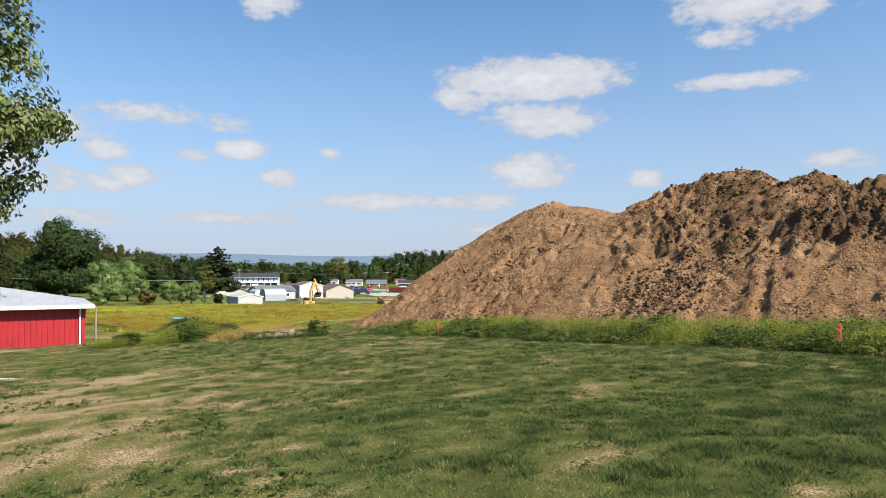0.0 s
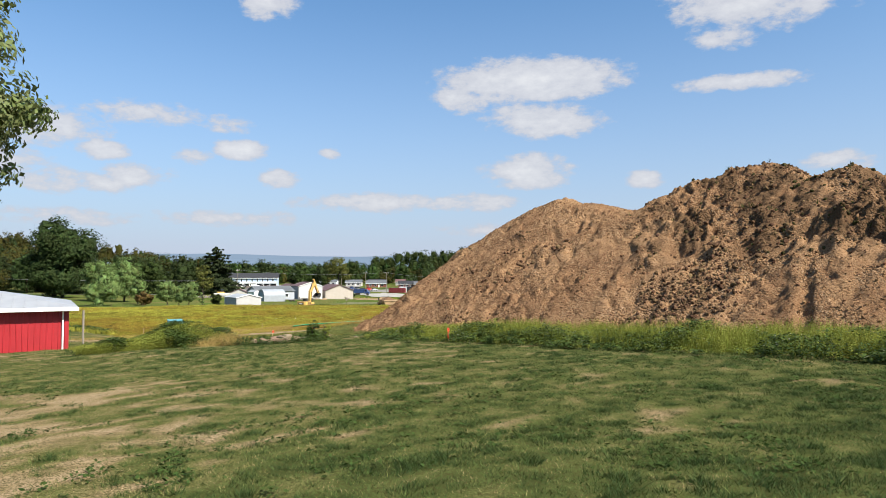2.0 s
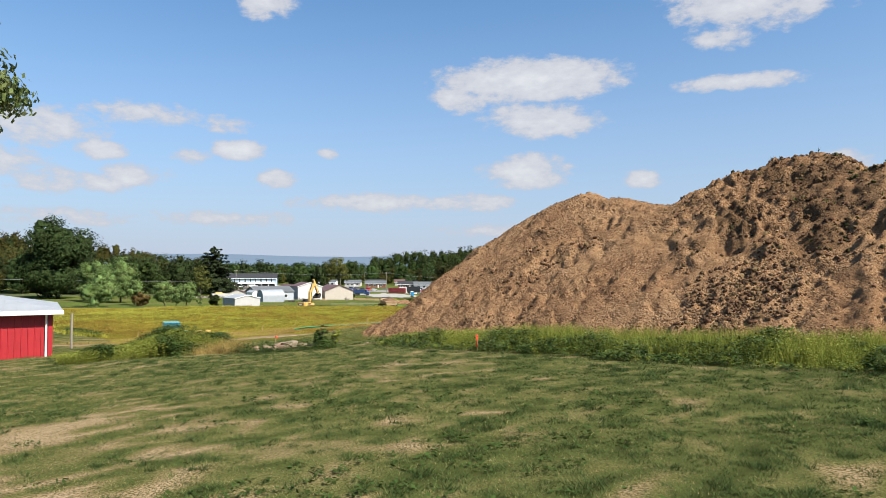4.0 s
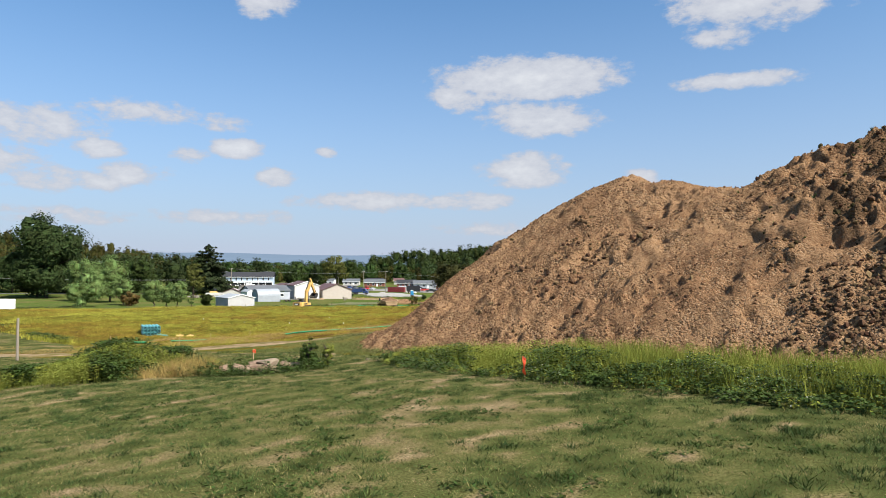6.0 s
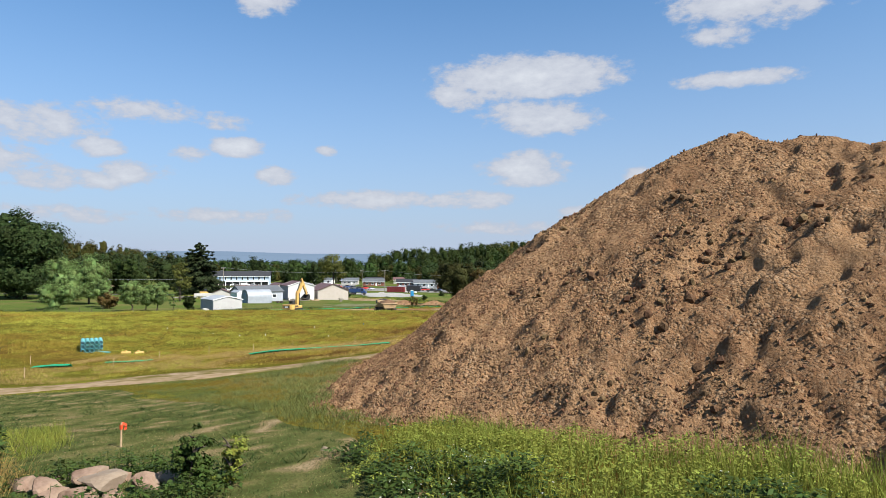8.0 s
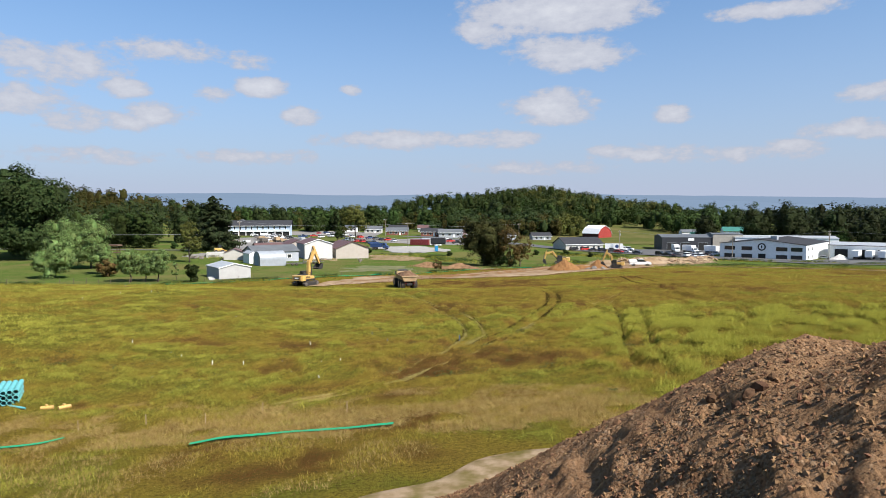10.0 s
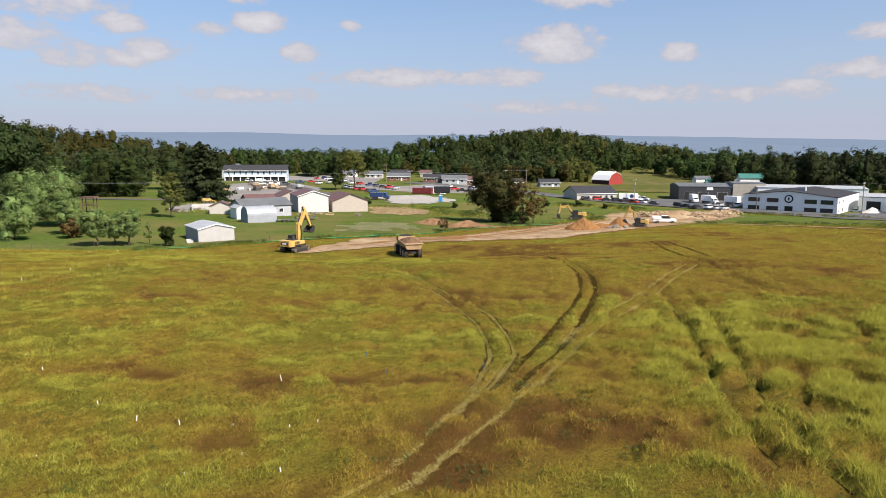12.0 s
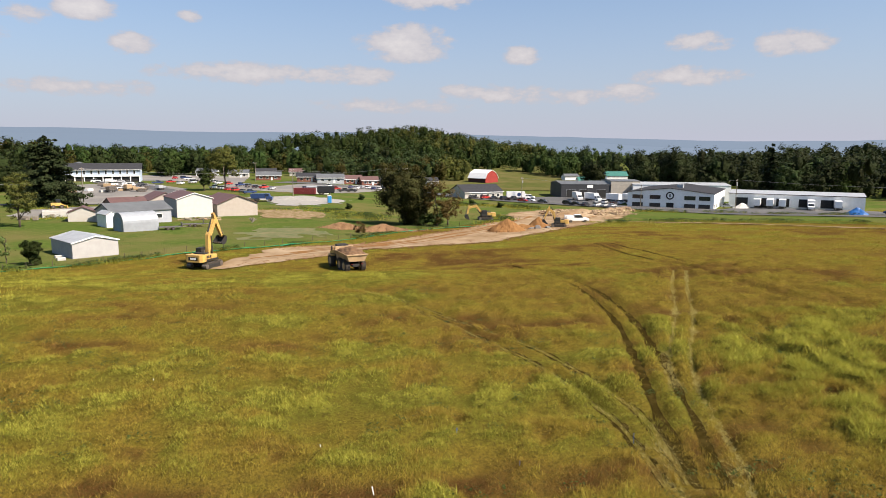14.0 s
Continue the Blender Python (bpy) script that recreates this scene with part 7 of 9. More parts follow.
def far_wood(name, label, count, area, mat, seed, h=(13, 21)):
    """A closed far wood: very many crowns as one sheet of leaf clumps."""
    r = np.random.RandomState(seed)
    cs, rs = [], []
    while len(cs) < count * 5:
        x, y = r.uniform(*area[0]), r.uniform(*area[1])
        z, H, w = gz(x, y), r.uniform(*h), r.uniform(4.2, 7.5)
        for k in range(5):
            a, q = r.uniform(0, 6.283), r.uniform(0, 0.8)
            cs.append((x + math.cos(a) * w * q, y + math.sin(a) * w * q, z + H * r.uniform(0.12, 1.0) ** 0.7 - w * 0.3 * q))
            rs.append(w * r.uniform(0.45, 0.7))
    hv, hf = hearts([(a, b, c - 3.0) for a, b, c in cs[::5]], [(2.5, 2.5, 4.2)] * len(cs[::5]), r)
    V, F = leaf_cloud(cs, rs, 22, 0.85, r, outward=0.6, heart=(np.mean(area[0]), np.mean(area[1]), -120))
    V, F = np.concatenate([V, hv]), np.concatenate([F, hf + len(V)])
    tagged(new(name, mesh_of(name, V, F, mat, True)), label, "wood", kind="stuff")


far_wood("hill_wood", "dense dark wood on the far hill", 420, ((-30, 190), (640, 860)), M_LEAF, 51)
far_wood("hill_wood", "olive wood on the far hill", 160, ((-20, 200), (650, 850)), M_LEAF_OLIVE, 52)
far_wood("left_wood", "mixed wood on the low hill", 380, ((-480, -200), (340, 620)), M_LEAF_OLIVE, 53, (14, 22))
far_wood("left_wood", "dark mixed wood on the low hill", 200, ((-480, -170), (360, 620)), M_LEAF_DARK, 54)
far_wood("middle_wood", "long green belt of woodland behind the houses", 330, ((-260, 60), (600, 780)), M_LEAF, 55, (11, 18))
far_wood("middle_wood", "olive crowns along the belt behind the houses", 150, ((-270, 60), (590, 700)), M_LEAF_OLIVE, 65, (9, 16))
far_wood("right_wood", "dark woodland behind the warehouse", 330, ((190, 620), (420, 620)), M_LEAF_DARK, 56)
far_wood("warehouse_wood", "tall dark wood close behind the warehouse", 150, ((215, 420), (345, 400)), M_LEAF_DARK, 58, (17, 24))
far_wood("warehouse_wood", "mixed dark wood behind the depot", 190, ((175, 420), (395, 470)), M_LEAF_DARK, 59, (16, 23))
far_wood("slope_wood", "dark wood coming down the slope behind the houses", 120, ((-25, 70), (512, 640)), M_LEAF_DARK, 60, (12, 18))
far_wood("slope_wood", "olive wood coming down the slope behind the houses", 60, ((-20, 66), (505, 600)), M_LEAF_OLIVE, 61, (10, 15))
far_wood("middle_wood", "tall green wood rising towards the hill", 150, ((-70, 45), (640, 760)), M_LEAF, 66, (20, 29))
far_wood("barn_wood", "mixed trees beside the barn's pasture", 46, ((46, 84), (512, 600)), M_LEAF_OLIVE, 62, (9, 15))
far_wood("barn_wood", "dark trees on the slope above the barn", 60, ((60, 150), (600, 660)), M_LEAF, 63, (11, 17))
far_wood("barn_wood", "dark copse on the pasture's edge", 40, ((150, 188), (540, 600)), M_LEAF, 64, (12, 18))
far_wood("distant_wood", "dark distant woodland beyond the hill", 260, ((180, 900), (760, 1100)), M_LEAF, 57)


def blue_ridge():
    """Long ridges on the skyline, with their haze put in as a glow."""
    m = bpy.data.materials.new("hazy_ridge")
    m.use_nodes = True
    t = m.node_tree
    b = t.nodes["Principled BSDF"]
    # distance haze painted in: near-black base, bluish emission
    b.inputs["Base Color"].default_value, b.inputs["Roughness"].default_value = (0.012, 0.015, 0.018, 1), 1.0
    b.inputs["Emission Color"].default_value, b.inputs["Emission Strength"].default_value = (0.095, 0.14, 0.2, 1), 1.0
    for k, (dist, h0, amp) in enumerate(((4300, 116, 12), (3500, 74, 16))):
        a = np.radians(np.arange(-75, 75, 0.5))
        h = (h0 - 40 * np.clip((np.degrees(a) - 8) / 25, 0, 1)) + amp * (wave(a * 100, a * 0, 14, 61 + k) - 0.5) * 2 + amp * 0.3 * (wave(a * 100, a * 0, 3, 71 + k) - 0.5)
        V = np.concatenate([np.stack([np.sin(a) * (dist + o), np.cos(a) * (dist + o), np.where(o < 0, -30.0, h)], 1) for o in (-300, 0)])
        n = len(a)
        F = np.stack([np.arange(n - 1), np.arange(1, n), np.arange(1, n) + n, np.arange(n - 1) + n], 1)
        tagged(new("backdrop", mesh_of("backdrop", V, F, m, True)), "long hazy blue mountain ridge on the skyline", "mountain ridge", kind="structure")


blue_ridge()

# ---- machines ----
def wheel(parent, x, y, r, w, tyre_mat=None, rim_mat=None, lugs=0):
    """A wheel whose axle runs along y."""
    bm = bmesh.new()
    bmesh.ops.create_cone(bm, cap_ends=True, segments=20, radius1=r, radius2=r, depth=w, matrix=Matrix.Translation((x, y, r)) @ pose(0, 0, 0, 90))
    bmesh.ops.bevel(bm, geom=[e for e in bm.edges if abs(e.verts[0].co.y - e.verts[1].co.y) < 1e-4], offset=min(w, r) * 0.16, segments=2, affect="EDGES")
    for k in range(lugs):
        a = 2 * math.pi * k / lugs
        box(bm, -0.05, -w / 2, r * 0.97, 0.05, w / 2, r * 1.03, Matrix.Translation((x, y, r)) @ pose(0, 0, 0, 0, math.degrees(a), 0))
    t = part("wheel", bm, tyre_mat or M_RUBBER, parent)
    bm = bmesh.new()
    bmesh.ops.create_cone(bm, cap_ends=True, segments=14, radius1=r * 0.56, radius2=r * 0.42, depth=w * 1.04, matrix=Matrix.Translation((x, y, r)) @ pose(0, 0, 0, 90))
    part("rim", bm, rim_mat or M_STEEL, t)
    return t


def beam(points, wide, deep):
    """A box-section arm through (x, z) points with the section depth at each, pulled to its width along y."""
    up, down = [], []
    for i, (x, z) in enumerate(points):
        a, b = points[max(0, i - 1)], points[min(len(points) - 1, i + 1)]
        d = Vector((b[0] - a[0], b[1] - a[1])).normalized()
        h = deep[i] / 2
        up.append((x - d.y * h, z + d.x * h)), down.append((x + d.y * h, z - d.x * h))
    bm = prism(up + down[::-1], -wide / 2, wide / 2)
    return bm


def excavator(m, label, s=1.0, boom=((1.0, 1.9), (2.2, 4.6), (3.0, 6.9)), stick_end=(4.7, 3.6), bucket_turn=0, mat=None):
    """A tracked excavator that looks along its +x: tracks, turning house with cab, boom, stick and bucket."""
    Y = mat or M_YELLOW
    e = thing("excavator", label, "excavator", m @ Matrix.Scale(s, 4))
    for y in (-1.35, 1.35):
        o = [(-2.1, 0.25), (-1.8, 0.05), (1.8, 0.05), (2.1, 0.25), (2.25, 0.55), (2.05, 0.85), (1.7, 1.0), (-1.7, 1.0), (-2.05, 0.85), (-2.25, 0.55)]
        t = part("track", prism(o, y - 0.33, y + 0.33), M_RUBBER, e, "muddy crawler track")
        bm = bmesh.new()
        for x in np.arange(-1.8, 1.9, 0.3):
            box(bm, x, y - 0.35, 0.0, x + 0.16, y + 0.35, 0.06)
            box(bm, x, y - 0.35, 0.98, x + 0.16, y + 0.35, 1.05)
        part("grousers", bm, M_STEEL, t)
        part("track_frame", boxes((-1.6, y - 0.36, 0.3, 1.6, y + 0.36, 0.75), bevel=0.05), M_BLACK, t)
        for x in (-1.85, 1.85):
            bm = bmesh.new()
            bmesh.ops.create_cone(bm, cap_ends=True, segments=12, radius1=0.38, radius2=0.38, depth=0.76, matrix=Matrix.Translation((x, y, 0.53)) @ pose(0, 0, 0, 90))
            part("sprocket", bm, M_STEEL, t)
    part("undercarriage", boxes((-1.0, -1.05, 0.4, 1.0, 1.05, 0.95), bevel=0.1), M_BLACK, e)
    bm = bmesh.new()
    bmesh.ops.create_cone(bm, cap_ends=True, segments=20, radius1=0.85, radius2=0.85, depth=0.3, matrix=Matrix.Translation((0, 0, 1.1)))
    part("turntable", bm, M_STEEL, e)
    part("deck", boxes((-2.2, -1.45, 1.2, 1.5, 1.45, 1.5), bevel=0.04), M_BLACK, e)
    cw = [(-2.9, -1.1), (-2.6, -1.45), (-1.7, -1.5), (-1.7, 1.5), (-2.6, 1.45), (-2.9, 1.1)]
    part("counterweight", prism(cw, 1.25, 2.35, "z"), Y, e)
    part("logo_plate", boxes((-2.915, -0.8, 1.55, -2.895, 0.8, 2.05)), M_BLACK, e, "black badge plate")
    part("badge", boxes((-2.93, -0.5, 1.65, -2.912, 0.5, 1.95)), M_WHITE, e, "pale badge shape")
    part("engine_hood", boxes((-1.72, -1.4, 1.5, -0.3, 1.4, 2.35), bevel=0.08), Y, e)
    part("hood_top", boxes((-1.6, -1.2, 2.35, -0.5, 0.9, 2.5), bevel=0.05), M_BLACK, e)
    part("exhaust", rods(((-1.3, -0.9, 2.4), (-1.3, -0.9, 3.0), 0.07)), M_STEEL, e)
    part("side_box", boxes((-0.3, -1.42, 1.5, 1.2, -0.55, 2.1), bevel=0.06), Y, e)
    for k in range(3):
        part("vent", boxes((-1.5 + 0.4 * k, -1.415, 1.7, -1.2 + 0.4 * k, -1.395, 2.1)), M_BLACK, e)
    cab = part("cab", prism([(-0.25, 1.5), (1.45, 1.5), (1.5, 2.1), (1.25, 3.05), (-0.2, 3.05)], 0.45, 1.42), M_BLACK, e, "black framed cab")
    part("side_window", prism([(0.0, 2.05), (1.32, 2.05), (1.12, 2.92), (0.0, 2.92)], 1.415, 1.435), M_GLASS, cab)
    part("rear_window", boxes((-0.27, 0.6, 2.1, -0.24, 1.28, 2.9)), M_GLASS, cab)
    part("front_window", prism([(1.47, 1.75), (1.52, 2.1), (1.30, 2.95), (1.26, 2.95)], 0.55, 1.32), M_GLASS, cab)
    part("handrail", rods(((1.2, -1.35, 2.1), (1.2, -1.35, 2.7), 0.03), ((1.2, -1.35, 2.7), (-0.4, -1.35, 2.9), 0.03), ((-0.4, -1.35, 2.9), (-0.4, -1.35, 2.3), 0.03)), M_BLACK, e)
    b = part("boom", beam(boom, 0.55, (0.55, 0.95, 0.5)), Y, e)
    bx, bz = boom[-1]
    sx, sz = stick_end
    d = Vector((sx - bx, sz - bz)).normalized()
    stick = part("stick", beam(((bx - d.x * 1.0, bz - d.y * 1.0), (bx + d.x * 0.4, bz + d.y * 0.4), (sx, sz)), 0.42, (0.35, 0.65, 0.32)), Y, e)
    mid = boom[1]
    for y in (-0.42, 0.42):
        part("lift_cylinder", rods(((1.3, y, 1.6), ((1.3 + mid[0]) / 2 + 0.2, y, (1.6 + mid[1]) / 2), 0.12), (((1.3 + mid[0]) / 2 + 0.2, y, (1.6 + mid[1]) / 2), (mid[0] + 0.1, y, mid[1]), 0.07)), M_BLACK, e)
    top = (bx - d.x * 1.0, bz - d.y * 1.0)
    part("stick_cylinder", rods(((mid[0] - 0.1, 0, mid[1] + 0.55), ((mid[0] + top[0]) / 2, 0, (mid[1] + top[1]) / 2 + 0.4), 0.12), (((mid[0] + top[0]) / 2, 0, (mid[1] + top[1]) / 2 + 0.4), (top[0], 0, top[1]), 0.07)), M_BLACK, e)
    part("bucket_cylinder", rods(((bx + 0.35, 0, bz - 0.1), (sx + 0.45, 0, sz + 0.35), 0.1)), M_STEEL, stick)
    T = Matrix.Translation((sx, 0, sz)) @ pose(0, 0, 0, 0, bucket_turn, 0)
    o = [(0.25, 0.15), (0.55, -0.2), (0.6, -0.8), (0.25, -1.25), (-0.35, -1.45), (-0.85, -1.35), (-0.78, -1.25), (-0.3, -1.33), (0.2, -1.15), (0.5, -0.75), (0.45, -0.25), (-0.1, 0.1)]
    bm = prism(o, -0.78, 0.78)
    side = prism([(-0.1, 0.1), (0.5, -0.2), (0.55, -0.8), (0.2, -1.2), (-0.35, -1.4), (-0.85, -1.35)], -0.8, -0.74)
    side2 = prism([(-0.1, 0.1), (0.5, -0.2), (0.55, -0.8), (0.2, -1.2), (-0.35, -1.4), (-0.85, -1.35)], 0.74, 0.8)
    for extra in (side, side2):
        tmp = bpy.data.meshes.new("t")
        extra.to_mesh(tmp)
        extra.free()
        bm.from_mesh(tmp)
        bpy.data.meshes.remove(tmp)
    bmesh.ops.transform(bm, matrix=T, verts=bm.verts[:])
    bucket = part("bucket", bm, M_BLACK, e, "dark worn digging bucket")
    for y in np.linspace(-0.7, 0.7, 5):
        bm = boxes((-1.08, y - 0.07, -1.42, -0.78, y + 0.07, -1.32))
        bmesh.ops.transform(bm, matrix=T, verts=bm.verts[:])
        part("tooth", bm, M_STEEL, bucket)
    return e


excavator(on(-35.9, 179.2, 64), "yellow tracked excavator with a raised boom and black bucket", 0.97, ((0.9, 1.8), (1.2, 4.9), (3.0, 7.4)), (4.6, 4.4), 25)
excavator(on(28.4, 262, 176), "yellow tracked excavator with a lowered boom on bare soil", 0.95, ((0.9, 1.8), (3.0, 4.3), (5.2, 3.7)), (5.6, 1.7), -10)
excavator(on(39.2, 230.8, 165), "yellow tracked excavator digging beside a soil mound", 0.8, ((0.9, 1.8), (1.9, 4.6), (3.3, 5.6)), (4.6, 2.3), 10)


def dump_truck(m):
    """An articulated dump truck that drives along +x."""
    t = thing("dump_truck", "articulated yellow-tan dump truck loaded with brown soil", "dump truck", m)
    for x in (-3.0, -1.1, 3.0):
        for y in (-1.22, 1.22):
            wheel(t, x, y, 0.98, 0.7, rim_mat=M_TAN_PAINT, lugs=18)
    part("rear_frame", boxes((-4.0, -0.55, 0.9, 1.2, 0.55, 1.35), bevel=0.05), M_BLACK, t)
    part("front_frame", boxes((1.0, -0.5, 0.8, 4.4, 0.5, 1.3), bevel=0.05), M_BLACK, t)
    part("hitch", rods(((1.1, 0, 0.7), (1.1, 0, 1.6), 0.3)), M_STEEL, t)
    hood = part("hood", prism([(2.7, 1.3), (4.75, 1.3), (4.85, 1.9), (4.4, 2.35), (2.7, 2.5)], -0.95, 0.95), M_YELLOW, t)
    part("grille", boxes((4.78, -0.7, 1.4, 4.86, 0.7, 1.95)), M_BLACK, hood)
    cab = part("cab", prism([(1.4, 1.4), (2.9, 1.4), (2.95, 2.4), (2.7, 3.5), (1.5, 3.5), (1.4, 2.4)], -0.85, 0.85), M_BLACK, t)
    part("windscreen", prism([(2.96, 2.5), (2.98, 2.5), (2.78, 3.4), (2.75, 3.4)], -0.75, 0.75), M_GLASS, cab)
    for y in (-0.86, 0.86):
        part("side_window", boxes((1.6, y - 0.015, 2.4, 2.6, y + 0.015, 3.3)), M_GLASS, cab)
    part("rear_window", boxes((1.38, -0.65, 2.5, 1.41, 0.65, 3.3)), M_GLASS, cab)
    for y in (-1.3, 1.3):
        part("mirror", boxes((2.8, y - 0.12, 2.5, 2.88, y + 0.12, 3.2), bevel=0.02), M_BLACK, cab)
        part("fender", boxes((2.1, y - 0.36, 1.8, 3.9, y + 0.36, 1.9), bevel=0.03), M_YELLOW, t)
    # bed: an open tub with sloping floor, ribbed sides and raised tail
    lo = [(-4.3, -1.15), (0.9, -1.15), (0.9, 1.15), (-4.3, 1.15)]
    bm = bmesh.new()
    outer0 = [bm.verts.new((x, y, 1.45 if x > 0 else 1.75)) for x, y in lo]
    outer1 = [bm.verts.new((x * 1.03 - 0.05, y * 1.42, 3.0 if x > 0 else 2.75)) for x, y in lo]
    inner1 = [bm.verts.new((x * 1.0 - 0.05, y * 1.36, 3.0 if x > 0 else 2.75)) for x, y in lo]
    inner0 = [bm.verts.new((x * 0.97, y * 0.95, 1.6 if x > 0 else 1.9)) for x, y in lo]
    bm.faces.new(outer0[::-1]), bm.faces.new(inner0)
    for i in range(4):
        j = (i + 1) % 4
        bm.faces.new((outer0[i], outer0[j], outer1[j], outer1[i]))
        bm.faces.new((outer1[i], outer1[j], inner1[j], inner1[i]))
        bm.faces.new((inner1[i], inner1[j], inner0[j], inner0[i]))
    bed = part("bed", bm, M_TAN_PAINT, t, "dusty tan dump bed")
    for x in (-3.3, -2.2, -1.1, 0.0):
        for s in (-1, 1):
            part("bed_rib", prism([(s * 1.16, 1.7), (s * 1.64, 2.9), (s * 1.70, 2.9), (s * 1.24, 1.7)], x, x + 0.12, "x"), M_TAN_PAINT, bed)
    part("tailgate_lip", boxes((-4.6, -1.66, 2.62, -4.42, 1.66, 2.82), bevel=0.03), M_TAN_PAINT, bed)
    part("headboard", boxes((0.95, -1.4, 2.4, 1.1, 1.4, 3.35), bevel=0.03), M_TAN_PAINT, bed)
    # heaped load
    xs, ys = np.linspace(-4.1, 0.8, 26), np.linspace(-1.5, 1.5, 17)

    def heap(x, y):
        e = np.clip(1 - ((x + 1.6) / 2.6) ** 2, 0, 1) * np.clip(1 - (y / 1.6) ** 2, 0, 1)
        return 2.45 + 1.0 * np.sqrt(e) + (wave(x, y, 0.5, 161) - 0.5) * 0.3 + (wave(x, y, 0.2, 162) - 0.5) * 0.15
    ld = tagged(new("soil_load", grid_mesh("soil_load", xs, ys, heap, material("load_soil", (0.152, 0.087, 0.046), (0.106, 0.061, 0.034), 2, 0.95, 0.6, 12), smooth=False)), "heaped brown soil in the truck bed", "soil load")
    ld.matrix_basis = m
    for y in (-0.8, 0.8):
        part("tail_light", boxes((-4.36, y - 0.14, 1.3, -4.28, y + 0.14, 1.45)), material("tail_lamp", (0.091, 0.008, 0.008), rough=0.3), t)
    return t


dump_truck(on(-14.9, 174.6, 108))


# ---- road vehicles ----
def paint(name, c):
    return material(name, c, tuple(v * 0.9 for v in c), 0.8, 0.3, spec=0.5)


P_WHITE, P_BLACK, P_RED, P_BLUE, P_SILVER = paint("white_coat", (0.78, 0.78, 0.78)), paint("black_coat", (0.02, 0.02, 0.024)), paint("red_coat", (0.45, 0.03, 0.025)), paint("blue_coat", (0.025, 0.05, 0.14)), paint("silver_coat", (0.45, 0.46, 0.48))
P_GREY = paint("grey_coat", (0.091, 0.095, 0.099))


def car(label, coat, kind="car"):
    """A parked car or pickup, nose along +x, with body, glass, lamps and four wheels."""
    c = thing({"car": "car", "pickup": "pickup_truck", "suv": "suv"}[kind], label, "car" if kind != "pickup" else "pickup")
    w = 0.9
    if kind == "car":
        low = [(-2.25, 0.35), (2.25, 0.35), (2.3, 0.62), (2.1, 0.80), (1.0, 0.92), (-1.6, 0.97), (-2.2, 0.92), (-2.3, 0.6)]
        cab = [(1.05, 0.92), (0.35, 1.40), (-0.9, 1.45), (-1.75, 0.97)]
    elif kind == "suv":
        low = [(-2.3, 0.4), (2.3, 0.4), (2.35, 0.8), (2.1, 1.0), (1.1, 1.08), (-2.2, 1.1), (-2.35, 0.7)]
        cab = [(1.15, 1.07), (0.5, 1.68), (-1.95, 1.72), (-2.25, 1.1)]
    else:
        low = [(-2.8, 0.5), (2.8, 0.5), (2.85, 0.9), (2.6, 1.12), (1.4, 1.2), (-0.75, 1.2), (-0.8, 1.15), (-2.8, 1.15)]
        cab = [(1.45, 1.18), (0.85, 1.82), (-0.55, 1.86), (-0.75, 1.18)]
    part("body", prism(low, -w, w), coat, c)
    g = part("glasshouse", prism(cab, -w * 0.86, w * 0.86), M_GLASS, c, "dark glazing")
    (x0, z0), (x1, z1) = cab[1], cab[2]
    part("roof_panel", boxes((x1 - 0.02, -w * 0.84, min(z0, z1) - 0.02, x0 + 0.02, w * 0.84, max(z0, z1) + 0.05), bevel=0.03), coat, g)
    if kind == "pickup":
        part("bed_floor", boxes((-2.7, -0.75, 1.152, -0.9, 0.75, 1.16)), M_BLACK, c)
    L = low[1][0]
    for x in (-L * 0.62, L * 0.64):
        for y in (-w + 0.1, w - 0.1):
            wheel(c, x, y, 0.34 if kind == "car" else 0.39, 0.24)
    for y in (-0.62, 0.62):
        part("headlight", boxes((L - 0.03, y - 0.18, 0.66, L + 0.05, y + 0.18, 0.8)), M_GLASS, c)
        part("tail_light", boxes((-L - 0.04, y - 0.16, 0.7, -L + 0.02, y + 0.16, 0.86)), P_RED, c)
    return c


def box_truck(label, coat, box_mat, length=7.0, cab_first=True, name="box_truck", cat="truck"):
    t = thing(name, label, cat)
    h = 3.6
    part("cargo_box", boxes((-length, -1.25, 1.05, -0.3, 1.25, h), bevel=0.04), box_mat, t)
    if cab_first:
        cab = part("cab", prism([(-0.2, 0.5), (1.9, 0.5), (2.0, 1.3), (1.2, 1.6), (0.8, 2.5), (-0.2, 2.6)], -1.1, 1.1), coat, t)
        part("windscreen", prism([(1.24, 1.62), (1.28, 1.62), (0.88, 2.42), (0.84, 2.42)], -0.95, 0.95), M_GLASS, cab)
        for y in (-1.11, 1.11):
            part("side_window", boxes((0.0, y - 0.01, 1.6, 0.85, y + 0.01, 2.3)), M_GLASS, cab)
    part("chassis", boxes((-length + 0.2, -0.5, 0.6, 1.2 if cab_first else -0.4, 0.5, 1.05)), M_BLACK, t)
    for x in ([1.1] if cab_first else []) + [-length + 1.2, -length + 2.3]:
        for y in (-1.05, 1.05):
            wheel(t, x, y, 0.48, 0.3)
    if not cab_first:
        part("landing_leg", boxes((-2.0, -0.8, 0.0, -1.85, 0.8, 1.05)), M_STEEL, t)
    return t


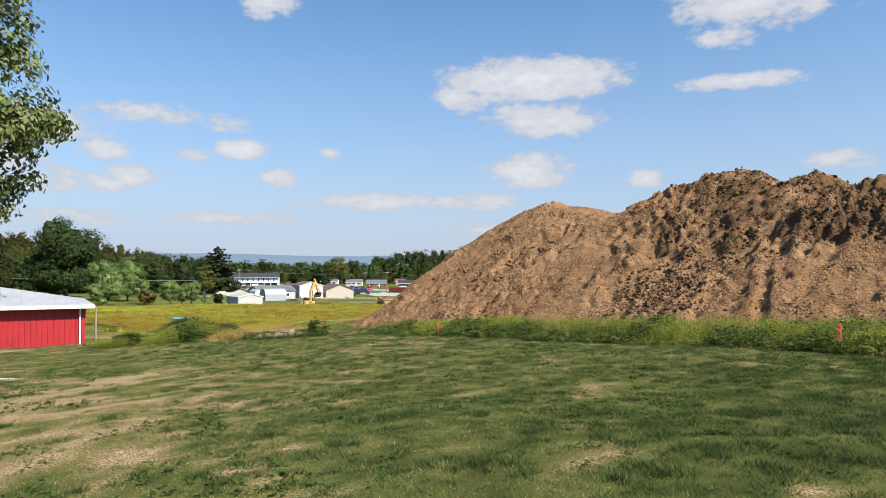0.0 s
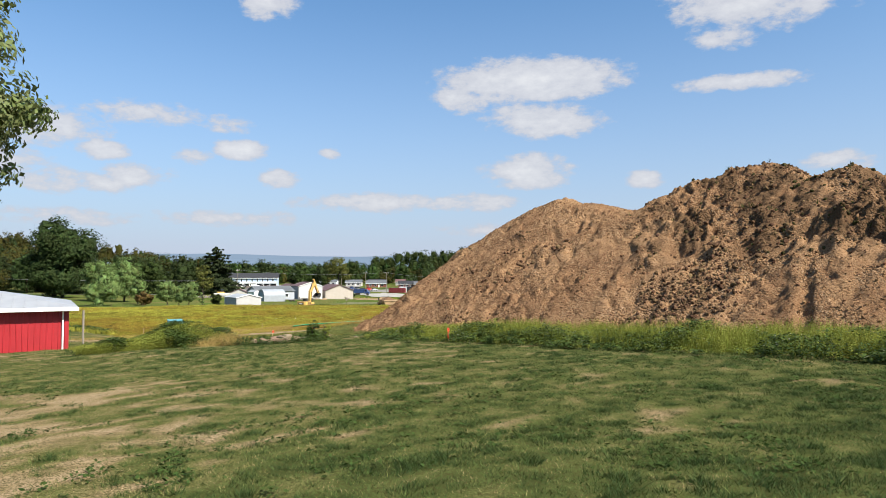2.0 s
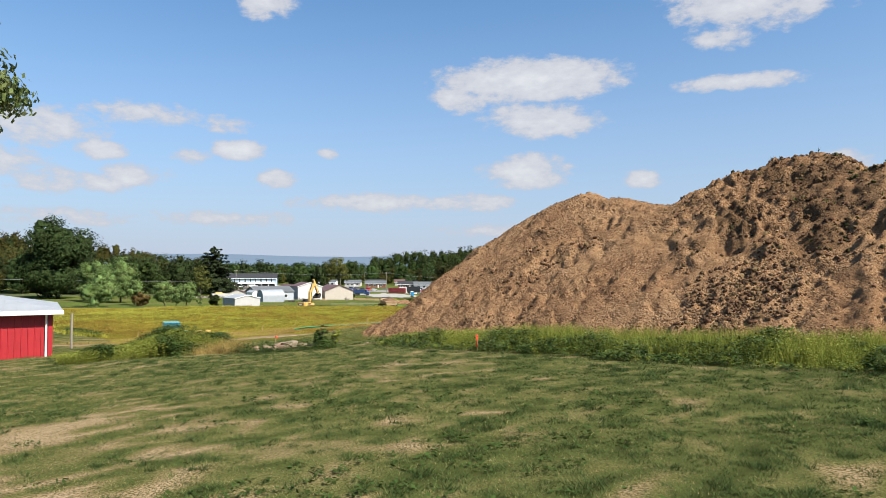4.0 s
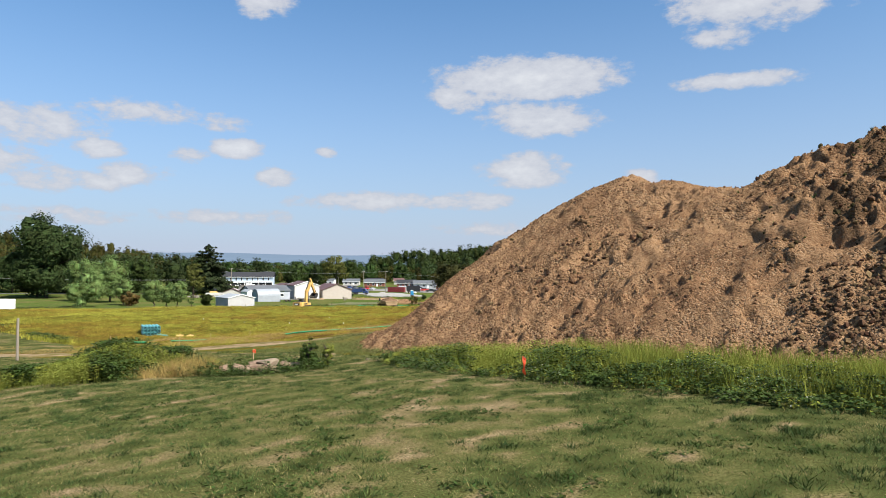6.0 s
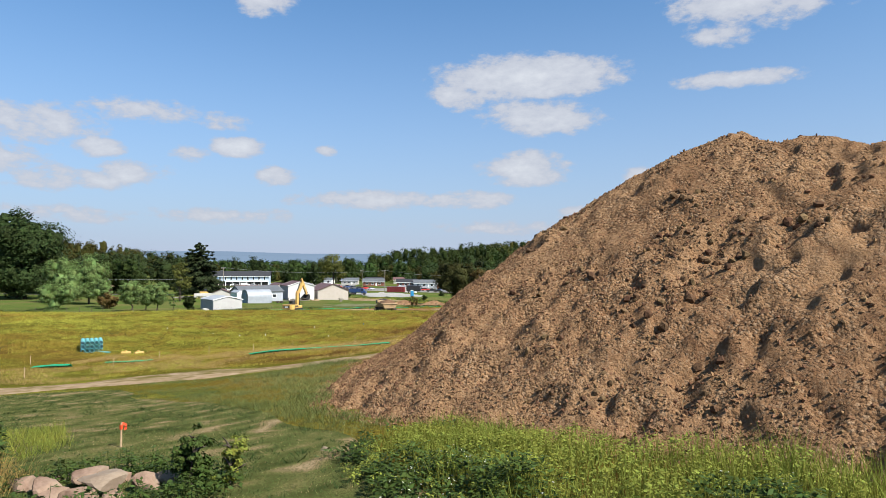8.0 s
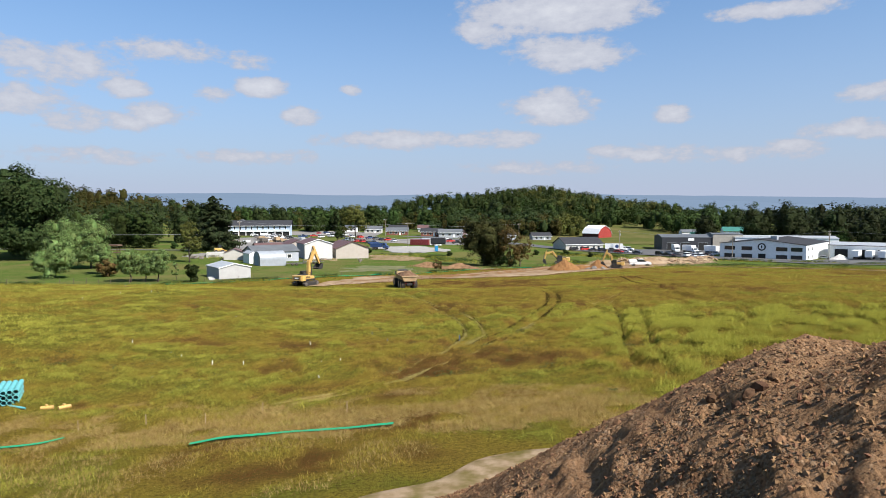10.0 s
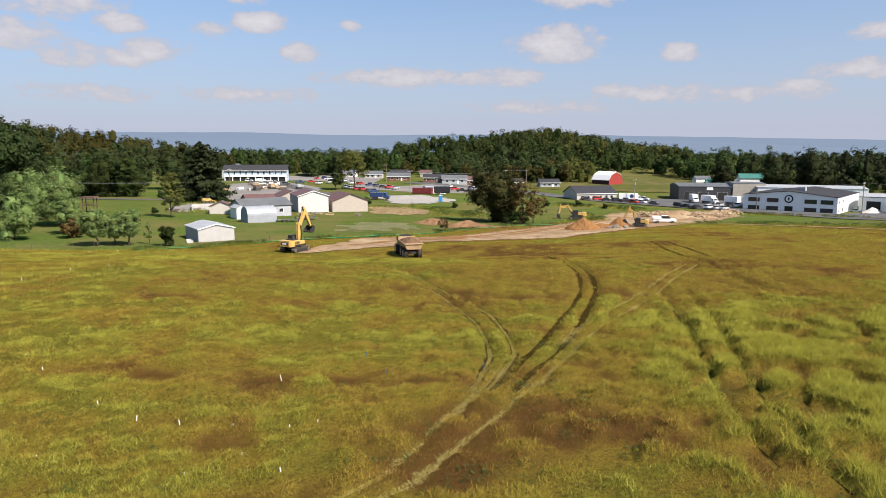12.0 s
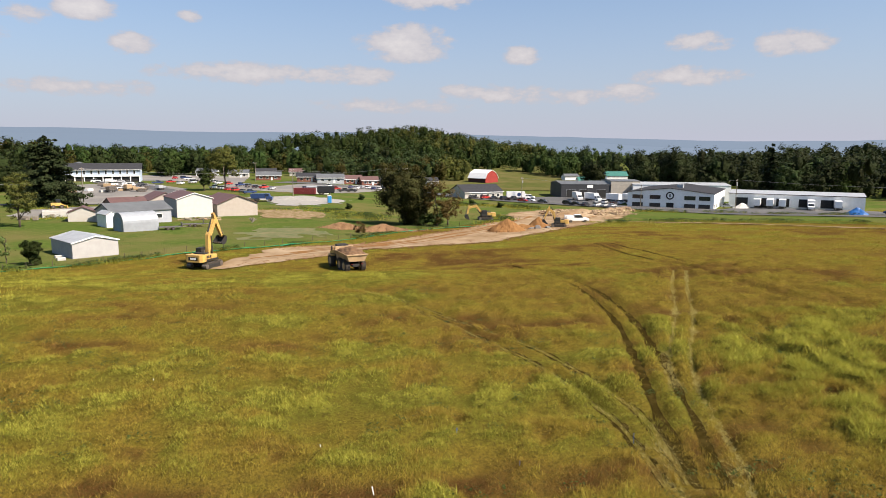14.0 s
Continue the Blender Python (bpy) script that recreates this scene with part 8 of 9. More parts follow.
def fleet():
    made = {}

    def kind_of(key):
        if key not in made:
            k, c = key
            coat = {"white": P_WHITE, "black": P_BLACK, "red": P_RED, "blue": P_BLUE, "silver": P_SILVER, "grey": P_GREY}[c]
            word = {"car": "sedan", "suv": "estate car", "pickup": "pickup truck"}[k]
            made[key] = (car("%s %s parked on the lot" % (c, word), coat, k), [])
        return made[key]
    rows = [  # x, y, heading, kind, colour
        (-10.9, 401, 20, "suv", "red"), (-7.3, 389, 10, "pickup", "black"), (-3.6, 391, 12, "car", "black"), (-0.1, 415, 70, "suv", "white"), (3.2, 428, 70, "car", "silver"), (6.2, 424, 70, "suv", "white"),
        (9.0, 420, 70, "car", "blue"), (11.7, 420, 70, "car", "white"), (14.2, 424, 70, "suv", "black"), (-2.6, 424, 70, "car", "blue"), (-14, 418, 70, "pickup", "white"), (17, 430, 70, "car", "red"),
        (50.2, 371.2, 20, "car", "black"), (55.1, 369.4, 20, "suv", "red"), (58.6, 366, 20, "car", "black"), (62.5, 363.4, 25, "suv", "black"), (66, 361.6, 25, "pickup", "black"), (68, 354, -50, "car", "red"),
        (71.7, 355.4, -50, "car", "white"), (74.8, 347, -50, "car", "grey"), (76.5, 372, -40, "pickup", "white"), (81.8, 336, -52, "suv", "black"), (84.1, 333, -52, "car", "black"), (86.7, 329.4, 40, "car", "black"),
        (90.6, 327, 40, "suv", "white"), (92.8, 324.6, 40, "car", "silver"), (95.2, 323, 40, "car", "silver"), (103.6, 340, 50, "pickup", "black"), (106.2, 338, 50, "pickup", "white"), (109, 335.8, 50, "suv", "white"),
        (100.8, 343, 50, "suv", "silver"), (142, 317.4, -38, "car", "silver"), (176, 274, -50, "car", "blue"), (-54.4, 379, 60, "suv", "red"), (-50.4, 371, 60, "car", "grey"), (-47.1, 363, 30, "pickup", "blue"),
        (-58, 384, 60, "car", "red"), (-62, 392, 60, "suv", "silver"), (-66, 398, 60, "pickup", "white"), (-112, 432, 10, "pickup", "white"), (-116.8, 422, 8, "pickup", "white"), (-133, 452, 10, "suv", "white"),
        (-121, 450, 12, "pickup", "silver"), (-128, 440, 12, "car", "grey"), (-99.6, 411, 20, "car", "black"), (-92, 484, 0, "pickup", "white"), (-98, 500, 0, "suv", "blue"), (-102.5, 496, 80, "car", "red"),
        (-79, 470, 0, "car", "white"), (-86, 462, 10, "suv", "black"), (-73, 452, 60, "car", "silver"), (-57, 420, 60, "pickup", "blue"), (-48, 404, 60, "car", "black"),
        (-108, 418, 12, "pickup", "white"), (-104, 426, 15, "suv", "grey"), (-100, 440, 20, "pickup", "blue"), (-96, 452, 20, "car", "red"), (-124, 434, 10, "car", "silver"), (-88, 436, 70, "suv", "white"), (-84, 446, 70, "pickup", "silver"),
        (-76, 436, 60, "pickup", "black"), (-70, 440, 60, "car", "white"), (-64, 432, 60, "suv", "red"), (-52, 412, 60, "suv", "grey"), (-44, 398, 60, "pickup", "red"), (-40, 392, 60, "car", "silver"), (-20, 384, 30, "car", "white"), (-24, 390, 30, "suv", "blue")]
    for x, y, rz, k, c in rows:
        proto, copies = kind_of((k, c))
        if not copies:
            proto.matrix_basis = pose(x, y, gz(x, y) + 0.3, 0, 0, rz)
            tagged(proto, group="parked cars")
            copies.append(proto)
        else:
            copies.append(copy_thing(proto, pose(x, y, gz(x, y) + 0.3, 0, 0, rz)))
    t = box_truck("white box truck with a blue round emblem", P_WHITE, P_WHITE, 8.5)
    t.matrix_basis = pose(72.5, 364.5, gz(70, 365) + 0.35, 0, 0, -10)
    bm = bmesh.new()
    bmesh.ops.create_cone(bm, cap_ends=True, segments=20, radius1=0.85, radius2=0.85, depth=0.04, matrix=Matrix.Translation((-3.0, -1.27, 2.4)) @ pose(0, 0, 0, 90))
    part("emblem", bm, P_BLUE, t, "round dark blue emblem")
    for k, (x, y, rz, first) in enumerate(((97, 362, -95, True), (103, 356, -70, True), (112.5, 352, -60, False), (119, 349.5, -60, False))):
        t = box_truck("white lorry parked by the workshop" if first else "white semi-trailer parked by the workshop", P_WHITE, P_WHITE, 7, first, "box_truck" if first else "semi_trailer", "truck" if first else "trailer")
        t.matrix_basis = pose(x, y, gz(x, y) + 0.35, 0, 0, rz)
    for k, s in enumerate((8.6, 13.2, 17.6, 27.5, 36.5)):
        m = pose(147.5, 325.2, -9.75, 0, 0, -38) @ pose(s + 2.3, -9.0, 0, 0, 0, -90)
        m.translation.z = gz(m.translation.x, m.translation.y) + 0.36
        t = box_truck("white semi-trailer backed up to a dock door", P_WHITE, P_WHITE, 8.5, k == 3, "semi_trailer", "trailer")
        t.matrix_basis = m
        tagged(t, group="trailers at the docks")
    # service truck on the worksite
    t = car("white crew-cab service truck with tool boxes", P_WHITE, "pickup")
    part("tool_box", boxes((-2.8, -1.0, 1.0, -0.95, -0.6, 1.75), bevel=0.03), P_WHITE, t)
    part("tool_box", boxes((-2.8, 0.6, 1.0, -0.95, 1.0, 1.75), bevel=0.03), P_WHITE, t)
    part("rear_doors", boxes((-0.9, -0.905, 0.7, 1.2, 0.905, 1.2)), P_WHITE, t)
    t.matrix_basis = pose(49.6, 245.4, gz(49.6, 245.4) + 0.12, 0, 0, -4) @ Matrix.Scale(1.12, 4)
    # blue tipper, red container, dark trailer
    t = thing("tipper_truck", "dark blue tipper truck beside the gravel drive", "truck", pose(-38.4, 323, gz(-38, 323) + 0.3, 0, 0, -8))
    part("bed", prism([(-4.2, 1.0), (0.8, 1.0), (1.0, 2.7), (-4.4, 2.6)], -1.2, 1.2), P_BLUE, t)
    cab = part("cab", prism([(1.1, 0.6), (3.2, 0.6), (3.3, 1.5), (2.4, 1.7), (2.1, 2.7), (1.1, 2.8)], -1.1, 1.1), P_BLUE, t)
    part("side_window", boxes((1.3, -1.12, 1.8, 2.0, -1.09, 2.5)), M_GLASS, cab)
    for x in (-3.2, -2.1, 2.4):
        for y in (-1.0, 1.0):
            wheel(t, x, y, 0.5, 0.32)
    t = thing("shipping_container", "rusty red shipping container", "container", pose(-29.2, 361.2, gz(-26, 360) + 0.1, 0, 0, -14))
    part("shell", boxes((0, 0, 0.1, 9, 2.4, 2.7), bevel=0.03), paint("container_red", (0.167, 0.027, 0.03)), t)
    for k in range(18):
        part("corrugation", boxes((0.3 + k * 0.48, -0.04, 0.25, 0.5 + k * 0.48, 0.0, 2.55)), bpy.data.materials["container_red"], t)
    t = box_truck("black open-top trailer beside the container", P_BLACK, P_BLACK, 7.5, False, "semi_trailer", "trailer")
    t.matrix_basis = pose(-12, 362.5, gz(-16, 362) + 0.3, 0, 0, 2)
    b = shell("trailer_office", "low white site trailer", "trailer", pose(-24, 369, gz(-22, 369) + 0.2, 0, 0, -10), 9, 3.2, 2.6, 3.0, M_WHITE, M_GREY_METAL, "x", 0.1)
    # portable toilet
    t = thing("portable_toilet", "bright blue portable toilet", "portable toilet", on(-15.6, 322.5, 10, -0.1))
    part("cabin", boxes((0, 0, 0, 1.35, 1.35, 2.5), bevel=0.06), paint("toilet_blue", (0.023, 0.198, 0.418)), t)
    part("roof", prism([(-0.05, 2.5), (1.4, 2.5), (1.1, 2.75), (0.25, 2.75)], -0.05, 1.4), M_WHITE, t)
    part("door", boxes((0.25, -0.03, 0.1, 1.1, 0.0, 2.2)), bpy.data.materials["toilet_blue"], t)


fleet()

# ---- poles, fences, heaps and small things ----
def utility_pole(x, y, h, rz=0, arms=1, can=False):
    p = thing("utility_pole", "weathered wooden utility pole with a crossarm", "utility pole", on(x, y, rz), "utility poles")
    part("pole", rods(((0, 0, -0.5), (0, 0, h), 0.17, 0.12), n=10), M_POLE, p)
    for k in range(arms):
        a = part("crossarm", boxes((-1.2, -0.06, h - 0.6 - k, 1.2, 0.06, h - 0.45 - k)), M_POLE, p)
        for s in (-1.1, -0.5, 0.5, 1.1):
            part("insulator", rods(((s, 0, h - 0.45 - k), (s, 0, h - 0.25 - k), 0.05)), M_WHITE, a)
    if can:
        part("transformer", rods(((0.35, 0, h - 2.6), (0.35, 0, h - 1.6), 0.28), n=12), M_GREY_METAL, p)


POLES = [(-96, 316, 11.8, 70, 1, False), (-28.7, 343, 11.3, 30, 1, False), (17.4, 446, 10.7, 30, 1, False), (30, 455, 11, 30, 1, False), (137.7, 306, 12, 45, 2, True), (108.3, 325, 9, 45, 0, False), (70, 362, 10.5, 45, 1, True), (-54, 470, 11, 10, 1, False), (-76, 505, 11, 10, 1, False), (160, 430, 11, 10, 1, False)]
for q in POLES:
    utility_pole(*q)


def cable(p, q, sag, r=0.03, label="sagging overhead cable between poles"):
    c = bpy.data.curves.new("cable", "CURVE")
    c.dimensions, c.bevel_depth, c.bevel_resolution = "3D", r, 1
    s = c.splines.new("POLY")
    s.points.add(16)
    for i in range(17):
        f = i / 16
        v = Vector(p).lerp(Vector(q), f)
        s.points[i].co = (v.x, v.y, v.z - sag * 4 * f * (1 - f), 1)
    c.materials.append(M_WIRE)
    tagged(new("overhead_cable", c), label, "cable")


def pole_top(k, dz=-0.3):
    x, y, h = POLES[k][:3]
    return (x, y, gz(x, y) + h + dz)


cable((-96, 316, gz(-96, 316) + 6.6), (-215, 285, gz(-215, 285) + 8.2), 0.9, 0.07, "pale bundled overhead cable")
cable(pole_top(0), pole_top(1), 1.6)
cable(pole_top(1), pole_top(2), 1.5)
cable(pole_top(2), pole_top(3), 0.3)
cable(pole_top(6), pole_top(5, -0.2), 0.9)
cable(pole_top(5, -0.2), pole_top(4), 0.6)
cable(pole_top(4), (260, 240, 2.5), 2.2)

FENCE = [(-150, 172), (-100, 174), (-76, 177.5), (-63, 177.6), (-47.2, 188.6), (-41.3, 194.5), (-25.7, 202.9), (-12.6, 212.2), (-1.8, 225.5), (11.5, 234), (18, 236)]


M_POST = material("old_post", (0.122, 0.095, 0.068), (0.076, 0.061, 0.046), 4, 0.9, spec=0.05)


def fence():
    f = thing("fence", "wire fence on thin posts along the yard", "fence", kind="")
    pts = curve(FENCE, 3.0)
    for i, (x, y) in enumerate(pts):
        part("post", rods(((x, y, gz(x, y) - 0.3), (x, y, gz(x, y) + 1.15), 0.045), n=6), M_POST, f)
    for h in (0.45, 0.8, 1.1):
        bm = bmesh.new()
        for (x0, y0), (x1, y1) in zip(pts, pts[1:]):
            rod(bm, (x0, y0, gz(x0, y0) + h), (x1, y1, gz(x1, y1) + h), 0.005, n=3)
        part("wire", bm, M_POST, f)


def fabric(name, label, line, height, slump=0.5, seed=1):
    """Green silt fabric standing or slumped along a line."""
    pts = curve(line, 0.5)
    V, F = [], []
    for i, (x, y) in enumerate(pts):
        d = (float(wave(x, y, 1.5, seed)) - 0.5)
        h = height * (0.55 + 0.9 * float(wave(x, y, 2.2, seed + 1)))
        z = gz(x, y)
        for k, (s, u) in enumerate(((0, 0.0), (0.3 * slump, 0.6), (slump * (0.6 + d), 1.0), (slump * (1.2 + d), 0.75))):
            V.append((x + 0.15 * d, y - s, z + 0.05 + h * u))
    for i in range(len(pts) - 1):
        for k in range(3):
            a = i * 4 + k
            F.append((a, a + 1, a + 5, a + 4))
    o = tagged(new(name, mesh_of(name, np.array(V), F, M_NET)), label, "silt fence")
    sol = o.modifiers.new("thick", "SOLIDIFY")
    sol.thickness = 0.01
    return o


fence()
fabric("silt_fence", "bright green silt fabric slumped on the grass", [(-16.4, 74.2), (-13.0, 74.8), (-10.4, 75.2), (-6.6, 75.6)], 0.14, 0.3, 3)
fabric("silt_fence", "crumpled green silt fabric beside the dirt track", [(-30.2, 72.2), (-29.2, 72.8), (-28.3, 73.1)], 0.26, 0.6, 4)
fabric("silt_fence", "green silt fabric among the grass", [(-27, 75.2), (-25.4, 75.8), (-24.4, 77)], 0.14, 0.3, 5)
fabric("silt_fence", "low green silt fabric along the worksite", [(-64, 176.6), (-47.0, 187.6), (-41, 193.5), (-25.5, 201.9), (-12.4, 211), (-1.4, 224), (11.8, 232.8), (22, 236.5)], 0.2, 0.2, 6)
fabric("silt_fence", "heap of green silt fabric by the fence", [(-26, 201), (-23.5, 203), (-21.5, 204.6)], 0.3, 0.5, 7)


def stake(x, y, h=0.55, ribbon=None, mat=None, lean=(0, 0), label="thin white survey stake in the meadow", grp="survey stakes"):
    s = thing("survey_stake", label, "stake", on(x, y, 37 * x % 90), grp)
    bm = bmesh.new()
    box(bm, -0.022, -0.008, -0.1, 0.022, 0.008, h, pose(0, 0, 0, lean[0], lean[1]))
    part("lath", bm, mat or M_WHITE, s)
    if ribbon:
        bm = bmesh.new()
        n = 9
        prev = None
        for k in range(n):
            f = k / (n - 1)
            c = Vector((0.03 - ribbon[0] * math.sin(f * 2.6) * (1 - 0.25 * f), 0.02, h - 0.03 - ribbon[1] * f))
            w = Vector((0.015, 0.032 + 0.014 * math.sin(f * 9), 0.03))
            cur = (bm.verts.new(c - w), bm.verts.new(c + w))
            if prev:
                bm.faces.new((prev[0], prev[1], cur[1], cur[0]))
            prev = cur
        part("ribbon", bm, M_FLAG, s, "orange flagging ribbon")
        part("knot", boxes((-0.035, -0.025, h - 0.16, 0.035, 0.025, h - 0.05), bevel=0.008), M_FLAG, s, "orange ribbon knot")
    return s


stake(-0.2, 31.6, 0.7, (0.16, 0.45), M_STAKE, label="wooden survey stake with an orange ribbon in the weeds")
stake(10.87, 18.4, 0.8, (0.18, 0.45), M_STAKE, label="wooden survey stake with an orange ribbon in the weeds")
stake(-10.5, 42.4, 0.6, (-0.16, 0.14), M_STAKE, label="wooden survey stake with an orange ribbon behind the rocks")
for x, y in ((-25.2, 72.4), (-20.8, 78.6), (-24.5, 78.3), (-17.2, 78.0), (-14.6, 79.9), (-27.6, 66.5), (-33, 76), (-9.5, 78.6)):
    stake(x, y, 0.65, None, M_STAKE, label="bare wooden survey stake", grp="wooden stakes")
for k, (x, y) in enumerate(((-37.0, 106.1), (-33.8, 102.9), (-30.4, 100.0), (-26.6, 97.0), (-25.6, 96.1), (-23.3, 94.9), (-20.4, 94.0), (-17.1, 92.9), (-14.1, 93.0), (-13.0, 87.7), (-21.7, 88.4), (-25.9, 89.9), (-18.9, 106.0), (-16.9, 103.2), (-15.3, 100.2),
                            (-17.4, 87.5), (-12.7, 93.5), (-29.3, 118.1), (-58.5, 137.5), (-45.7, 138.1), (-54.4, 153.1), (-53.6, 148.5), (-56.6, 144.3), (-16.7, 101.1), (-25.4, 122.5), (-15.5, 89.5), (-50, 151), (-47, 146), (-70, 172), (-66, 174))):
    stake(x, y, 0.42 + 0.05 * (k % 4), lean=((k * 53 % 17) - 8, (k * 31 % 23) - 11))
M_BLUE_LATH = material("blue_lath", (0.038, 0.106, 0.319), (0.03, 0.084, 0.258), 3, 0.6)
for x, y in ((-12.0, 106.6), (-10.0, 102.1), (-28.0, 98.0), (-3.5, 104)):
    stake(x, y, 0.55, None, M_BLUE_LATH, label="thin blue survey stake in the meadow")


def boulder(x, y, size, flat, seed, mat=None, label="rough reddish sandstone rock", grp="rock pile", up=0.0):
    r = np.random.RandomState(seed)
    bm = bmesh.new()
    bmesh.ops.create_icosphere(bm, subdivisions=3, radius=size / 2)
    cuts = [Vector(r.normal(size=3)).normalized() for _ in range(9)]
    off = Vector(r.rand(3) * 40)
    for v in bm.verts:
        n = noise.noise(v.co * (1.8 / size) + off) * 0.4 + noise.noise(v.co * (4.5 / size) + off) * 0.22
        v.co *= 1 + 0.5 * n
        for c in cuts:
            over = v.co.dot(c) - size * 0.33
            if over > 0:
                v.co -= c * over
        v.co.x *= 1.25
        v.co.z = max(v.co.z, -size * 0.3) * flat
    o = part("rock", bm, mat or M_ROCK)
    o.matrix_basis = pose(x, y, gz(x, y) + size * 0.12 * flat + up, 0, 0, r.uniform(0, 360))
    return tagged(o, label, "rock", grp)


M_PALE_ROCK = material("pale_rock", (0.221, 0.171, 0.123), (0.177, 0.129, 0.092), 4, 0.9, 0.5, 16)
for k, (x, y, s, f, up) in enumerate(((-10.7, 39.0, 0.95, 0.8, 0.05), (-10.0, 38.5, 0.9, 0.9, 0.1), (-9.5, 37.9, 0.75, 1.0, 0.05), (-9.0, 37.7, 0.85, 1.0, 0.1), (-8.5, 37.9, 0.6, 1.0, 0.05), (-8.2, 38.4, 0.7, 1.1, 0.1), (-9.4, 38.9, 0.9, 0.8, 0.2), (-10.3, 39.6, 0.7, 0.6, 0), (-9.0, 39.2, 0.65, 0.7, 0.05), (-8.0, 38.9, 0.55, 0.9, 0.1))):
    boulder(x, y, s * 0.7, f * 0.75, 200 + k, up=up)
boulder(-8.75, 38.1, 0.72, 0.55, 220, M_PALE_ROCK, "pale flat rock on the rock pile", up=0.28)
boulder(-5.4, 41.0, 0.24, 0.8, 221, M_PALE_ROCK, "single pale stone on the lawn", "stones")
boulder(4.9, 28.6, 0.5, 0.7, 222, M_PALE_ROCK, "pale stone among the weeds", "stones")
put(broadleaf("shrub", "small dark green upright shrub beside the rocks", 41, 1.2, 0.72, 0.05, M_WEED, 90, 50, 0.036, trunk=0.03), -7.35, 38.4)
put(broadleaf("shrub", "small pale green upright shrub beside the rocks", 42, 1.0, 0.7, 0.05, M_WEED_PALE, 40, 34, 0.03, trunk=0.02), -6.7, 38.5)


def pipe_stack():
    r, L = 0.165, 3.0
    bm = bmesh.new()
    n = 16
    for rad, flip in ((r, False), (r * 0.86, True)):
        ring = [[bm.verts.new((rad * math.cos(2 * math.pi * k / n), y, rad * math.sin(2 * math.pi * k / n))) for k in range(n)] for y in (0, L)]
        for k in range(n):
            bm.faces.new((ring[0][k], ring[0][(k + 1) % n], ring[1][(k + 1) % n], ring[1][k]))
    bm.verts.ensure_lookup_table()
    for e in (0, 1):
        for k in range(n):
            bm.faces.new((bm.verts[e * n + k], bm.verts[e * n + (k + 1) % n], bm.verts[2 * n + e * n + (k + 1) % n], bm.verts[2 * n + e * n + k]))
    bmesh.ops.recalc_face_normals(bm, faces=bm.faces[:])
    me = bpy.data.meshes.new("pipe")
    bm.to_mesh(me)
    bm.free()
    me.materials.append(M_TEAL)
    base = on(-33.0, 82.8, 28)
    for row in range(3):
        for k in range(5):
            o = tagged(new("pipe", me), "teal plastic drain pipe in a stack", "pipe", "stacked pipes")
            o.matrix_basis = base @ pose(0.2 + k * 0.34, 0.06 * ((k * 7 + row * 5) % 3), 0.24 + row * 0.335)
    for y in (0.6, 2.3):
        o = part("timber_bearer", boxes((-0.1, y, -0.05, 1.85, y + 0.12, 0.08)), M_STAKE)
        o.matrix_basis = base
        tagged(o, "wooden bearer under the pipes", "timber", "pipe bearers")
    o = tagged(new("pipe", me), "teal pipe lying loose on the grass", "pipe", "loose pipes")
    o.matrix_basis = on(-30.4, 82.6, 70) @ pose(0, 0, 0.2) @ Matrix.Scale(0.45, 4)
    for k in range(2):
        b = part("pipe_fitting", rods(((0, 0, 0.22), (1.1, 0.2, 0.22), 0.2, 0.2), ((0.5, 0.1, 0.22), (0.5, 0.1, 0.55), 0.14), n=12), M_YELLOW)
        b.matrix_basis = on(-29.6 + k * 1.0, 82.9 + 0.2 * k, 10 + 25 * k) @ Matrix.Scale(0.65, 4)
        tagged(b, "yellow pipe fitting lying on the grass", "pipe fitting", "pipe fittings")


pipe_stack()


def heap(name, label, x, y, rx, ry, h, mat, seed, rz=0):
    n = 30

    def form(u, v):
        q = np.hypot(u / rx, v / ry)
        return h * np.clip(1 - q, 0, 1) ** 0.9 * (0.75 + 0.5 * wave(u + seed, v, rx * 0.5, seed)) + (wave(u + seed, v, 0.5, seed + 1) - 0.5) * 0.25 * (q < 1) - 0.25 * (q >= 0.98)
    o = tagged(new(name, grid_mesh(name, np.linspace(-rx, rx, n), np.linspace(-ry, ry, n), form, mat, lambda u, v, z: np.hypot(u / rx, v / ry) < 1.02, smooth=False)), label, "soil heap", "soil heaps")
    o.matrix_basis = on(x, y, rz)


heap("soil_mound", "cone of orange-brown soil on the worksite", 23.5, 222.5, 4.6, 4.0, 2.9, M_ORANGE_SOIL, 231)
heap("soil_mound", "low mound of orange-brown soil beside the digger", 34.6, 232.5, 3.2, 3.0, 2.4, M_ORANGE_SOIL, 232)
heap("soil_mound", "spread orange soil between the mounds", 29.5, 229, 6.0, 3.0, 1.0, M_ORANGE_SOIL, 233)
heap("soil_mound", "brown soil heap on the mown yard", -13.9, 234.5, 4.6, 4.0, 1.9, M_DIRT, 234)
heap("soil_mound", "brown soil heap on the mown yard", -4.8, 228.6, 6.0, 3.4, 1.8, M_DIRT, 235, 15)
heap("spoil_bank", "long pale bank of broken rock along the road", 66, 283, 13, 4.5, 2.2, M_WORK, 236, 6)
heap("spoil_bank", "pale bank of broken rock along the road", 80, 292, 9, 4, 2.0, M_WORK, 237, 10)


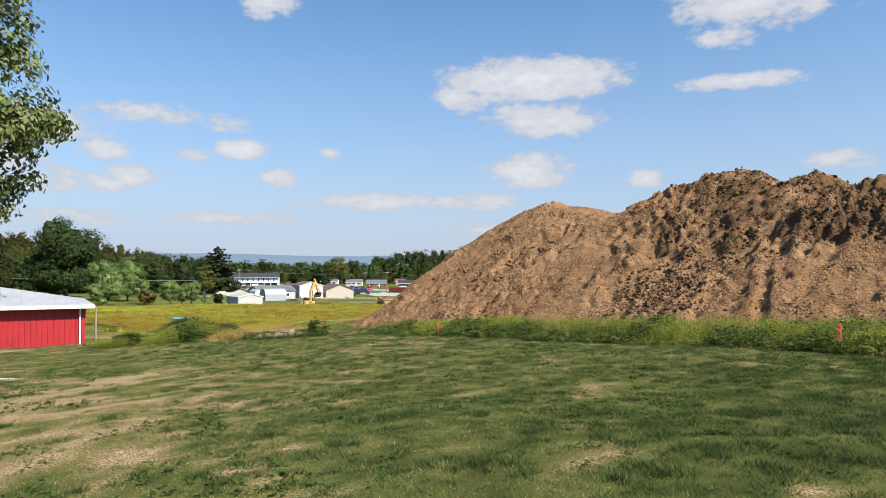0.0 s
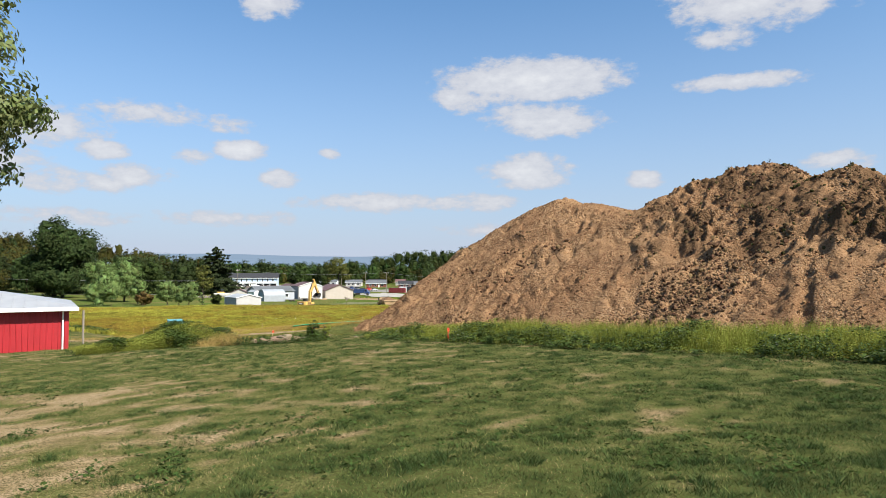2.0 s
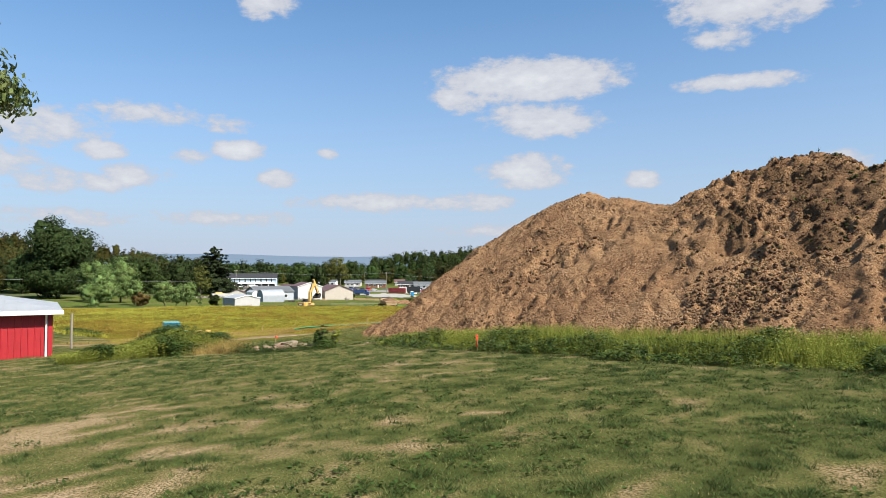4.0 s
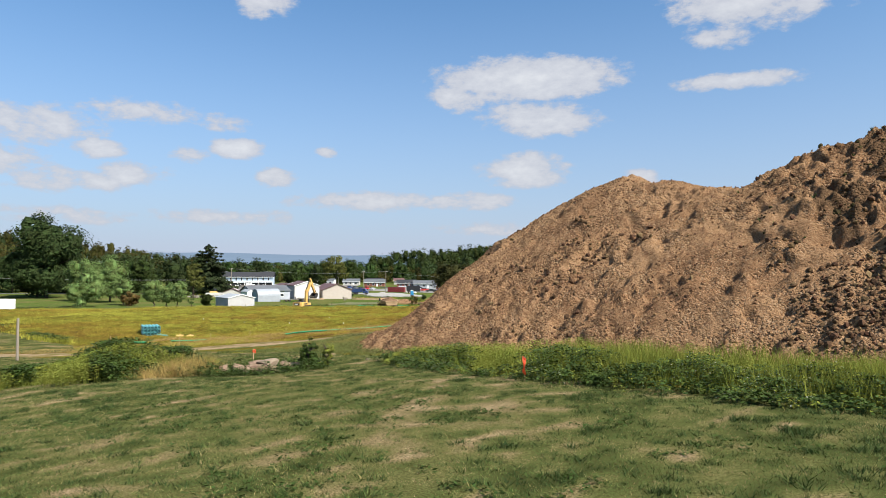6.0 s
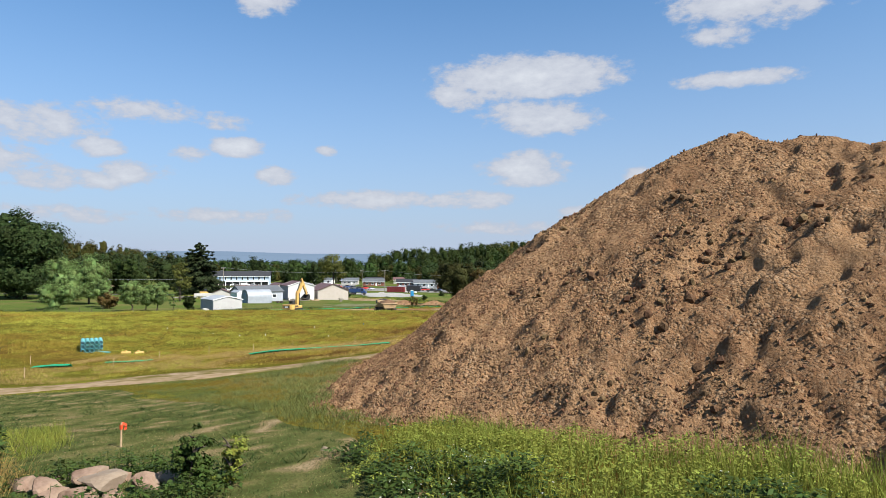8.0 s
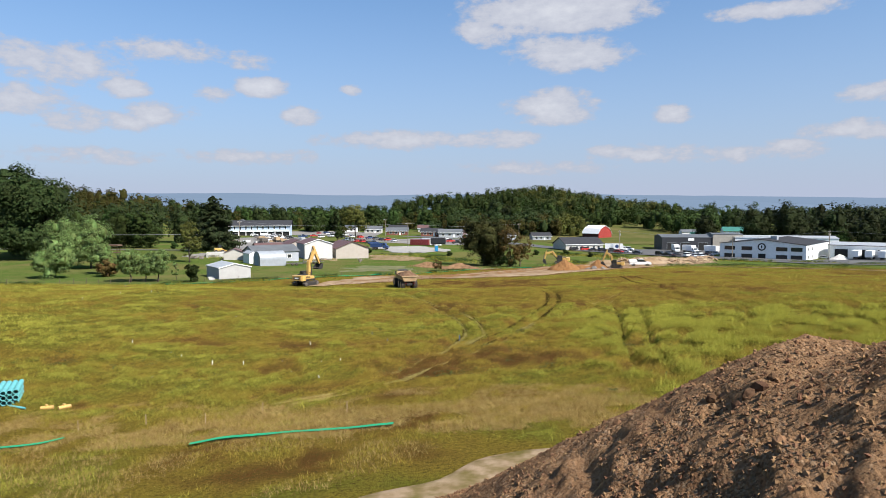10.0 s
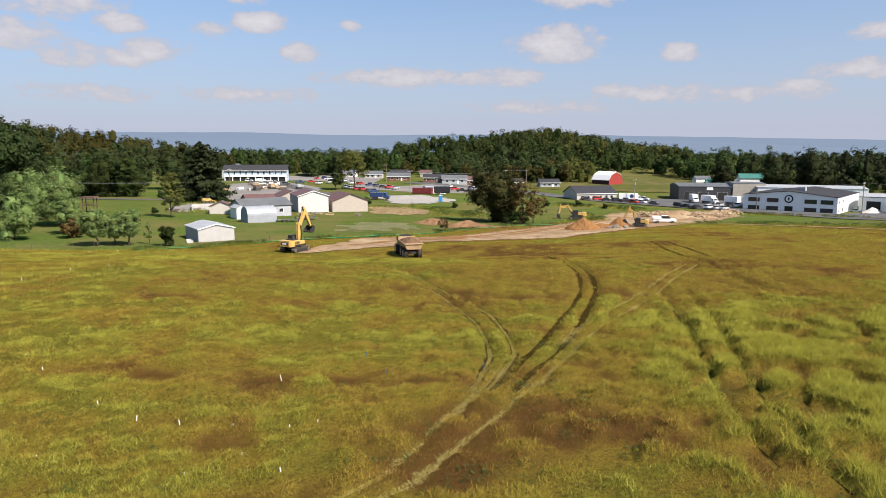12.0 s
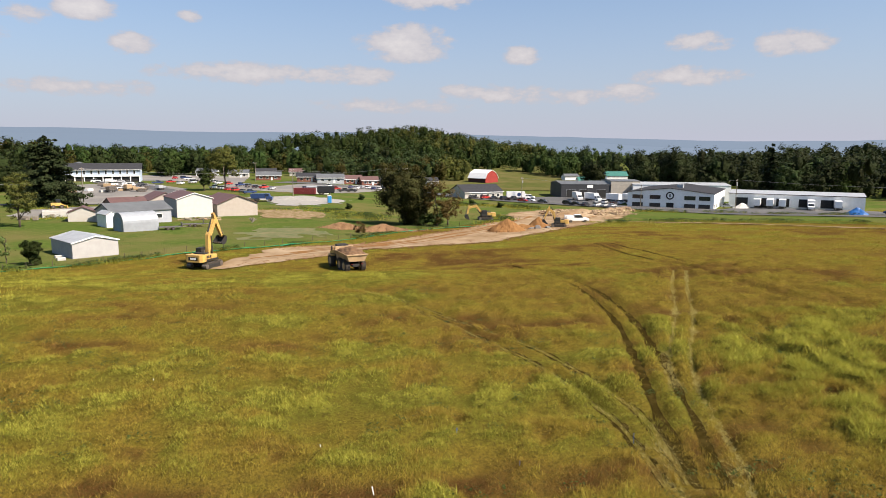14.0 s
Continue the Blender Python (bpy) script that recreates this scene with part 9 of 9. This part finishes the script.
def rubble(label, line, spread, count, lo, hi, mat, seed):
    """Broken lumps strewn along a bank, as one sheet."""
    r = np.random.RandomState(seed)
    pts = np.array(curve(line, 0.3))
    q = pts[r.randint(0, len(pts), count)] + r.normal(0, spread, (count, 2))
    d = r.normal(size=(count, 6, 3)) * 0.16 + np.array([[1, 0, 0], [-1, 0, 0], [0, 1, 0], [0, -1, 0], [0, 0, 0.8], [0, 0, -0.6]])
    size = lo + (hi - lo) * r.rand(count) ** 3
    turn = r.uniform(0, 6.283, count)
    c, n = np.cos(turn)[:, None], np.sin(turn)[:, None]
    d = np.stack([d[..., 0] * c - d[..., 1] * n, d[..., 0] * n + d[..., 1] * c, d[..., 2]], -1)
    lift = 1.7 * np.clip(1 - (np.linalg.norm(q - pts[np.abs(q[:, None, 0] - pts[None, ::6, 0]).argmin(1) * 6], axis=1) / (2.2 * spread)) ** 2, 0, 1) * (0.6 + 0.6 * wave(q[:, 0], q[:, 1], 3.0, seed))
    V = np.concatenate([q, (ground(q[:, 0], q[:, 1]) + 0.1 + lift * (hi > 0.6))[:, None]], 1)[:, None] + d * size[:, None, None]
    F = np.array([[0, 2, 4], [2, 1, 4], [1, 3, 4], [3, 0, 4], [2, 0, 5], [1, 2, 5], [3, 1, 5], [0, 3, 5]])
    F = (np.arange(count)[:, None, None] * 6 + F[None]).reshape(-1, 3)
    tagged(new("rubble", mesh_of("rubble", V.reshape(-1, 3), F, mat)), label, "rubble", kind="stuff")


M_RUBBLE = material("broken_stone", (0.36, 0.275, 0.185), (0.24, 0.165, 0.1), 1.2, 0.95, 0.5, 5, per_island=0.6, spec=0.0)
rubble("broken pale rock and soil along the road", [(54, 284), (61, 285), (70, 283), (80, 289), (88, 296)], 1.9, 1500, 0.2, 0.75, M_RUBBLE, 341)
rubble("brown clods round the soil heaps", [(-17, 236), (-10, 233.5), (-3, 229), (3, 228)], 2.2, 900, 0.1, 0.4, M_CLOD, 343)
rubble("loose lumps of orange-brown soil", [(20, 220), (27, 225.5), (35, 231), (40, 236)], 2.0, 700, 0.08, 0.35, M_CLOD, 345)
rubble("loose soil along the worksite's edge", [(-33, 178), (-19.4, 187.6), (-11, 195.6), (2, 199.8), (15, 201.5), (29.8, 216), (42, 229.4), (53, 242)], 1.1, 900, 0.05, 0.26, M_CLOD, 347)
rubble("loose soil along the worksite's far edge", [(-27, 198), (-19, 200.5), (-11, 203), (0, 213), (11, 225), (22, 238), (28, 252)], 0.8, 900, 0.06, 0.3, M_CLOD, 349)
heap("gravel_heap", "low heap of white crushed stone", -30, 333, 6, 5, 1.2, bpy.data.materials["white_gravel"], 238)
heap("gravel_heap", "low heap of white crushed stone", -24, 330, 5, 4, 1.1, bpy.data.materials["white_gravel"], 239)
for k, (x, y, s) in enumerate(((32.2, 226.6, 2.2), (34.5, 225.8, 1.6), (30.4, 225.6, 1.4))):
    boulder(x, y, s, 0.7, 240 + k, material("grey_boulder", (0.167, 0.152, 0.137), (0.114, 0.106, 0.099), 1.5, 0.9, 0.5, 5) if not k else bpy.data.materials["grey_boulder"], "large grey boulder on the worksite", "boulders")


def play_tower():
    p = thing("play_tower", "dark wooden play tower with a roof", "play tower", on(-114.5, 247, 10))
    wood = material("dark_timber", (0.099, 0.057, 0.034), (0.068, 0.042, 0.027), 3, 0.9)
    for x in (0, 3):
        for y in (0, 2.6):
            part("post", boxes((x, y, -0.2, x + 0.2, y + 0.2, 4.2)), wood, p)
    part("platform", boxes((-0.1, -0.1, 1.9, 3.3, 2.9, 2.1)), wood, p)
    part("rail", boxes((-0.05, -0.06, 2.8, 3.25, 0.02, 2.95)), wood, p)
    part("roof", prism([(-0.6, 4.1), (3.8, 4.1), (3.4, 4.5), (-0.2, 4.5)], -0.6, 3.4), wood, p)


play_tower()


def yard_clutter():
    """Trailers, timber and scrap beside the sheds."""
    for x, y, rz in ((-51, 229.5, 20), (-47.5, 236, 15)):
        t = thing("flat_trailer", "low dark flatbed trailer on the grass", "trailer", on(x, y, rz))
        part("deck", boxes((-2.4, -1, 0.55, 2.4, 1, 0.7)), M_STEEL, t)
        part("drawbar", rods(((2.4, -0.6, 0.6), (3.6, 0, 0.55), 0.05), ((2.4, 0.6, 0.6), (3.6, 0, 0.55), 0.05)), M_STEEL, t)
        part("headboard", boxes((2.3, -1, 0.7, 2.4, 1, 1.5)), M_STEEL, t)
        for xx in (-0.7, 0.4):
            for yy in (-1.1, 1.1):
                wheel(t, xx, yy, 0.33, 0.2)
    r = np.random.RandomState(9)
    for k in range(14):
        x, y = -53 + r.rand() * 9, 251 + r.rand() * 4
        o = part("timber", boxes((-1.2, -0.12, 0, 1.2, 0.12, 0.22)), M_POLE if k % 2 else M_STAKE)
        o.matrix_basis = pose(x, y, gz(x, y) + 0.02 + 0.2 * (k % 3), 0, 4 * (k % 3), r.uniform(-40, 60))
        tagged(o, "old timber lying beside the garage", "timber", "scrap timber")
    for k in range(6):
        o = part("timber", boxes((-0.9, -0.1, 0, 0.9, 0.1, 0.2)), M_POLE)
        o.matrix_basis = pose(-35.2, 246, gz(-35, 246) + 0.05, 0, -35 - 6 * k, 60 * k) @ pose(0.5, 0, 0)
        tagged(o, "old logs stacked into a small brush pile", "timber", "brush pile")
    # small loader and pallets in the gravel yard
    t = thing("loader", "orange-yellow wheel loader in the gravel yard", "loader", on(-95, 290, 30))
    part("body", boxes((-1.8, -0.8, 0.8, 1.0, 0.8, 1.8), bevel=0.1), M_YELLOW, t)
    part("cab", boxes((-0.4, -0.7, 1.8, 0.8, 0.7, 2.9), bevel=0.08), M_GLASS, t)
    part("bucket", prism([(2.4, 0.1), (3.3, 0.1), (2.6, 0.25), (2.5, 1.0), (2.3, 1.0)], -1.1, 1.1), M_YELLOW, t)
    part("arm", beam(((0.8, 1.5), (2.4, 0.7)), 1.0, (0.3, 0.25)), M_YELLOW, t)
    for x in (-1.2, 1.0):
        for y in (-0.8, 0.8):
            wheel(t, x, y, 0.6, 0.4)
    for k in range(12):
        x, y = -120 + r.rand() * 34, 366 + r.rand() * 50
        o = part("pallet_load", boxes((-1.5, -1.0, 0, 1.5, 1.0, 0.6 + 0.9 * r.rand()), bevel=0.05), (M_WHITE, M_STEEL, M_CONCRETE, M_STAKE)[k % 4])
        o.matrix_basis = pose(x, y, gz(x, y) + 0.2, 0, 0, r.uniform(0, 90))
        tagged(o, "stacked materials in the equipment yard", "stacked materials", "equipment yard stock")
    for k in range(26):
        x, y = -92 + r.rand() * 22, 248 + r.rand() * 30
        if k % 3 == 0:
            o = part("crate", boxes((-0.7, -0.5, 0, 0.7, 0.5, 0.5 + 0.5 * r.rand()), bevel=0.04), (M_STAKE, M_POLE, M_STEEL)[k % 9 // 3])
            tagged(o, "weathered crate standing in the scrap yard", "crate", "yard crates")
        elif k % 3 == 1:
            o = part("log_stack", rods(*[((-1.4, 0.3 * j - 0.45 + 0.15 * (l % 2), 0.16 + 0.27 * l), (1.4, 0.3 * j - 0.4 + 0.15 * (l % 2), 0.16 + 0.27 * l), 0.15) for l in range(3) for j in range(4 - l)], n=7), M_POLE)
            tagged(o, "small stack of grey logs in the scrap yard", "logs", "log stacks")
        else:
            o = part("drum", rods(((0, 0, 0), (0, 0, 0.88), 0.29), ((0, 0, 0.28), (0, 0, 0.32), 0.305), ((0, 0, 0.58), (0, 0, 0.62), 0.305), n=12), (P_BLUE, P_RED, P_GREY)[k % 9 // 3])
            tagged(o, "steel drum in the scrap yard", "drum", "steel drums")
        o.matrix_basis = pose(x, y, gz(x, y) + 0.12, 0, 0, r.uniform(0, 180))
    for x, y, rz, tall in ((-112, 402, 10, 1.4), (-106, 396, 12, 0.8), (-100, 388, 60, 1.8), (-118, 414, 15, 1.2), (-94, 380, 20, 1.0), (-104, 376, 70, 1.6), (-124, 446, 0, 1.5), (-88, 392, 65, 1.3)):
        t = thing("flat_trailer", "loaded flatbed trailer in the equipment yard", "trailer", pose(x, y, gz(x, y) + 0.25, 0, 0, rz))
        part("deck", boxes((-3, -1.1, 0.7, 3, 1.1, 0.85)), M_BLACK, t)
        part("load", boxes((-2.6, -0.95, 0.85, 0.4, 0.95, 0.85 + tall), (0.7, -0.8, 0.85, 2.6, 0.8, 0.85 + tall * 0.6), bevel=0.05), (M_STEEL, M_GREY_METAL, M_STAKE, M_WHITE)[int(tall * 10) % 4], t)
        part("drawbar", rods(((3, 0, 0.75), (4.2, 0, 0.6), 0.07)), M_BLACK, t)
        for xx in (-0.9, 0.2):
            for yy in (-1.15, 1.15):
                wheel(t, xx, yy, 0.38, 0.22)
    for x, y in ((-60.0, 190.2), (-58.8, 187.6)):
        o = part("stone_block", boxes((-0.6, -0.4, 0, 0.6, 0.4, 0.5), bevel=0.05), M_CONCRETE)
        o.matrix_basis = on(x, y, 30)
        tagged(o, "pale concrete block beside the metal shed", "concrete block", "concrete blocks")


yard_clutter()


def storage_container():
    c = thing("storage_container", "long white steel storage container on the field's edge", "container", on(-94.6, 151, 4) @ Matrix.Scale(0.82, 4))
    part("body", boxes((-6, -1.2, 0.15, 6, 1.2, 2.6), bevel=0.04), M_WHITE, c)
    for k in range(30):
        part("rib", boxes((-5.8 + k * 0.4, -1.24, 0.25, -5.62 + k * 0.4, -1.2, 2.5)), M_WHITE, c)
    for x in (-5.9, 5.7):
        part("corner_post", boxes((x, -1.26, 0.1, x + 0.2, -1.1, 2.64)), M_WHITE, c)
    part("skid", boxes((-5.8, -1.1, -0.3, 5.8, -0.8, 0.15), (-5.8, 0.8, -0.3, 5.8, 1.1, 0.15)), M_STEEL, c)


storage_container()
heap("tarpaulin_heap", "blue tarpaulin over stacked goods", 161, 272.5, 4.2, 2.6, 2.6, material("blue_tarp", (0.015, 0.106, 0.319), (0.011, 0.084, 0.258), 1.5, 0.45), 251, -38)
heap("scrap_heap", "pale heap of scrap beside the factory wall", 146.5, 315, 5.0, 3.0, 2.4, M_CONCRETE, 252, 20)
o = part("lawn_slab", boxes((-0.9, -0.3, 0, 0.9, 0.3, 0.08), bevel=0.02), M_CONCRETE)
o.matrix_basis = on(-13.7, 20.0, 8)
tagged(o, "pale concrete slab set in the lawn", "slab")
o = part("shed_post", rods(((0, 0, -0.2), (0, 0, 2.6), 0.085, 0.075), n=10), M_POLE)
o.matrix_basis = on(-28.0, 54.25)
tagged(o, "pale weathered wooden post standing beside the dirt track", "post")


# ---- rough growth along fences and verges ----
def border(line, width, count, seed, tall, leaf=0.2, label="rough weeds along the field's edge"):
    r = np.random.RandomState(seed)
    pts = np.array(curve(line, 0.5))
    q = pts[r.randint(0, len(pts), count)] + r.normal(0, width, (count, 2))
    n = wave(q[:, 0], q[:, 1], 4.0, seed + 1)
    blades("rough_grass", label.replace("weeds", "grass"), q[:, 0], q[:, 1], tall * (0.3 + n), np.full(count, 0.11), 5, np.clip(0.6 + 0.5 * n, 0, 1), M_MEADOW, seed + 2, 0.5, 0.35, simple=True)
    m = n > 0.52
    leafy("weeds", label, q[m][:, 0], q[m][:, 1], tall * (0.3 + n[m] * 1.2), M_WEED, seed + 3, 10, leaf, 0.5)


border([(-110, 172), (-64, 177.2), (-47.2, 188), (-41, 194), (-26, 202.3), (-12.6, 211.5), (-1.8, 224.6), (11.5, 233.4)], 0.7, 1300, 301, 0.6)
border([(24, 246), (34, 262), (37, 290)], 1.6, 500, 305, 0.8)
border([(54, 243), (75, 246), (100, 240), (140, 222), (185, 196)], 2.6, 1400, 309, 0.8, 0.26, "rough weeds on the roadside verge")
border([(96, 302), (130, 291), (172, 262), (205, 232)], 2.0, 900, 313, 0.9, 0.28, "tall rough weeds in front of the parking lot")
border([(-36, 292), (-14, 284), (-14, 262)], 1.6, 400, 317, 0.6)
border([(-100, 287), (-86, 300), (-68, 298), (-74, 262), (-88, 254)], 1.2, 400, 321, 0.7)
border([(33, 330), (44, 334), (54, 328), (60, 314)], 3.0, 700, 325, 1.0, 0.3, "dark weeds between the worksite and the road")
border([(-6, 262), (-4, 280), (-12, 293), (-24, 300)], 3.0, 700, 329, 0.7, 0.26, "dark weeds beside the dirt turnaround")
border([(-36.5, 75), (-40.3, 77.8), (-45.4, 84), (-53.4, 92), (-75, 113)], 0.35, 700, 333, 0.55, 0.12, "dark weeds along the edge of the side lawn")
